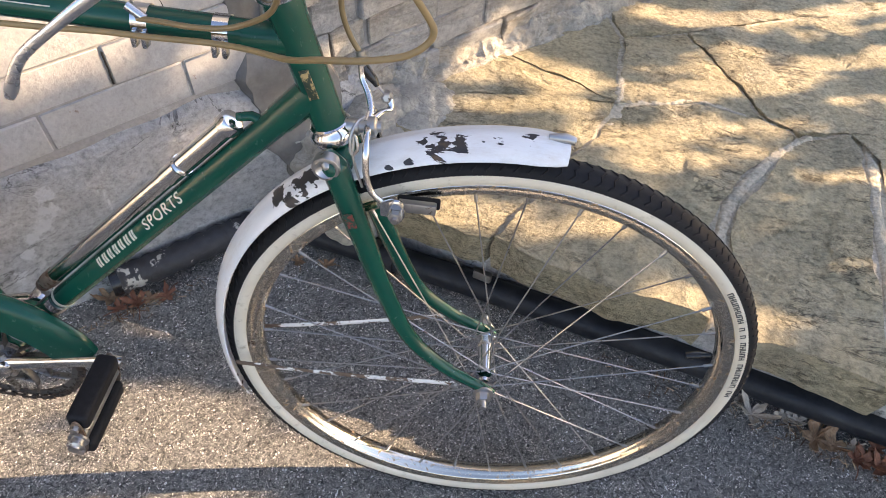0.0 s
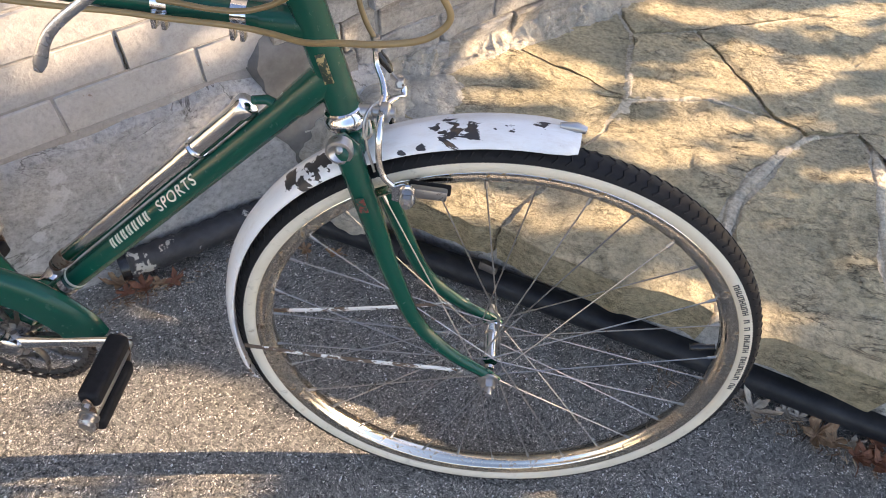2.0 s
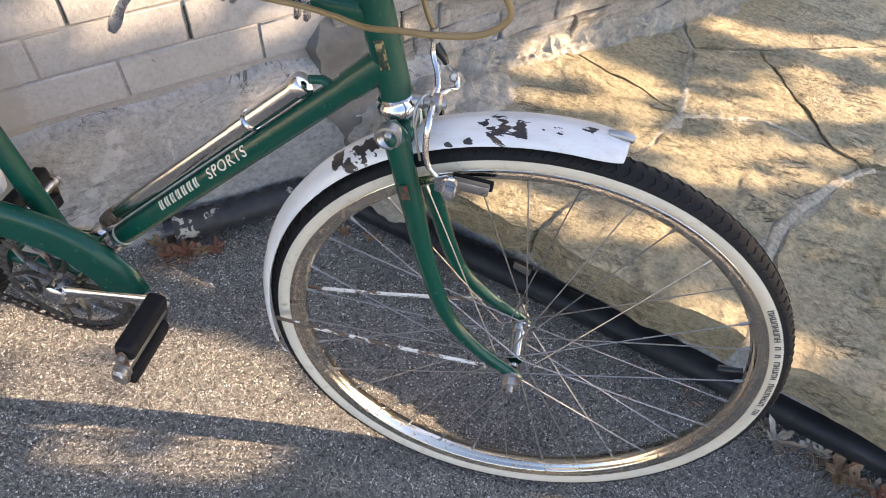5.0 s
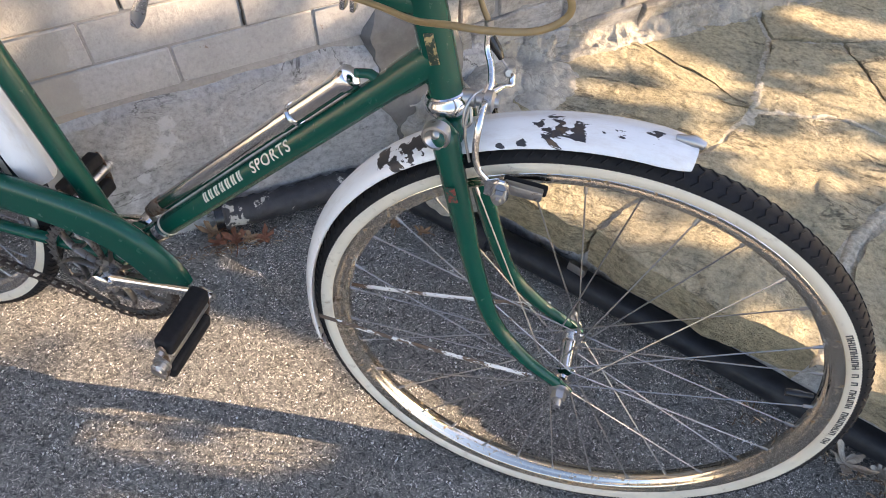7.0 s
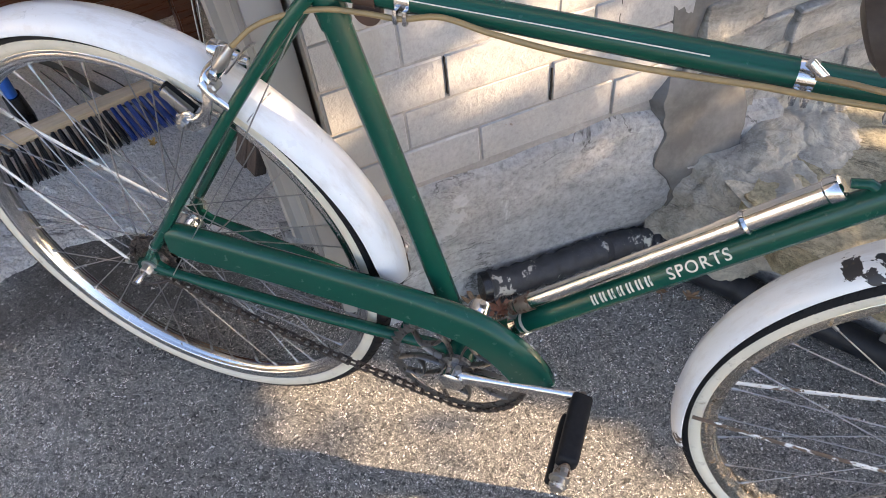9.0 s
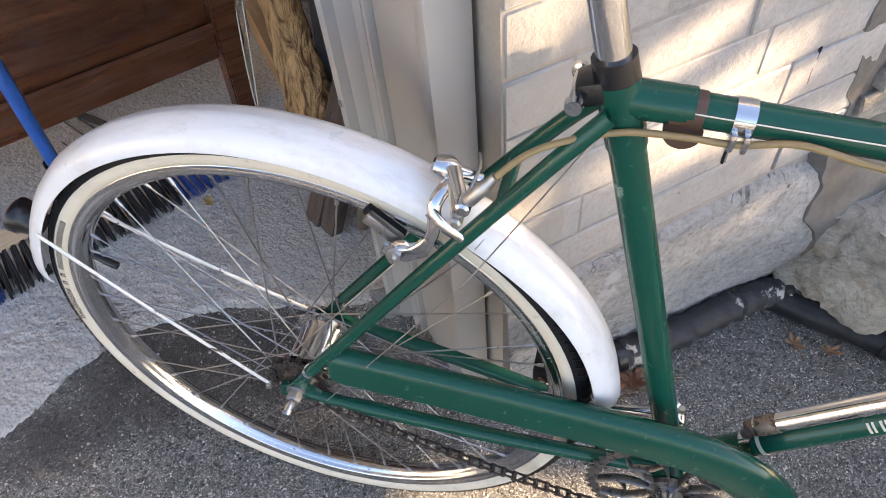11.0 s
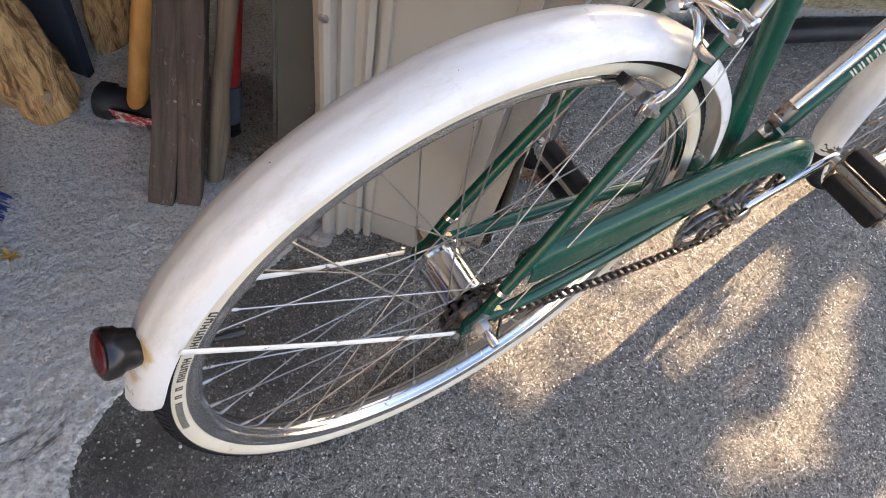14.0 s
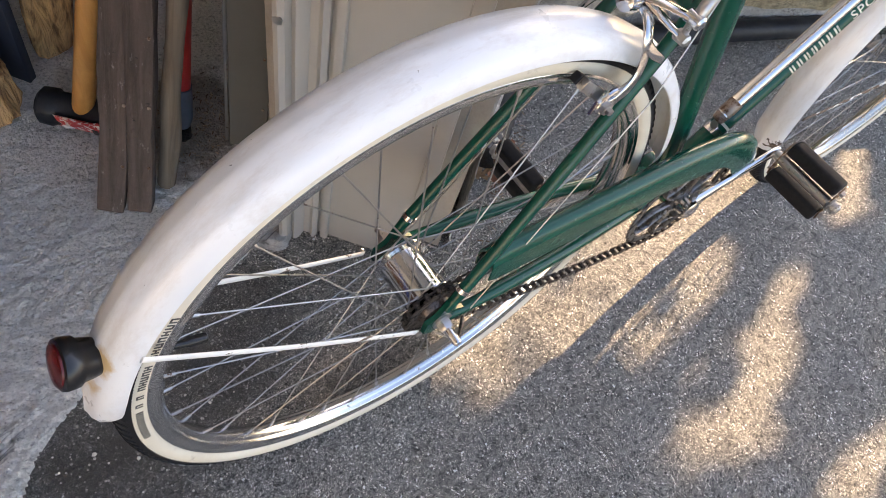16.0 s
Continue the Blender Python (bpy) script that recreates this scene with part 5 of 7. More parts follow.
# chain set
crank_c = BB + Vector((0, -0.041, 0))
ax = Matrix.Translation(crank_c) @ pose(0, 0, 0, 90, 0, 0)
b = bmesh.new()
N = 138
ro, ri = [], []
for k in range(N):
    a = 2 * math.pi * k / N
    r = 0.0945 if k % 3 == 0 else 0.0895
    ro.append((r * math.cos(a), r * math.sin(a)))
    ri.append((0.080 * math.cos(a), 0.080 * math.sin(a)))
rings = [[b.verts.new(ax @ Vector((x, y, z))) for x, y in lst] for lst, z in ((ro, -0.0011), (ro, 0.0011), (ri, 0.0011), (ri, -0.0011))]
for p, q in zip(rings, rings[1:] + rings[:1]):
    for k in range(N):
        b.faces.new((p[k - 1], p[k], q[k], q[k - 1]))
RING_STEEL = m_metal("dirty_ring_steel", (0.20, 0.195, 0.19), 0.36, 0.52, (0.05, 0.042, 0.035), 90)
ring = part("chainring", b, RING_STEEL, bike, "steel chainring with cut-out spider")
for k in range(5):
    a = radians(72 * k + 20)
    for t in (-1, 1):
        p = [ax @ Vector((math.cos(a + t * q) * r, math.sin(a + t * q) * r, 0)) for r, q in ((0.018, 0.28), (0.040, 0.24), (0.060, 0.30), (0.081, 0.46))]
        part("spider_arm", tube(smooth_path(p, 4), 0.0052, 8, flat=0.3, up=(0, 1, 0)), RING_STEEL, ring)
    p = [ax @ Vector((math.cos(a + 0.628 + q) * r, math.sin(a + 0.628 + q) * r, 0)) for r, q in ((0.058, -0.34), (0.049, 0.0), (0.058, 0.34))]
    part("spider_arc", tube(smooth_path(p, 5), 0.0046, 8, flat=0.3, up=(0, 1, 0)), RING_STEEL, ring)
part("spider_hub", lathe([(-0.003, 0.024), (0.003, 0.024), (0.005, 0.018)], ax, 24), RING_STEEL, ring)
CR = radians(16)
for s, nm in ((-1, "crank"), (1, "crank")):
    d = Vector((math.cos(CR), 0, math.sin(CR))) * (1 if s < 0 else -1)
    a, e = BB + Vector((0, s * 0.056, 0)), BB + d * 0.166 + Vector((0, s * 0.062, 0))
    n = 12
    path = [a - d * 0.012] + [a + (e - a) * (k / n) for k in range(n + 1)] + [e + d * 0.009]
    rr = [0.008] + [0.0125 - 0.004 * min(1, k / 4) for k in range(n + 1)] + [0.006]
    cr = part(nm, tube(path, rr, 14, flat=0.66, up=(0, 0, 1)), CHROME, bike, "chrome cottered crank")
    part("crank_boss", lathe([(-0.013, 0.0145), (-0.011, 0.016), (0.010, 0.016), (0.013, 0.012), (0.0135, 0.008)], Matrix.Translation(a) @ pose(0, 0, 0, 90 if s < 0 else -90, 0, 0), 24), CHROME, cr)
    part("cotter_pin", tube([a + Vector((0.006, 0, 0.022)), a + Vector((0.010, 0, -0.020))], [0.0042, 0.0048], 10), STEEL, cr)
    # pedal with two rubber blocks between steel plates
    pc = e + Vector((0, s * 0.060, 0))
    turn = pose(0, 0, 0, 0, -84 if s < 0 else 80, 0)
    pm = Matrix.Translation(pc) @ turn
    pedal = part("pedal", lathe([(-0.062, 0.0075), (-0.050, 0.0075), (-0.048, 0.0085), (0.044, 0.0085), (0.0475, 0.0115), (0.050, 0.0115), (0.0505, 0.0085), (0.055, 0.0085), (0.0555, 0.0098), (0.058, 0.0098), (0.060, 0.007), (0.062, 0.0065), (0.0625, 0.003)], Matrix.Translation(pc) @ pose(0, 0, 0, 90 if s < 0 else -90, 0, 0), 20), STEEL, bike, "rubber block pedal with steel axle and dust cap")
    for t in (-1, 1):
        part("rubber_block", block((0.022, 0.088, 0.024), pm @ pose(t * 0.0262, 0, 0), 0.006, seg=3), RUBBER, pedal, "worn black rubber block")
        part("pedal_rod", tube([pm @ Vector((t * 0.0235, -0.052, 0)), pm @ Vector((t * 0.0235, 0.052, 0))], 0.0032, 8), STEEL, pedal)
        part("end_plate", prism([(0.034 * math.cos(q * math.pi / 10), (0.0085 if q % 10 else 0.006) * math.sin(q * math.pi / 10)) for q in range(20)], -0.001, 0.001), RUSTY, pedal, "", pm @ pose(0, t * 0.0465, 0, 90, 0, 0))
        part("rod_nut", tube([pm @ Vector((t * 0.0235, -0.053, 0)), pm @ Vector((t * 0.0235, -0.047, 0))], 0.0048, 6), STEEL, pedal)

# sprocket and chain
b = lathe([(-0.0011, 0.0315), (0.0011, 0.0315), (0.0012, 0.022), (0.004, 0.021), (0.008, 0.019)], Matrix.Translation((0, -0.041, HUB)) @ pose(0, 0, 0, 90, 0, 0), 36)
for k in range(18):
    a = 2 * math.pi * k / 18
    block((0.006, 0.002, 0.0045), Matrix.Translation((0, -0.041, HUB)) @ pose(0, 0, 0, 0, math.degrees(a), 0) @ pose(0.0335, 0, 0), 0.0008, b, 1)
part("sprocket", b, CHAIN_STEEL, rear_wheel, "dark oily sprocket")
r1, r2 = 0.0925, 0.0365
loop = []
for k in range(25):
    a = radians(90 - 180 * k / 24)
    loop.append(Vector((BB.x + r1 * math.cos(a), -0.041, BB.z + r1 * math.sin(a))))
lo_a, lo_b = loop[-1], Vector((REAR.x, -0.041, REAR.z - r2))
for k in range(1, 20):
    t = k / 20
    p = lo_a.lerp(lo_b, t)
    loop.append(p - Vector((0, 0, 0.012 * math.sin(math.pi * t))))
for k in range(17):
    a = radians(270 - 180 * k / 16)
    loop.append(Vector((REAR.x + r2 * math.cos(a), -0.041, REAR.z + r2 * math.sin(a))))
dense = []
for i in range(len(loop)):
    a, b2 = loop[i], loop[(i + 1) % len(loop)]
    m = max(1, int((b2 - a).length / 0.002))
    dense += [a.lerp(b2, k / m) for k in range(m)]
spots, run = [dense[0]], 0.0
for a, b2 in zip(dense, dense[1:]):
    run += (b2 - a).length
    if run >= 0.0127:
        spots.append(b2)
        run = 0.0
bm = bmesh.new()
for i in range(len(spots)):
    a, b2 = spots[i], spots[(i + 1) % len(spots)]
    if (b2 - a).length > 0.03:
        continue
    m = axis_pose((a + b2) / 2, b2)
    w = 0.0032 if i % 2 else 0.0048
    d = (b2 - a).normalized()
    for s in (-1, 1):
        tube([a - d * 0.003 + Vector((0, s * w, 0)), a.lerp(b2, 0.5) + Vector((0, s * w, 0)), b2 + d * 0.003 + Vector((0, s * w, 0))], [0.0042, 0.0032, 0.0042], 6, bm=bm, flat=0.22, up=(0, 0, 1) if abs(d.z) < 0.8 else (1, 0, 0))
    tube([a + Vector((0, -0.0055, 0)), a + Vector((0, 0.0055, 0))], 0.0034, 7, bm=bm)
chain = part("chain", bm, CHAIN_STEEL, bike, "dark oily roller chain")
chain["kind"] = "stuff"

# chain guard: a rounded channel that hooks over the chainring
gpath = smooth_path([(0.048, -0.047, 0.401), (0.12, -0.047, 0.402), (0.26, -0.047, 0.402), (0.38, -0.047, 0.399), (0.455, -0.047, 0.389), (0.500, -0.047, 0.366), (0.532, -0.047, 0.334), (0.542, -0.047, 0.312)], 6)
n = len(gpath)


def guard_sec(i):
    k = 1.0 + 0.12 * max(0, min(1, (i / n - 0.45) / 0.3))
    if i == 0:
        k = 0.8
    w, h = 0.013, 0.0235 * k
    return [(-w, -h), (-w, h * 0.25), (-w * 0.8, h * 0.72), (-w * 0.35, h * 0.97), (0.0, h), (w * 0.35, h * 0.97), (w * 0.8, h * 0.72), (w, h * 0.25), (w, -h), (w * 0.9, -h), (w * 0.9, h * 0.25), (w * 0.3, h * 0.88), (-w * 0.3, h * 0.88), (-w * 0.9, h * 0.25), (-w * 0.9, -h)]


part("chain_guard", sweep(gpath, guard_sec, lambda i: (Vector(gpath[i]) - Vector((0.32, -0.047, 0.19))) if i > n * 0.55 else Vector((0, 0, 1))), GREEN, bike, "dark green chain guard with scuffed edge")

# pump on the down tube
off = Vector((-math.sin(math.atan2(dt_dir.z, dt_dir.x)), 0, math.cos(math.atan2(dt_dir.z, dt_dir.x)))) * 0.027
p0, p1 = BB + dt_dir * 0.113 + off, BB + dt_dir * 0.502 + off
L = (p1 - p0).length
pump = part("frame_pump", lathe([(0.006, 0.0100), (0.25 * L, 0.0100), (0.70 * L, 0.0100), (0.702 * L, 0.0108), (L - 0.016, 0.0108), (L - 0.014, 0.0126), (L - 0.004, 0.0128), (L - 0.002, 0.0115), (L - 0.001, 0.008)], axis_pose(p0, p1), 24), CHROME, bike, "chrome bicycle pump clipped along the down tube")
part("foot", lathe([(-0.006, 0.004), (-0.004, 0.0085), (0.012, 0.0106), (0.030, 0.0106)], axis_pose(p0, p1), 20), RUSTY, pump)
part("pump_peg", tube([p1 + dt_dir * 0.022 - off, p1 + dt_dir * 0.016 - off * 0.3, p1 + dt_dir * 0.004], [0.006, 0.005, 0.0045], 12), GREEN, pump)
part("lower_peg", tube([p0 - dt_dir * 0.012 - off, p0 - dt_dir * 0.010 - off * 0.2, p0 - dt_dir * 0.002], [0.006, 0.005, 0.004], 12), STEEL, pump)
part("pump_ring", lathe([(0.762 * L, 0.0118), (0.769 * L, 0.0132), (0.776 * L, 0.0118)], axis_pose(p0, p1), 24), CHROME, pump)
part("frame_band", tube([BB + dt_dir * 0.092, BB + dt_dir * 0.104], 0.0158, 20), CHROME, frame_ob, "chrome band")
part("frame_band", tube([BB + dt_dir * 0.110, BB + dt_dir * 0.114], 0.0150, 20), LETTER, frame_ob)

# steering: stem, handlebar, grips and levers
stem_top = HEAD_TOP + axis * 0.165
stem = part("stem", tube([HEAD_TOP, stem_top, stem_top + axis * 0.01], [0.0112, 0.0112, 0.009], 18), CHROME, bike, "chrome stem")
fwd = stem_top + Vector((0.062, 0, 0.012))
part("extension", tube([stem_top - axis * 0.004, fwd], 0.0115, 16), CHROME, stem)
bar = smooth_path([(0.698, -0.226, 0.936), (0.768, -0.236, 0.983), (0.83, -0.215, 1.003), (0.862, -0.12, fwd.z + 0.008), (fwd.x, 0, fwd.z), (0.862, 0.12, fwd.z + 0.008), (0.83, 0.215, 1.003), (0.768, 0.236, 0.983), (0.698, 0.226, 0.936)], 6)
handlebar = part("handlebar", tube(bar, 0.0112, 16), CHROME, bike, "chrome raised handlebar")
for s in (-1, 1):
    part("grip", lathe([(0.0, 0.013), (0.003, 0.0195), (0.012, 0.0205), (0.018, 0.0165), (0.11, 0.0165), (0.118, 0.0185), (0.122, 0.0130)], axis_pose((0.664, s * 0.225, 0.913), (0.765, s * 0.236, 0.981)), 20), GRIP_RUBBER, handlebar, "dark brown rubber grip")
    lv = smooth_path([(0.850, s * 0.190, 0.975), (0.825, s * 0.207, 0.940), (0.795, s * 0.222, 0.910), (0.764, s * 0.234, 0.886), (0.740, s * 0.239, 0.865), (0.727, s * 0.240, 0.840)], 5)
    m = len(lv)
    part("brake_lever", tube(lv, [0.0064 - 0.0032 * min(1.0, i / (m * 0.6)) + (0.0005 if i > m - 4 else 0) - (0.0012 if i == m - 1 else 0) for i in range(m)], 12, flat=0.62, up=(0.4, 0, 1)), LEVER_METAL, handlebar, "curved grey alloy brake lever")
    part("lever_clamp", tube([(0.858, s * 0.165, 1.006), (0.852, s * 0.180, 1.006)], 0.0145, 14), CHROME, handlebar)

# brakes
def flat_arm(pts, r, flat=0.5):
    path = smooth_path(pts, 6)
    n = len(path) - 1
    return tube(path, [r[0] + (r[1] - r[0]) * i / n for i in range(n + 1)], 12, flat=flat, up=(1, 0.15, 0))


def pad_set(x, z, v, tilt, along, parent):
    """Slotted arm end with its bolt, shoe holder and rubber block, on both sides."""
    for s in (-1, 1):
        m = Matrix.Translation((x, s * v, z)) @ pose(0, 0, 0, 0, tilt, 0)
        loop = [m @ Vector((0.011 * math.cos(a) * 0.62, 0, 0.013 * math.sin(a) + 0.004)) for a in (2 * math.pi * k / 14 for k in range(14))]
        part("slot_loop", tube(loop, 0.0026, 8, True), CHROME, parent)
        part("pad_bolt", lathe([(-0.012, 0.003), (0.0, 0.003), (0.0005, 0.0070), (0.0065, 0.0070), (0.007, 0.0040), (0.011, 0.0036)], m @ pose(0, 0, 0, 90 if s < 0 else -90, 0, 0), 6), STEEL, parent)
        part("bolt_washer", lathe([(-0.0022, 0.0078), (-0.0004, 0.0078)], m @ pose(0, 0, 0, 90 if s < 0 else -90, 0, 0), 14), STEEL, parent)
        part("pad_holder", block((0.038, 0.008, 0.012), m @ pose(along, -s * 0.0105, 0.004, 0, 0, 0), 0.002), STEEL, parent)
        part("brake_pad", block((0.043, 0.008, 0.010), m @ pose(along * 1.05, -s * 0.0180, 0.004), 0.002), RUBBER, parent)


front_brake = part("front_brake", flat_arm([(0.893, -0.003, 0.681), (0.894, -0.020, 0.683), (0.895, -0.033, 0.669), (0.8965, -0.038, 0.648), (0.902, -0.040, 0.630), (0.914, -0.041, 0.619)], (0.0034, 0.0030), 0.6), CHROME, bike, "chrome side-pull caliper brake")
part("far_arm", flat_arm([(0.893, 0.003, 0.681), (0.894, 0.020, 0.683), (0.895, 0.033, 0.669), (0.8965, 0.038, 0.648), (0.902, 0.040, 0.630), (0.914, 0.041, 0.619)], (0.0034, 0.0030), 0.6), CHROME, front_brake)
part("arm_plate", prism([(-0.008, -0.011), (0.009, -0.013), (0.014, -0.005), (0.012, 0.009), (0.002, 0.013), (-0.009, 0.007)], -0.0016, 0.0016, bevel=0.0008), CHROME, front_brake, "", Matrix.Translation((0.920, -0.0415, 0.614)) @ pose(0, 0, 0, 90, 0, 0))
part("centre_bolt", lathe([(-0.024, 0.0075), (-0.012, 0.0085), (0.0, 0.0085), (0.001, 0.0060), (0.008, 0.0060), (0.009, 0.0100), (0.016, 0.0100), (0.018, 0.0055), (0.022, 0.0050)], axis_pose((0.884, -0.002, 0.677), (0.94, -0.002, 0.684)), 14), STEEL, front_brake)
part("spring", tube(smooth_path([(0.889, -0.004, 0.690), (0.884, -0.022, 0.694), (0.880, -0.030, 0.684), (0.882, -0.034, 0.668), (0.888, -0.036, 0.676), (0.884, -0.031, 0.688), (0.884, -0.036, 0.664), (0.893, -0.039, 0.634)], 6), 0.0014, 6), STEEL, front_brake)
part("cable_arm", flat_arm([(0.892, -0.002, 0.684), (0.893, 0.010, 0.690), (0.889, 0.020, 0.700), (0.882, 0.027, 0.712), (0.880, 0.029, 0.724)], (0.0036, 0.0026), 0.55), CHROME, front_brake)
part("anchor_arm", flat_arm([(0.894, 0.000, 0.684), (0.903, 0.014, 0.686), (0.910, 0.026, 0.682), (0.908, 0.032, 0.692)], (0.0038, 0.0028), 0.55), CHROME, front_brake)
part("anchor_nut", lathe([(-0.006, 0.0055), (0.006, 0.0055), (0.008, 0.0035)], Matrix.Translation((0.906, 0.031, 0.692)) @ pose(0, 0, 0, 70, 0, 0), 6), STEEL, front_brake)
part("inner_wire", tube([(0.884, 0.033, 0.716), (0.905, 0.031, 0.692)], 0.0010, 6), STEEL, front_brake)
part("adjuster", tube([(0.896, 0.032, 0.702), (0.892, 0.033, 0.708), (0.888, 0.034, 0.712), (0.881, 0.035, 0.720)], [0.0026, 0.0042, 0.0050, 0.0048], 10), BLACK_PLASTIC, front_brake, "black rubber adjuster boot")
part("ferrule", tube([(0.881, 0.035, 0.720), (0.878, 0.035, 0.736)], 0.0046, 12), STEEL, front_brake)
pad_set(0.927, 0.607, 0.043, 0, 0.020, front_brake)

rear_brake = part("rear_brake", flat_arm([(0.170, -0.002, 0.666), (0.163, -0.020, 0.666), (0.157, -0.033, 0.656), (0.158, -0.039, 0.638), (0.155, -0.042, 0.621), (0.142, -0.043, 0.606), (0.126, -0.043, 0.600)], (0.0066, 0.0048)), CHROME, bike, "chrome side-pull caliper brake")
part("far_arm", flat_arm([(0.163, -0.006, 0.666), (0.158, 0.010, 0.667), (0.153, 0.026, 0.656), (0.152, 0.037, 0.638), (0.149, 0.042, 0.620), (0.138, 0.043, 0.606), (0.124, 0.043, 0.599)], (0.0066, 0.0048)), CHROME, rear_brake)
part("arm_stub", flat_arm([(0.154, -0.038, 0.652), (0.167, -0.041, 0.640), (0.183, -0.041, 0.629)], (0.0056, 0.0044)), CHROME, rear_brake)
part("arm_plate", prism([(-0.020, -0.010), (0.004, -0.014), (0.024, 0.000), (0.030, 0.020), (0.016, 0.014), (0.000, 0.006), (-0.016, 0.004)], -0.0016, 0.0016, bevel=0.0008), CHROME, rear_brake, "", Matrix.Translation((0.130, -0.0425, 0.602)) @ pose(0, 0, 0, 90, 0, 0))
part("centre_bolt", lathe([(-0.014, 0.0050), (-0.012, 0.0090), (-0.004, 0.0105), (0.004, 0.0100), (0.010, 0.0060), (0.030, 0.0045)], axis_pose((0.160, -0.002, 0.669), (0.200, 0, 0.660)), 14), CHROME, rear_brake)
part("spring", tube(smooth_path([(0.174, -0.010, 0.668), (0.180, -0.030, 0.664), (0.186, 0.0, 0.674), (0.180, 0.030, 0.664)], 6), 0.0016, 6), STEEL, rear_brake)
part("cable_arm", flat_arm([(0.166, -0.008, 0.676), (0.174, -0.028, 0.678), (0.183, -0.048, 0.678)], (0.0064, 0.0052)), CHROME, rear_brake)
part("anchor_arm", flat_arm([(0.168, -0.006, 0.674), (0.172, -0.028, 0.668), (0.178, -0.046, 0.662)], (0.0056, 0.0046)), CHROME, rear_brake)
part("anchor_nut", lathe([(-0.006, 0.0056), (0.006, 0.0056), (0.008, 0.0034)], Matrix.Translation((0.179, -0.049, 0.661)) @ pose(0, 0, 0, 90, 0, 0), 6), STEEL, rear_brake)
part("anchor_bolt", lathe([(-0.008, 0.0066), (0.006, 0.0066), (0.008, 0.0044)], Matrix.Translation((0.184, -0.050, 0.678)) @ pose(0, 0, 0, 90, 0, 0), 12), CHROME, rear_brake)
part("adjuster", lathe([(0.0, 0.0042), (0.004, 0.0058), (0.022, 0.0058), (0.026, 0.0044), (0.034, 0.0040)], axis_pose((0.186, -0.050, 0.681), (0.206, -0.044, 0.708)), 16), STEEL, rear_brake, "knurled cable adjuster")
b = bmesh.new()
for k in range(9):
    a = k / 8
    tube([Vector((0.1795, -0.0495, 0.664)) + Vector((0.0030 * math.cos(q), 0.0030 * math.sin(q), a * 0.012 + q * 0.0001)) for q in (i * 0.79 for i in range(9))], 0.0006, 4, bm=b)
part("cable_spring", b, STEEL, rear_brake)
pad_set(0.124, 0.5985, 0.043, 38, -0.020, rear_brake)


def cable(pts, r, mat, label):
    return part("brake_cable", tube(smooth_path(pts, 8), r, 10), mat, bike, label)


cable([(0.206, -0.044, 0.708), (0.226, -0.034, 0.726), (0.252, -0.026, 0.738), (0.290, -0.018, 0.748), (0.331, -0.016, 0.751), (0.366, -0.016, 0.752), (0.404, -0.018, 0.762), (0.451, -0.019, 0.756), (0.519, -0.019, 0.751), (0.602, -0.019, 0.752), (0.662, -0.019, 0.755), (0.705, -0.022, 0.757), (0.764, -0.028, 0.762), (0.800, -0.040, 0.767), (0.835, -0.062, 0.776), (0.866, -0.085, 0.793), (0.900, -0.092, 0.801), (0.932, -0.090, 0.809), (0.949, -0.089, 0.826), (0.941, -0.092, 0.846), (0.915, -0.105, 0.885), (0.88, -0.13, 0.94), (0.862, -0.155, 0.985)], 0.0027, GREY_CABLE, "grey-brown brake cable slung under the top tube")
cable([(0.878, 0.035, 0.734), (0.869, 0.035, 0.750), (0.862, 0.035, 0.772), (0.862, 0.033, 0.800), (0.868, 0.025, 0.86), (0.875, 0.02, 0.91), (0.89, 0.06, 0.97), (0.862, 0.155, 0.985)], 0.0027, BRASS_CABLE, "yellowed front brake cable")
cable([(0.700, -0.020, 0.772), (0.722, -0.026, 0.775), (0.752, -0.032, 0.777), (0.784, -0.036, 0.783), (0.816, -0.042, 0.801), (0.832, -0.06, 0.83), (0.850, -0.085, 0.88), (0.858, -0.11, 0.96)], 0.0025, BRASS_CABLE, "yellowed gear cable")
for u in (0.366, 0.696, 0.765):
    z = 0.765 - (u - 0.283) * 0.011
    part("cable_clip", tube([(u - 0.007, 0, z), (u + 0.007, 0, z)], 0.0140, 20), CHROME, frame_ob, "chrome cable clip")
    for dx in (-0.0045, 0.0045):
        part("clip_lug", block((0.0045, 0.010, 0.014), pose(u + dx, -0.0150, z - 0.010), 0.0014), CHROME, frame_ob)
part("cable_stop", tube([(0.692, -0.018, 0.782), (0.706, -0.019, 0.772)], 0.0042, 10), CHROME, frame_ob)
part("gear_wire", tube([(0.030, -0.060, 0.318), (0.19, -0.050, 0.585), (0.268, -0.024, 0.735)], 0.0008, 6), STEEL, frame_ob)
part("gear_wire_spring", tube([(0.000, -0.088, 0.331), (0.012, -0.078, 0.322), (0.030, -0.060, 0.318)], 0.0022, 6), CHAIN_STEEL, frame_ob)
kt = Mat("brown_tape", (0.06, 0.03, 0.02), 0.6)
kt.color(kt.mix(kt.noise(60, 5), (0.035, 0.018, 0.013), (0.11, 0.06, 0.04)))
part("pulley_band", tube([(0.318, 0, 0.7645), (0.340, 0, 0.764)], 0.0140, 20), kt.m, frame_ob, "rusty brown band round the top tube")
part("pulley", lathe([(-0.005, 0.006), (-0.004, 0.014), (0.004, 0.014), (0.005, 0.006)], Matrix.Translation((0.330, -0.004, 0.748)) @ pose(0, 0, 0, 90, 0, 0), 20), kt.m, frame_ob)


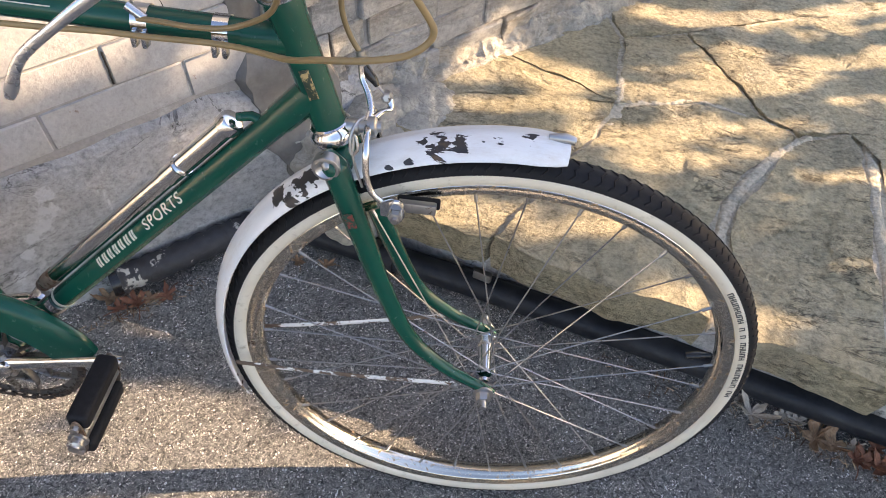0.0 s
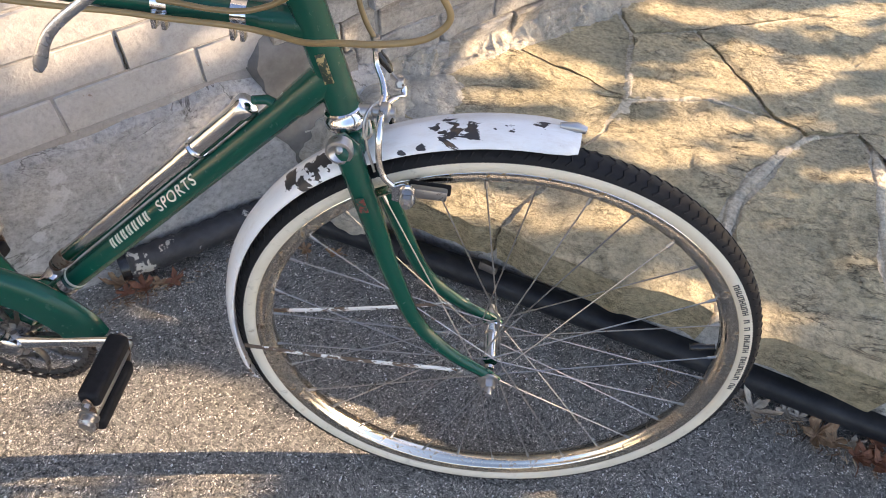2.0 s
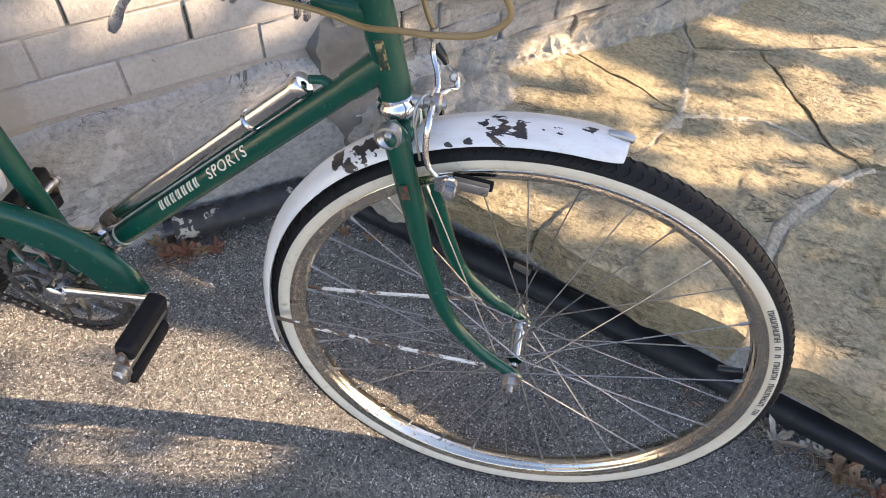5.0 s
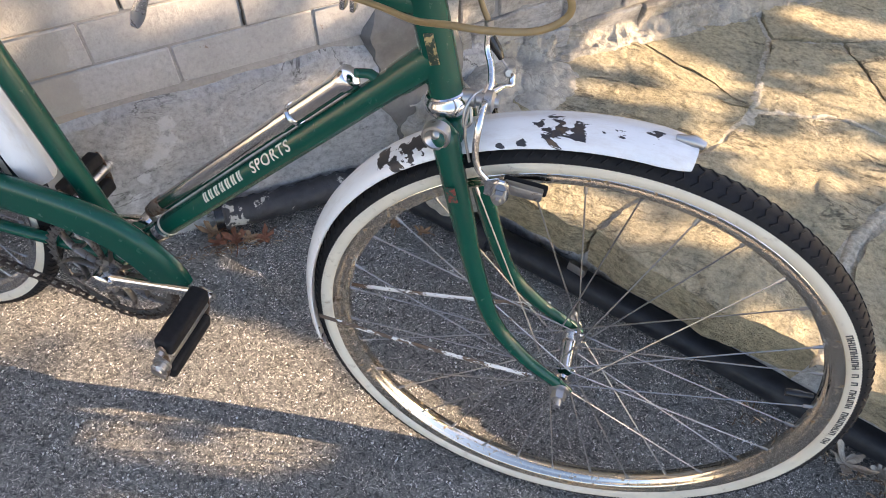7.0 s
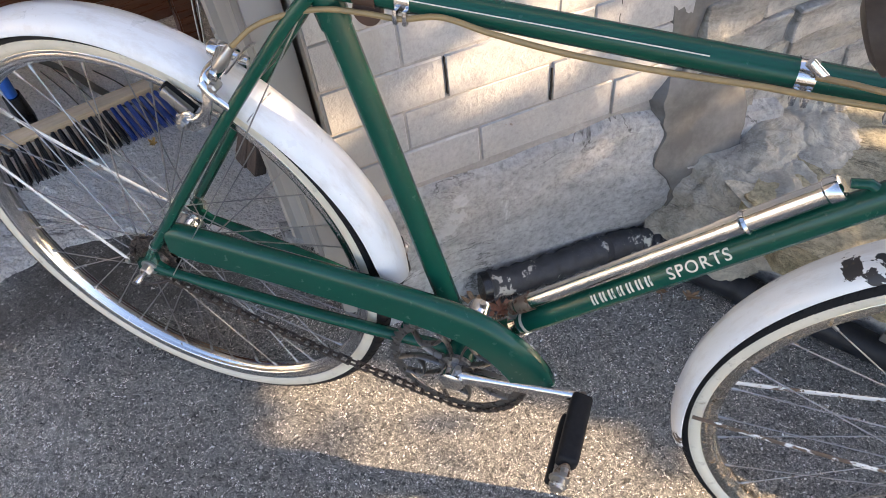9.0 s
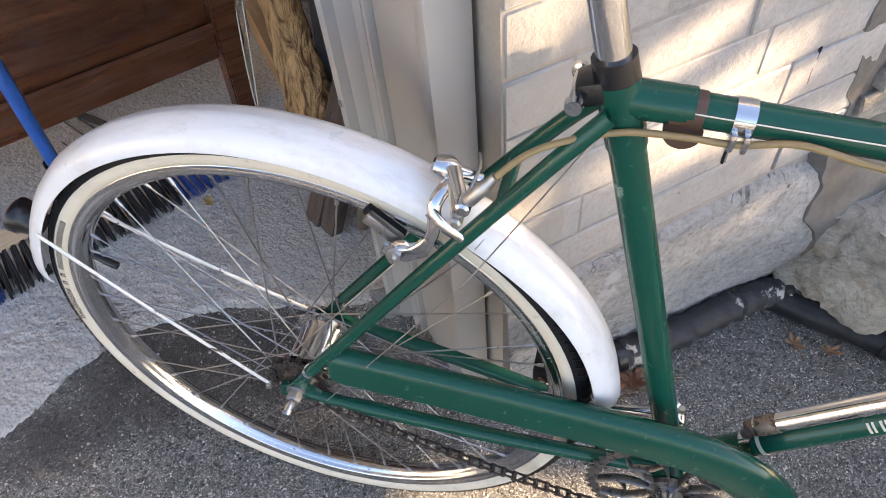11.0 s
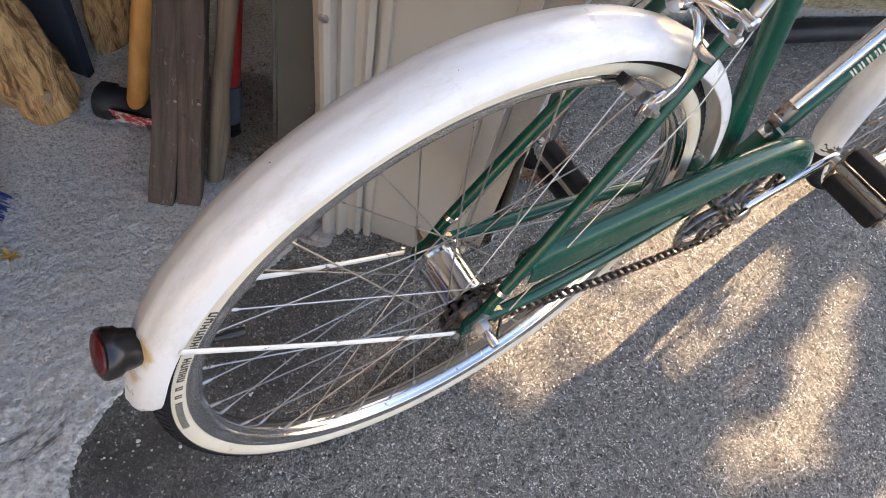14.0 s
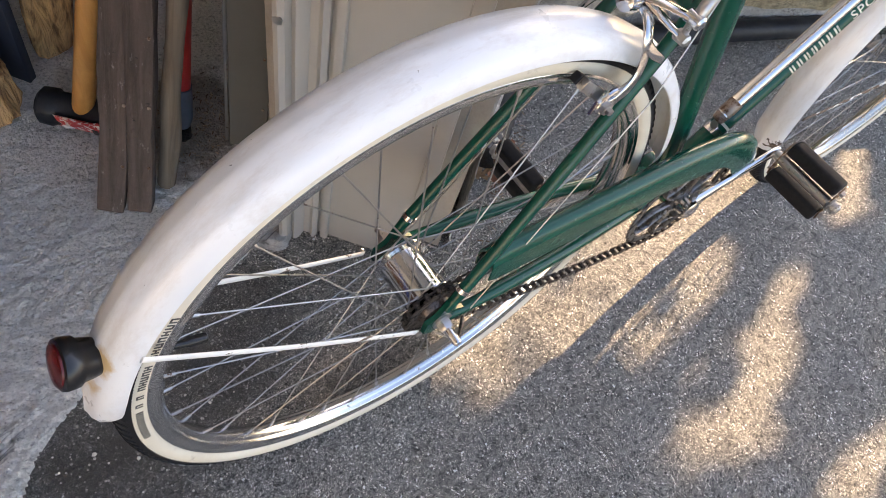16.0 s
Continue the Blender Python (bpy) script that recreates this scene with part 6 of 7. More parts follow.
# ---- things in the garage ----
def leaning(base, top, side):
    """A pose at base whose z points to top and whose x lies along side."""
    z = (Vector(top) - Vector(base)).normalized()
    x = (Vector(side) - z * Vector(side).dot(z)).normalized()
    return Matrix.Translation(base) @ Matrix((x, z.cross(x), z)).transposed().to_4x4()


def plank(at, size, mat, label, notch=0):
    ob = thing("plank", at, label, "plank", "planks leaning in the garage")
    b = block(size, pose(0, 0, size[2] / 2), 0.003)
    bmesh.ops.subdivide_edges(b, edges=[e for e in b.edges if abs(e.verts[0].co.z - e.verts[1].co.z) > 0.3], cuts=24)
    for v in b.verts:
        v.co += Vector(noise.noise_vector(v.co * 14 + Vector(at.translation) * 7)) * 0.004
    part("board", b, mat, ob)
    for i in range(notch):
        part("nail", lathe([(0, 0.0026), (0.0012, 0.0026)], pose(size[0] * 0.40, -size[1] / 2 - 0.003, 0.10 + i * 0.11) @ pose(0, 0, 0, 90, 0, 0), 8), RUSTY, ob)
    return ob


plank(leaning((-0.770, 1.4865, 0.012), (-0.642, 1.587, 0.583), (1, -0.5, 0)), (0.039, 0.024, 1.35), DARK_PLANK, "long weathered dark brown plank leaning upright", 2)
plank(leaning((-0.7294, 1.4737, 0.012), (-0.627, 1.568, 0.591), (1, -0.5, 0)), (0.036, 0.030, 1.3), DARK_PLANK, "long weathered dark brown plank with rusty nails", 6)
plank(leaning((-0.523, 1.560, 0.008), (-0.504, 1.569, 0.6), (1, -0.5, 0)), (0.062, 0.040, 1.5), GREY_POST, "weathered grey post with knots standing by the jamb", 3)
post = [o for o in bpy.data.objects if o.name.startswith("plank") and o.parent is None][-1]
part("edge_strip", block((0.005, 0.006, 1.4), pose(-0.034, -0.018, 0.71), 0.001), STEEL, post, "pale metal strip")
pole = thing("wooden_pole", leaning((-0.680, 1.508, 0.008), (-0.5855, 1.538, 0.6), (1, 0, 0)), "rough grey-brown wooden pole leaning upright", "pole")
part("shaft", tube([(0.003 * math.sin(i * 2.1), 0.003 * math.cos(i * 1.3), i * 0.1) for i in range(14)], [0.0145 + 0.002 * math.sin(i * 1.7) for i in range(14)], 14), m_wood("weathered_pole", (0.10, 0.075, 0.055), (0.21, 0.17, 0.13), 0.8, 2, 7), pole)
red = thing("red_handled_tool", leaning((-0.6265, 1.600, 0.006), (-0.577, 1.577, 0.6), (1, 0, 0)), "tool with a red handle and blue-grey ferrule", "garden tool")
part("handle", tube([(0, 0, 0.12), (0, 0, 1.2)], 0.0125, 14), RED, red, "red painted handle")
part("ferrule", tube([(0, 0, 0.03), (0, 0, 0.05), (0, 0, 0.125)], [0.013, 0.017, 0.015], 14), m_plain("blue_grey_ferrule", (0.07, 0.09, 0.13), 0.4), red)
part("tip", tube([(0, 0, 0.002), (0, 0, 0.04)], [0.016, 0.013], 12), BLACK_PLASTIC, red)

hammer = thing("hammer", pose(-0.7613, 1.664, 0.007, 0, 0, -34), "sledge hammer with varnished wood handle and black head, red label", "hammer")
part("head", lathe([(-0.060, 0.024), (-0.054, 0.031), (-0.034, 0.032), (-0.028, 0.028), (0.028, 0.028), (0.034, 0.032), (0.054, 0.031), (0.060, 0.024)], pose(-0.012, 0, 0.032, 0, 90, 0), 12), BLACK_PIPE, hammer, "black steel head")
b = block((0.070, 0.0012, 0.036), pose(0.000, -0.0300, 0.036, 14, 0, 0), 0.0)
bmesh.ops.subdivide_edges(b, edges=b.edges[:], cuts=5)
for v in b.verts:
    v.co += Vector(noise.noise_vector(v.co * 60)) * 0.005
lab = part("label", b, RED, hammer, "torn red and white paper label")
kk = Mat("torn_label", (0.45, 0.03, 0.03), 0.6)
kk.color(kk.mix(kk.ramp(kk.noise(70, 6, 0.7), [(0.52, 0.0), (0.55, 1.0)]), (0.45, 0.025, 0.025), (0.62, 0.58, 0.55)))
lab.data.materials[0] = kk.m
part("handle", tube(smooth_path([(0.0, 0, 0.05), (0.042, -0.019, 0.2), (0.127, -0.057, 0.5), (0.24, -0.107, 0.9)], 5), 0.0200, 16, flat=0.85), HANDLE_WOOD, hammer, "varnished wooden handle")

# driftwood
drift = thing("driftwood_log", pose(-0.900, 1.741, 0.004, 0, 0, 0), "twisted yellow driftwood log leaning back", "log")
b = bmesh.new()
path = smooth_path([(0.012, -0.012, 0.0), (-0.012, 0.0, 0.12), (-0.035, 0.01, 0.27), (-0.050, 0.015, 0.45), (-0.055, 0.02, 0.85)], 16)
tube(path, [0.046 + 0.006 * math.sin(i * 0.13) - (0.012 if i == 0 else 0) for i in range(len(path))], 64, bm=b, flat=0.75, up=(1, 0.2, 0))
for v in b.verts:
    q = Vector((v.co.x * 34, v.co.y * 34, v.co.z * 7))
    q += Vector(noise.noise_vector(v.co * 9)) * 1.4
    v.co += (Vector((v.co.x, v.co.y, 0)) - Vector((-0.03, 0.005, 0))).normalized() * (0.011 * (0.5 - abs(noise.noise(q)) * 1.6))
part("trunk", b, OAK, drift)
beam = thing("wooden_beam", pose(-1.068, 1.874, 0.006, 0, 0, -45), "yellowish wooden beam lying on the concrete floor", "beam")
part("board", block((0.50, 0.055, 0.070), pose(0.0, 0.02, 0.035), 0.004), m_wood("beam_wood", (0.28, 0.18, 0.10), (0.55, 0.39, 0.24), 0.65, 0, 6), beam)
stump = thing("wood_chunk", pose(-0.7625, 1.867, 0.006, 0, 0, 10), "rough yellow chunk of wood standing on the floor", "log")
b = block((0.075, 0.06, 0.6), pose(0.02, 0, 0.30, 0, 6, 0), 0.02)
bmesh.ops.subdivide_edges(b, edges=b.edges[:], cuts=7)
for v in b.verts:
    v.co += Vector(noise.noise_vector(Vector((v.co.x * 18, v.co.y * 18, v.co.z * 6)))) * 0.016
part("chunk", b, OAK, stump)

# upright dark navy slab filling the dark area behind the driftwood
board = thing("board", pose(-0.912, 1.882, 0.006, 0, 0, -45), "upright dark navy slab behind the driftwood", "board")
part("panel", block((0.26, 0.018, 1.0), pose(0, 0, 0.50), 0.003), m_paint("dark_navy", (0.018, 0.024, 0.040), (0.035, 0.045, 0.068), 0.5), board)

# dark varnished desk
desk = thing("desk", pose(-1.086, 1.746, 0.006, 0, 0, 59), "dark varnished wooden desk with panelled side", "desk")
for x, y in ((0, 0), (-0.95, 0), (0, 0.5), (-0.95, 0.5)):
    b = tube([(x, y, 0.0), (x, y, 0.16), (x, y, 0.19), (x, y, 0.72)], [0.030, 0.034, 0.040, 0.040], 4, up=(1, 1, 0))
    bmesh.ops.bevel(b, geom=[e for e in b.edges if abs(e.verts[0].co.z - e.verts[1].co.z) > 0.02], offset=0.004, segments=2, affect="EDGES")
    part("leg", b, DESK_WOOD, desk)
part("front_panel", block((0.89, 0.022, 0.45), pose(-0.475, 0.0, 0.43), 0.003), DESK_WOOD, desk)
part("bottom_rail", block((0.89, 0.045, 0.060), pose(-0.475, 0.0, 0.196), 0.006), DESK_WOOD, desk)
part("rail_moulding", sweep([(-0.92, -0.020, 0.236), (-0.03, -0.020, 0.236)], [(-0.012, 0.0), (-0.012, 0.010), (-0.004, 0.016), (0.004, 0.010), (0.012, 0.006), (0.012, 0.0)], (0, -1, 0.4)), DESK_WOOD, desk)
part("raised_panel", block((0.66, 0.016, 0.30), pose(-0.475, -0.014, 0.43), 0.007), DESK_WOOD, desk)
part("side_panel", block((0.022, 0.42, 0.42), pose(0.0, 0.25, 0.49), 0.003), DESK_WOOD, desk)
part("desktop", block((1.08, 0.62, 0.03), pose(-0.475, 0.25, 0.735), 0.008), DESK_WOOD, desk)

# push broom with a row of bristles
broom = thing("push_broom", pose(-1.167, 1.2983, 0.006, 0, 0, 63), "push broom with pale wooden head, blue and black bristles", "broom")
part("broom_head", block((0.60, 0.028, 0.024), pose(0.0, 0.0, 0.094, 18, 0, 0), 0.004), BROOM_WOOD, broom, "pale wooden head worn and stained")
for i in range(36):
    for j in range(3):
        b = bmesh.new()
        x = 0.290 - i * 0.0166
        rnd = random.Random(i * 7 + j)
        for q in range(12):
            sx, sy = rnd.uniform(-0.0035, 0.0035), rnd.uniform(-0.004, 0.004)
            fx, fy = rnd.uniform(-0.0045, 0.0045), rnd.uniform(-0.008, 0.008)
            p = Vector((x + sx, -0.012 + j * 0.012 + sy, 0.086 - j * 0.003))
            e = Vector((x + sx + fx + x * 0.10, -0.040 + j * 0.020 + fy, 0.003))
            tube([p, p.lerp(e, 0.6) + Vector((0, -0.003, 0.0)), e], [0.0014, 0.0015, 0.0010], 4, bm=b)
        part("bristle_tuft", b, BLUE if abs(x) > 0.165 else BLACK_BRISTLE, broom)
part("socket", tube([(0.012, 0.022, 0.092), (0.013, 0.052, 0.105), (0.010, 0.046, 0.165)], [0.020, 0.021, 0.018], 14), BLACK_PLASTIC, broom, "black plastic socket")
part("broom_handle", tube([(0.011, 0.048, 0.145), (-0.003, -0.026, 0.55), (-0.020, -0.12, 1.05)], 0.0125, 14), m_plain("blue_plastic", (0.02, 0.11, 0.42), 0.35), broom, "blue broom handle")
strap = thing("black_strap", pose(-1.2453, 1.5617, 0.008), "flat black strap lying on the concrete floor", "strap")
part("band", sweep(smooth_path([(-0.34, 0.03, 0.001), (-0.14, 0.024, 0.001), (-0.02, -0.002, 0.001), (0.106, -0.022, 0.001)], 5), [(-0.0095, 0), (-0.0095, 0.002), (0.0095, 0.002), (0.0095, 0)], (0, 0, 1)), BLACK_PLASTIC, strap)
for x0, y0, x1, y1 in ((-1.44, 1.555, -1.206, 1.473), (-1.42, 1.577, -1.184, 1.502), (-1.40, 1.498, -1.222, 1.432), (-1.32, 1.613, -1.167, 1.585)):
    wire = thing("black_wire", pose(x1, y1, 0.008), "thin black wire lying on the concrete floor", "wire", "wires on the garage floor")
    part("strand", tube(smooth_path([(x0 - x1, y0 - y1, 0.002), ((x0 - x1) * 0.5, (y0 - y1) * 0.5 + 0.004, 0.002), (0, 0, 0.002)], 6), 0.0016, 6), BLACK_PLASTIC, wire)
rods = thing("wire_rod", pose(-0.997, 1.671, 0.007, 0, 0, 0), "thin bent grey wire rods standing by the desk", "wire")
part("rod", tube(smooth_path([(0.0, 0.0, 0.002), (-0.02, 0.05, 0.15), (-0.05, 0.12, 0.40), (-0.06, 0.16, 0.75)], 6), 0.0021, 8), STEEL, rods)
part("rod", tube(smooth_path([(0.004, 0.002, 0.002), (-0.035, 0.05, 0.15), (-0.07, 0.12, 0.40), (-0.09, 0.16, 0.75)], 6), 0.0021, 8), STEEL, rods)


# ---- dry leaves and litter ----
def leaf(at, size, mat, label, seed):
    """A dry lobed leaf, curled and folded along its rib."""
    rnd = random.Random(seed)
    ob = thing("dry_leaf", at, label, "leaf", "dry leaves on the ground")
    b = bmesh.new()
    n, rings = 50, 5
    curl, fold, wave = rnd.uniform(0.25, 0.7), rnd.uniform(0.1, 0.5), rnd.uniform(0, 6.28)
    lobes = [1.0 + 0.25 * rnd.uniform(-1, 1) for i in range(5)]
    top = [[], []]
    for k in range(n):
        a = 2 * math.pi * k / n
        lobe = abs(math.cos(2.5 * a)) ** 1.4
        r = size * (0.42 + 0.75 * lobe * lobes[int(a / (2 * math.pi) * 5 + 0.5) % 5]) * (1 + 0.12 * math.sin(a * 17))
        for side in (0, 1):
            col = []
            for m in range(1, rings + 1):
                x, y = r * m / rings * math.cos(a) * 1.15, r * m / rings * math.sin(a) * 0.85
                z = curl * (x * x) / size + fold * abs(y) + 0.10 * size * math.sin(x / size * 4 + wave) * m / rings + 0.05 * size * math.sin(a * 9 + m)
                col.append(b.verts.new((x, y, max(0.0008, z) + 0.002 - side * 0.0007)))
            top[side].append(col)
    hub = [b.verts.new((0, 0, 0.0025)), b.verts.new((0, 0, 0.0018))]
    for k in range(n):
        for side in (0, 1):
            p, q = top[side][k - 1], top[side][k]
            b.faces.new((hub[side], p[0], q[0]) if side == 0 else (hub[side], q[0], p[0]))
            for m in range(rings - 1):
                ring = (p[m], p[m + 1], q[m + 1], q[m])
                b.faces.new(ring if side == 0 else ring[::-1])
        b.faces.new((top[0][k - 1][-1], top[1][k - 1][-1], top[1][k][-1], top[0][k][-1]))
    part("blade", b, mat, ob)
    part("leaf_stalk", tube(smooth_path([(-size * 0.3, 0, 0.003), (-size * 1.2, size * 0.1, 0.004), (-size * 1.9, size * 0.35, 0.003)], 4), 0.0009, 5), mat, ob)
    return ob


LEAVES = [(-0.155, 1.352, 0.02, 0), (-0.13, 1.338, 0.016, 3), (-0.105, 1.356, 0.022, 3), (-0.085, 1.372, 0.015, 0), (-0.06, 1.385, 0.018, 3), (1.045, 1.383, 0.026, 1), (1.027, 1.409, 0.014, 1), (1.105, 1.391, 0.018, 1), (1.126, 1.388, 0.014, 1), (1.155, 1.357, 0.034, 0), (1.188, 1.353, 0.02, 0), (1.221, 1.355, 0.015, 1), (1.223, 1.332, 0.022, 3), (1.248, 1.334, 0.024, 3), (1.265, 1.365, 0.018, 3), (1.266, 1.322, 0.022, 3), (1.42, 1.27, 0.026, 3), (1.5, 1.27, 0.03, 0), (0.15, 1.53, 0.016, 0), (0.21, 1.535, 0.014, 0), (0.4, 1.51, 0.014, 1), (-0.998, 1.455, 0.011, 2)]
RUST_LEAF = m_wood("rusty_dry_leaf", (0.13, 0.045, 0.025), (0.30, 0.13, 0.07), 0.7, 0, 20)
YELLOW_LEAF = m_wood("yellow_leaf", (0.35, 0.20, 0.05), (0.58, 0.38, 0.12), 0.7, 0, 20)
for i, (x, y, sz, kind) in enumerate(LEAVES):
    leaf(pose(x, y, 0.008 if kind == 2 else 0.002, 0, 0, i * 67), sz, (DRY_LEAF, PALE_LEAF, YELLOW_LEAF, RUST_LEAF)[kind], ("brown curled dry leaf on the asphalt", "pale grey curled dry leaf by the pipe", "small yellow dry leaf on concrete", "rust-brown crumpled dry leaf on the asphalt")[kind], i)

# needles, twigs and crumbs swept together along the pipe and in the garage corner
rnd = random.Random(21)
verts, faces = [], []
for i in range(1000):
    where = rnd.random()
    if where < 0.5:
        x = 0.75 + 0.9 * rnd.random() ** 0.6
        y, z = 1.388 - 0.205 * (x - 1.265) - 0.035 - 0.03 * abs(rnd.gauss(0, 1)), 0.0025
    elif where < 0.6:
        x, y, z = rnd.gauss(-0.10, 0.045), 0.0, 0.0025
        y = 1.385 + 1.0 * (x + 0.10) - 0.045 + rnd.gauss(0, 0.010)
    else:
        x, y, z = rnd.gauss(-0.60, 0.045), rnd.gauss(1.635, 0.05), 0.011
    a, ln, w = rnd.uniform(0, 3.14), rnd.uniform(0.001, 0.011) * (0.4 if where > 0.6 else 1), rnd.uniform(0.0004, 0.0012)
    d, e = Vector((math.cos(a), math.sin(a), rnd.uniform(-0.15, 0.15))) * ln, Vector((-math.sin(a), math.cos(a), 0)) * w
    c, n0 = Vector((x, y, z)), len(verts)
    verts += [tuple(c - d - e), tuple(c + d - e), tuple(c + d + e), tuple(c - d + e), tuple(c - d * 0.8 + Vector((0, 0, w * 1.6))), tuple(c + d * 0.8 + Vector((0, 0, w * 1.6)))]
    faces += [(n0, n0 + 1, n0 + 5, n0 + 4), (n0 + 2, n0 + 3, n0 + 4, n0 + 5), (n0 + 1, n0 + 2, n0 + 5), (n0 + 3, n0, n0 + 4)]
me = bpy.data.meshes.new("dry_litter")
me.from_pydata(verts, [], faces)
k = Mat("dry_litter", (0.2, 0.13, 0.08), 0.85)
geo = k.t.nodes.new("ShaderNodeNewGeometry")
k.color(k.ramp(geo.outputs["Random Per Island"], [(0.0, (0.06, 0.035, 0.02)), (0.5, (0.22, 0.12, 0.06)), (1.0, (0.50, 0.40, 0.28))]))
me.materials.append(k.m)
tagged(new("dry_litter", me), "dry needles, twigs and leaf crumbs", "litter", kind="stuff")

# loose stones of the asphalt, standing a little proud
rnd = random.Random(5)
verts, faces = [], []
for i in range(17000):
    x, y = rnd.uniform(-0.95, 1.5), rnd.uniform(0.45, 1.5)
    if y > front_y(max(x, 0.3)) - 0.01 and x > 0.25 or y > wall_y(x) - 0.03 and x > -0.4:
        continue
    r = rnd.uniform(0.0011, 0.0029) * (1.5 if rnd.random() < 0.06 else 1)
    a0 = rnd.random() * 6.28
    n0 = len(verts)
    for k in range(5):
        a = a0 + k * 1.2566
        q = r * rnd.uniform(0.7, 1.15)
        verts.append((x + q * math.cos(a), y + q * math.sin(a), -0.0005))
    for k in range(5):
        a = a0 + k * 1.2566 + 0.3
        q = r * rnd.uniform(0.4, 0.75)
        verts.append((x + q * math.cos(a), y + q * math.sin(a), r * rnd.uniform(0.25, 0.5)))
    faces.append(tuple(range(n0 + 5, n0 + 10)))
    for k in range(5):
        faces.append((n0 + k, n0 + (k + 1) % 5, n0 + 5 + (k + 1) % 5, n0 + 5 + k))
me = bpy.data.meshes.new("aggregate")
me.from_pydata(verts, [], faces)
k = Mat("aggregate_stone", (0.2, 0.2, 0.2), 0.85)
geo = k.t.nodes.new("ShaderNodeNewGeometry")
k.color(k.ramp(geo.outputs["Random Per Island"], [(0.0, (0.06, 0.06, 0.06)), (0.4, (0.18, 0.175, 0.162)), (0.8, (0.40, 0.385, 0.355)), (1.0, (0.68, 0.66, 0.62))]))
me.materials.append(k.m)
tagged(new("aggregate", me), "loose pale stones in the asphalt surface", "gravel", kind="stuff")


# ---- the tree across the drive, which breaks the low sun into patches ----
AZ, EL = radians(SUN_AZ), radians(SUN_EL)
ACROSS = Vector((-math.sin(AZ), math.cos(AZ), 0))
UPSUN = Vector((-math.cos(AZ) * math.sin(EL), -math.sin(AZ) * math.sin(EL), math.cos(EL)))
# openings in the crown: the place that the light reaches, and the opening's half width and half height
DRIVE_BY_WALL = [(-0.02, 1.35, 0.03, 0.035), (0.36, 1.22, 0.054, 0.04), (0.46, 1.22, 0.047, 0.035), (0.408, 1.21, 0.06, 0.05), (0.374, 1.18, 0.05, 0.035), (0.315, 1.17, 0.042, 0.03), (0.286, 1.15, 0.05, 0.03), (0.15, 1.14, 0.057, 0.055), (0.054, 1.13, 0.06, 0.05), (-0.111, 1.12, 0.05, 0.05), (0.01, 1.11, 0.092, 0.06), (0.185, 1.1, 0.055, 0.045), (-0.169, 1.09, 0.05, 0.05), (-0.13, 1.07, 0.087, 0.06), (0.047, 1.07, 0.055, 0.045), (-0.057, 1.07, 0.05, 0.05), (-0.28, 1.05, 0.087, 0.05), (-0.087, 1.04, 0.055, 0.045), (0.15, 1.01, 0.034, 0.04), (-0.21, 1.01, 0.062, 0.04), (0.11, 1.01, 0.032, 0.032), (0.087, 1, 0.03, 0.03)]
DRIVE_MIDDLE = [(0.124, 0.994, 0.045, 0.022), (0.08, 0.985, 0.036, 0.018), (-0.072, 0.936, 0.030, 0.020), (0.051, 0.986, 0.018, 0.030), (0.10, 1.012, 0.016, 0.024), (0.306, 0.931, 0.016, 0.030), (0.183, 0.850, 0.034, 0.032), (0.150, 0.820, 0.032, 0.034), (0.105, 0.785, 0.032, 0.034), (0.055, 0.757, 0.026, 0.028), (-0.074, 0.759, 0.020, 0.030), (-0.12, 0.750, 0.018, 0.022), (0.164, 0.597, 0.030, 0.030), (0.60, 1.03, 0.030, 0.034), (0.663, 1.085, 0.030, 0.032), (0.754, 1.169, 0.034, 0.018)]
LANDING_FRONT = [(0.508, 1.856, 0.022, 0.05), (0.6, 1.865, 0.018, 0.035), (0.398, 1.948, 0.04, 0.035), (0.545, 1.529, 0.035, 0.05), (0.644, 1.542, 0.032, 0.045), (0.439, 1.501, 0.02, 0.03), (0.7, 1.56, 0.018, 0.03), (0.836, 1.392, 0.018, 0.016), (0.877, 1.385, 0.016, 0.014), (0.754, 1.816, 0.03, 0.05), (0.697, 1.827, 0.03, 0.04), (0.837, 1.878, 0.04, 0.05), (0.9, 1.9, 0.03, 0.04), (1.206, 1.822, 0.016, 0.05), (0.83, 1.767, 0.025, 0.045), (0.95, 1.83, 0.02, 0.05), (1.05, 1.93, 0.02, 0.05)]
LANDING_BACK = [(0.464, 2.014, 0.045, 0.045), (0.619, 1.974, 0.04, 0.04), (0.52, 1.99, 0.05, 0.04), (0.841, 2.001, 0.05, 0.04), (0.9, 2.06, 0.05, 0.045), (0.939, 2.144, 0.04, 0.04), (1.035, 2.083, 0.04, 0.04), (0.997, 2.212, 0.03, 0.04), (1.12, 2.16, 0.035, 0.05), (1.256, 2.247, 0.04, 0.05), (1.349, 2.302, 0.035, 0.05), (1.45, 2.36, 0.035, 0.05), (0.826, 2.34, 0.035, 0.05), (1.028, 2.382, 0.035, 0.06), (0.93, 2.33, 0.025, 0.05), (1.15, 2.43, 0.03, 0.06), (1.26, 2.491, 0.03, 0.06), (1.411, 2.573, 0.035, 0.06), (1.5, 2.5, 0.02, 0.06), (1.229, 2.394, 0.02, 0.05), (0.292, 1.981, 0.03, 0.03), (0.256, 2.06, 0.02, 0.03), (1.3, 2.12, 0.02, 0.06)]
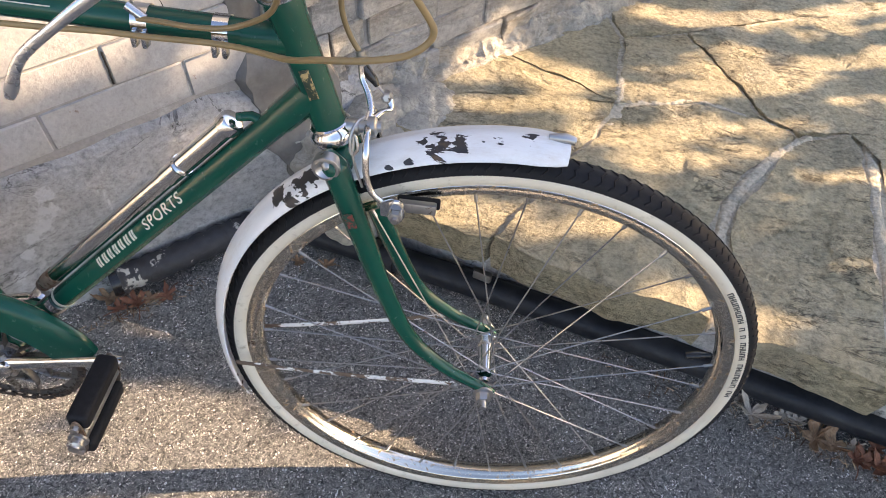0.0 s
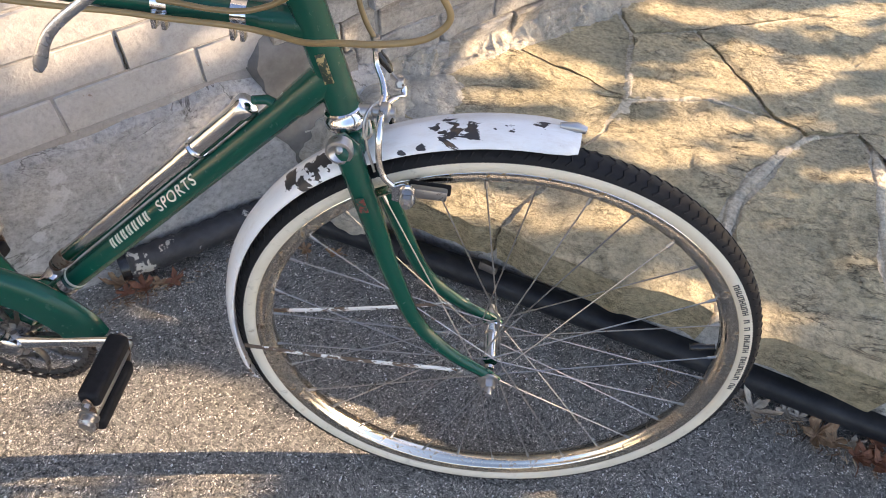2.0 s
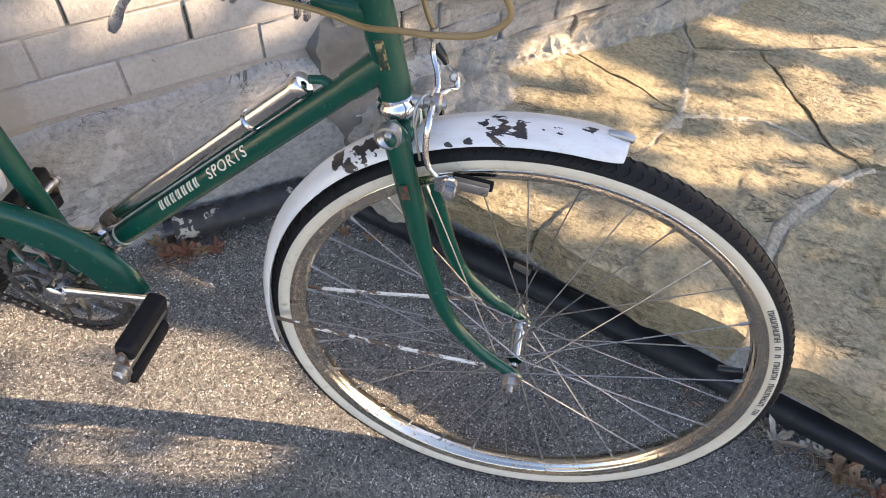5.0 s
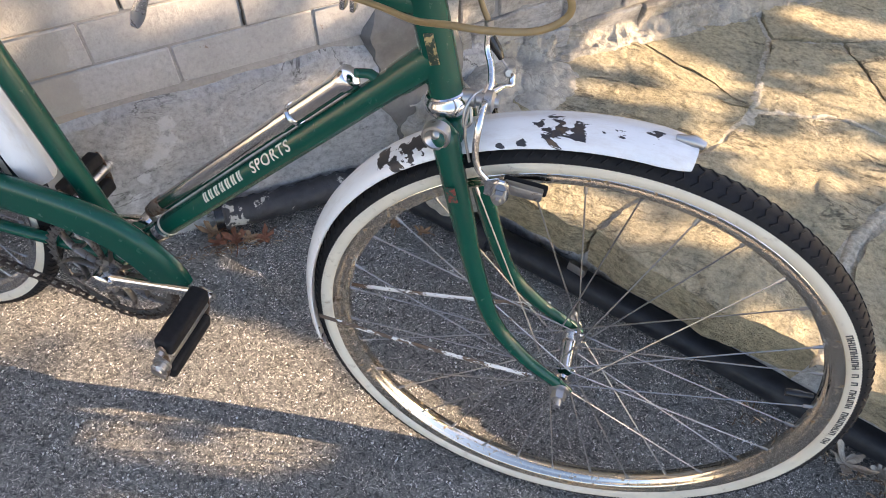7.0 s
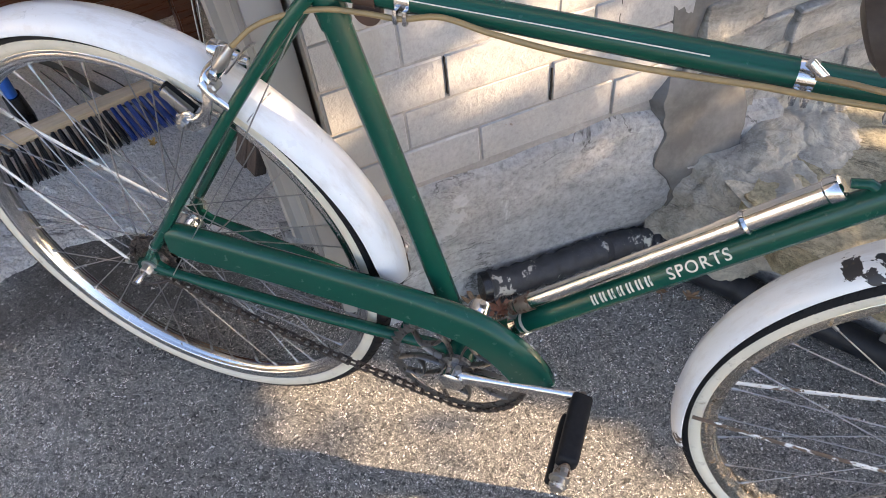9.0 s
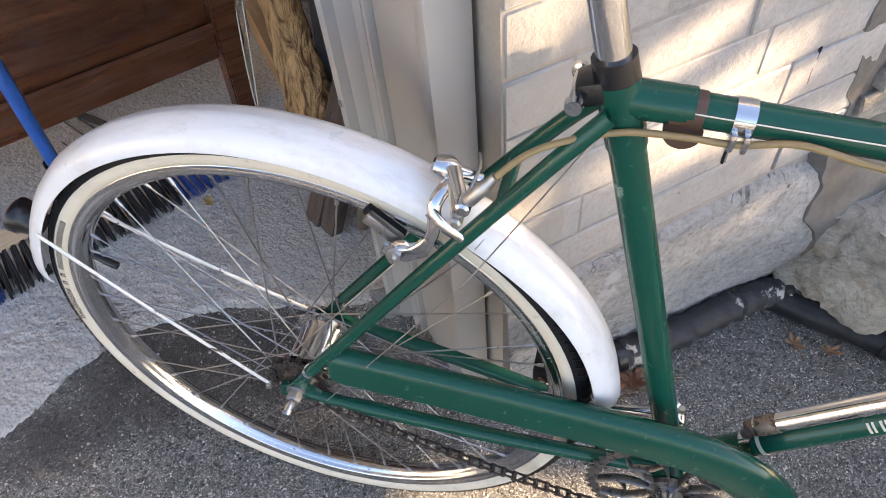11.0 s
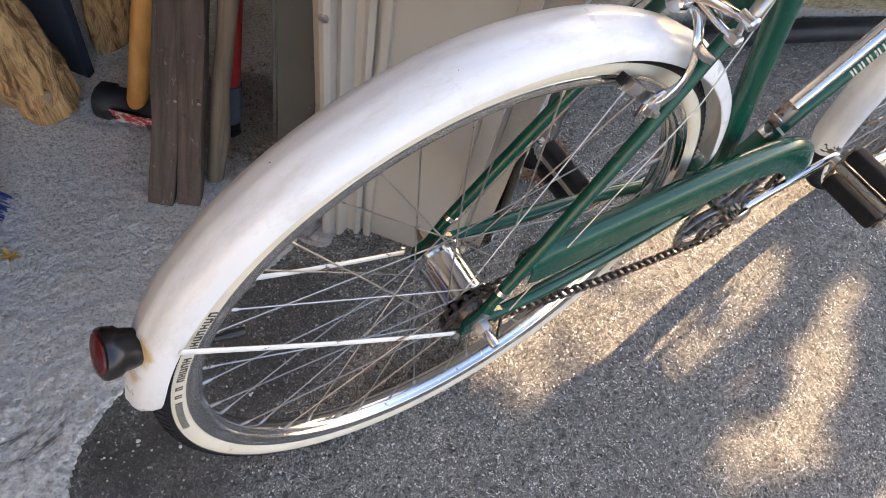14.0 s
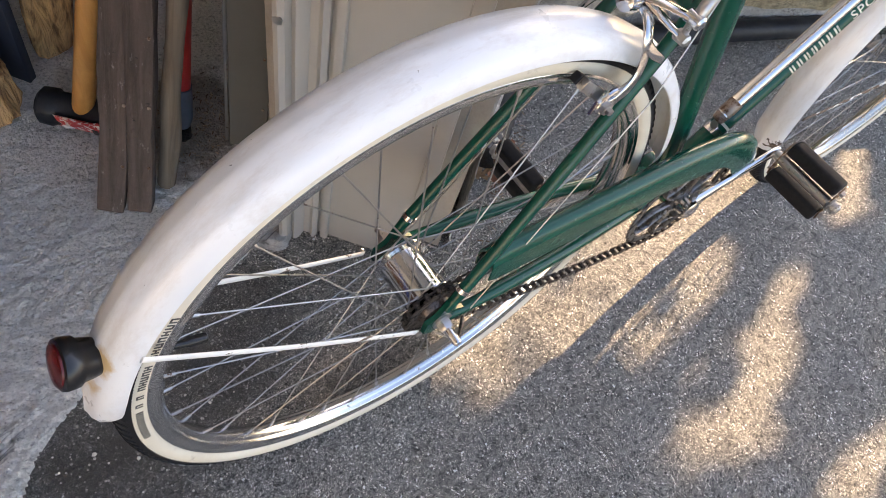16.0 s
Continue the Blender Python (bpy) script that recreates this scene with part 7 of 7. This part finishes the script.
ON_WALL = [(-0.215, 1.33, 0.507, 0.012, 0.03), (-0.172, 1.38, 0.53, 0.02, 0.04), (-0.11, 1.45, 0.57, 0.03, 0.05), (-0.05, 1.51, 0.5, 0.024, 0.03), (-0.18, 1.37, 0.65, 0.03, 0.03), (-0.334, 1.21, 0.46, 0.012, 0.03), (-0.31, 1.23, 0.74, 0.012, 0.05), (-0.01, 1.56, 0.42, 0.015, 0.03), (0.13, 1.71, 0.34, 0.022, 0.018), (-0.13, 1.43, 0.47, 0.02, 0.02)]
GAPS = [(x, y, 0.0, a, b) for x, y, a, b in DRIVE_BY_WALL + DRIVE_MIDDLE] + [(x, y, STONE_Z, a, b) for x, y, a, b in LANDING_FRONT + LANDING_BACK] + ON_WALL
flat_gaps = [(Vector(g[:3]).dot(ACROSS), Vector(g[:3]).dot(UPSUN), g[3], g[4]) for g in GAPS]
tree = thing("tree", pose(0, 0, 0), "leafy tree standing across the driveway in the sun", "tree")
FAR = 4.6
base = SUN_DIR * FAR
rnd = random.Random(11)
verts, faces = [], []
for i in range(34000):
    a, u = rnd.uniform(-0.7, 3.0), rnd.uniform(-1.0, 1.1)
    s = rnd.uniform(0.016, 0.034)
    # a rounded, ragged crown, thinner towards its edge
    edge_r = ((a - 1.15) / 1.85) ** 2 + ((u - 0.05) / 1.08) ** 2 + 0.30 * noise.noise(Vector((a * 2.6, u * 2.6, 5))) + 0.14 * noise.noise(Vector((a * 7, u * 7, 1)))
    if edge_r > 1:
        continue
    dist = rnd.uniform(-0.8, 0.8) * math.sqrt(1.08 - max(0.0, edge_r))
    lit = False
    for ga, gu, ra, ru in flat_gaps:
        if ((a - ga) / (ra + s * 0.5)) ** 2 + ((u - gu) / (ru + s * 0.4)) ** 2 < 1:
            lit = True
            break
    # a few stray leaves hang inside the openings
    if lit and rnd.random() > 0.016:
        continue
    c = base + ACROSS * a + UPSUN * u + SUN_DIR * dist
    if c.z < 0.25:
        continue
    t = rnd.uniform(0, 6.28)
    d1 = (ACROSS * math.cos(t) + UPSUN * math.sin(t) + SUN_DIR * rnd.uniform(-0.5, 0.5)).normalized()
    d2 = d1.cross(SUN_DIR).normalized()
    n0 = len(verts)
    verts += [c - d1 * s * 1.3, c + d2 * s * 0.62, c + d1 * s * 1.3, c - d2 * s * 0.62, c + SUN_DIR * 0.003]
    faces += [(n0, n0 + 1, n0 + 4), (n0 + 1, n0 + 2, n0 + 4), (n0 + 2, n0 + 3, n0 + 4), (n0 + 3, n0, n0 + 4)]
me = bpy.data.meshes.new("crown")
me.from_pydata([tuple(v) for v in verts], [], faces)
me.materials.append(LEAFY)
crown_ob = new("crown", me)
crown_ob.parent = tree
crown_ob["kind"] = "stuff"
mid = base + ACROSS * 2.7
bm = tube(smooth_path([(mid.x + 0.6, mid.y, -0.05), (mid.x + 0.55, mid.y + 0.05, 0.8), (mid.x + 0.62, mid.y - 0.05, 1.8), (mid.x + 0.6, mid.y, 3.0)], 6), [0.16 - 0.006 * i for i in range(19)], 14)
part("trunk", bm, BARK, tree)
twig = random.Random(7)
for i in range(9):
    e = base + ACROSS * (-0.3 + 0.33 * i) + UPSUN * twig.uniform(0.78, 1.05) + SUN_DIR * twig.uniform(-0.4, 0.4)
    m = Vector((mid.x + 0.6, mid.y, 2.45 + i * 0.06))
    part("limb", tube(smooth_path([m, m.lerp(e, 0.5) + UPSUN * 0.25, e], 6), [0.034 - 0.0021 * k for k in range(13)], 8), BARK, tree)

# ---- bricks, last ----
COURSE, LONG = 0.0725, 0.229
b = block((LONG - 0.0034, 0.05, COURSE - 0.0030), pose(0, 0.02, 0), 0.0022, seg=1)
for v in b.verts:
    v.co += Vector(noise.noise_vector(v.co * 25)) * 0.0012
brick_me = link("brick", b, BRICK)
mesh = brick_me.data
bpy.data.objects.remove(brick_me)
wall_ob = bpy.data.objects["wall_brick"]
rnd = random.Random(3)
for row in range(34):
    z = 0.3225 + COURSE * (row + 0.5)
    if row < 4:
        shift = (0.1447, 0.0335, 0.0986, 0.0407)[row]
    else:
        shift = (0.0, 0.107)[row % 2] + rnd.uniform(-0.006, 0.006)
    x = shift + LONG / 2 - 2 * LONG
    while x - LONG / 2 < 0.500:
        lo, hi = max(x - LONG / 2, S0 + 0.004), min(x + LONG / 2, 0.500)
        if hi - lo > 0.02 and (row < 9 or lo < 0.9):
            ob = new("brick", mesh)
            ob.parent = wall_ob
            k = (hi - lo) / LONG
            ob.matrix_world = WALL_M @ pose((lo + hi) / 2, rnd.uniform(-0.0022, 0.0022), z + rnd.uniform(-0.0008, 0.0008), 0, rnd.uniform(-0.4, 0.4), 0) @ Matrix.Diagonal((k if k < 0.98 else 1, 1, 1, 1))
        x += LONG

# upright joints standing open, the shade in each gap added as a near-black block
JOINT_SHADE = m_plain("open_joint_shade", (0.022, 0.019, 0.017), 0.95)
for x, z0, z1 in ((0.2635, 0.399, 0.457), (0.1005, 0.475, 0.537), (0.369, 0.488, 0.545)):
    b = block((0.0026, 0.010, z1 - z0), None, 0.0006, seg=1)
    bmesh.ops.subdivide_edges(b, edges=[e for e in b.edges if e.calc_length() > 0.03], cuts=8)
    for v in b.verts:
        v.co.x += 0.0026 * noise.noise(Vector((v.co.z * 60, x * 40, 0)))
    ob = link("open_joint", b, JOINT_SHADE, False)
    ob.matrix_world = WALL_M @ pose(x, -0.0008, (z0 + z1) / 2)
    ob.parent = wall_ob
    ob.matrix_parent_inverse = wall_ob.matrix_world.inverted()

# split stone beyond the cement smear, laid in uneven courses down to the landing
rnd = random.Random(14)
for row in range(13):
    z0 = 0.087 + 0.0655 * row
    x = 0.497 + rnd.uniform(-0.01, 0.02)
    run = {4: [0.104, 0.10, 0.155], 3: [0.12, 0.084, 0.165]}.get(row, [])
    while x < 1.55:
        ln = run.pop(0) if run else rnd.uniform(0.09, 0.21)
        b = block((ln - 0.005, 0.07, 0.0615), None, 0.003, seg=1)
        bmesh.ops.subdivide_edges(b, edges=[e for e in b.edges if e.calc_length() > 0.03], cuts=5, use_grid_fill=True)
        shift = Vector((x * 11, row * 3.7, 0))
        for v in b.verts:
            q = v.co * 16 + shift
            v.co += Vector(noise.noise_vector(q)) * 0.0045 + Vector(noise.noise_vector(q * 3)) * 0.0016
            if v.co.y < -0.02:
                v.co.y -= 0.011 * noise.noise(q * 0.7) + 0.004 * noise.noise(q * 2.2)
        ob = link("rough_stone", b, LEDGE, False)
        ob.matrix_world = WALL_M @ pose(x + ln / 2, 0.030 - rnd.uniform(0.0, 0.012), z0 + 0.0327, rnd.uniform(-2, 2), rnd.uniform(-0.8, 0.8), rnd.uniform(-2, 2))
        ob.parent = wall_ob
        ob.matrix_parent_inverse = wall_ob.matrix_world.inverted()
        x += ln
# broken mortar that fills the angle between that stone and the landing
bm = bmesh.new()
rows = []
for i in range(241):
    x = 0.50 + i * 0.0045
    row = []
    for q in range(13):
        f = q / 12
        p = Vector((x * 15, f * 1.6, 0))
        crag = 0.020 * (0.45 - abs(noise.noise(p))) + 0.012 * (0.4 - abs(noise.noise(p * 2.7 + Vector((4, 0, 0))))) + 0.004 * noise.noise(p * 8)
        w = WALL_M @ Vector((x, 0.004 - 0.062 * f - crag * (1 - f), 0))
        row.append(bm.verts.new((w.x, w.y, STONE_Z - 0.004 + (0.052 + 0.03 * noise.noise(Vector((x * 9, 2, 0)))) * (1 - f) ** 1.6 + crag * min(1.0, 2.5 * (1 - f)))))
    rows.append(row)
for a, c in zip(rows, rows[1:]):
    for q in range(12):
        bm.faces.new((a[q], c[q], c[q + 1], a[q + 1]))
part("mortar_fillet", bm, RUBBLE, landing)
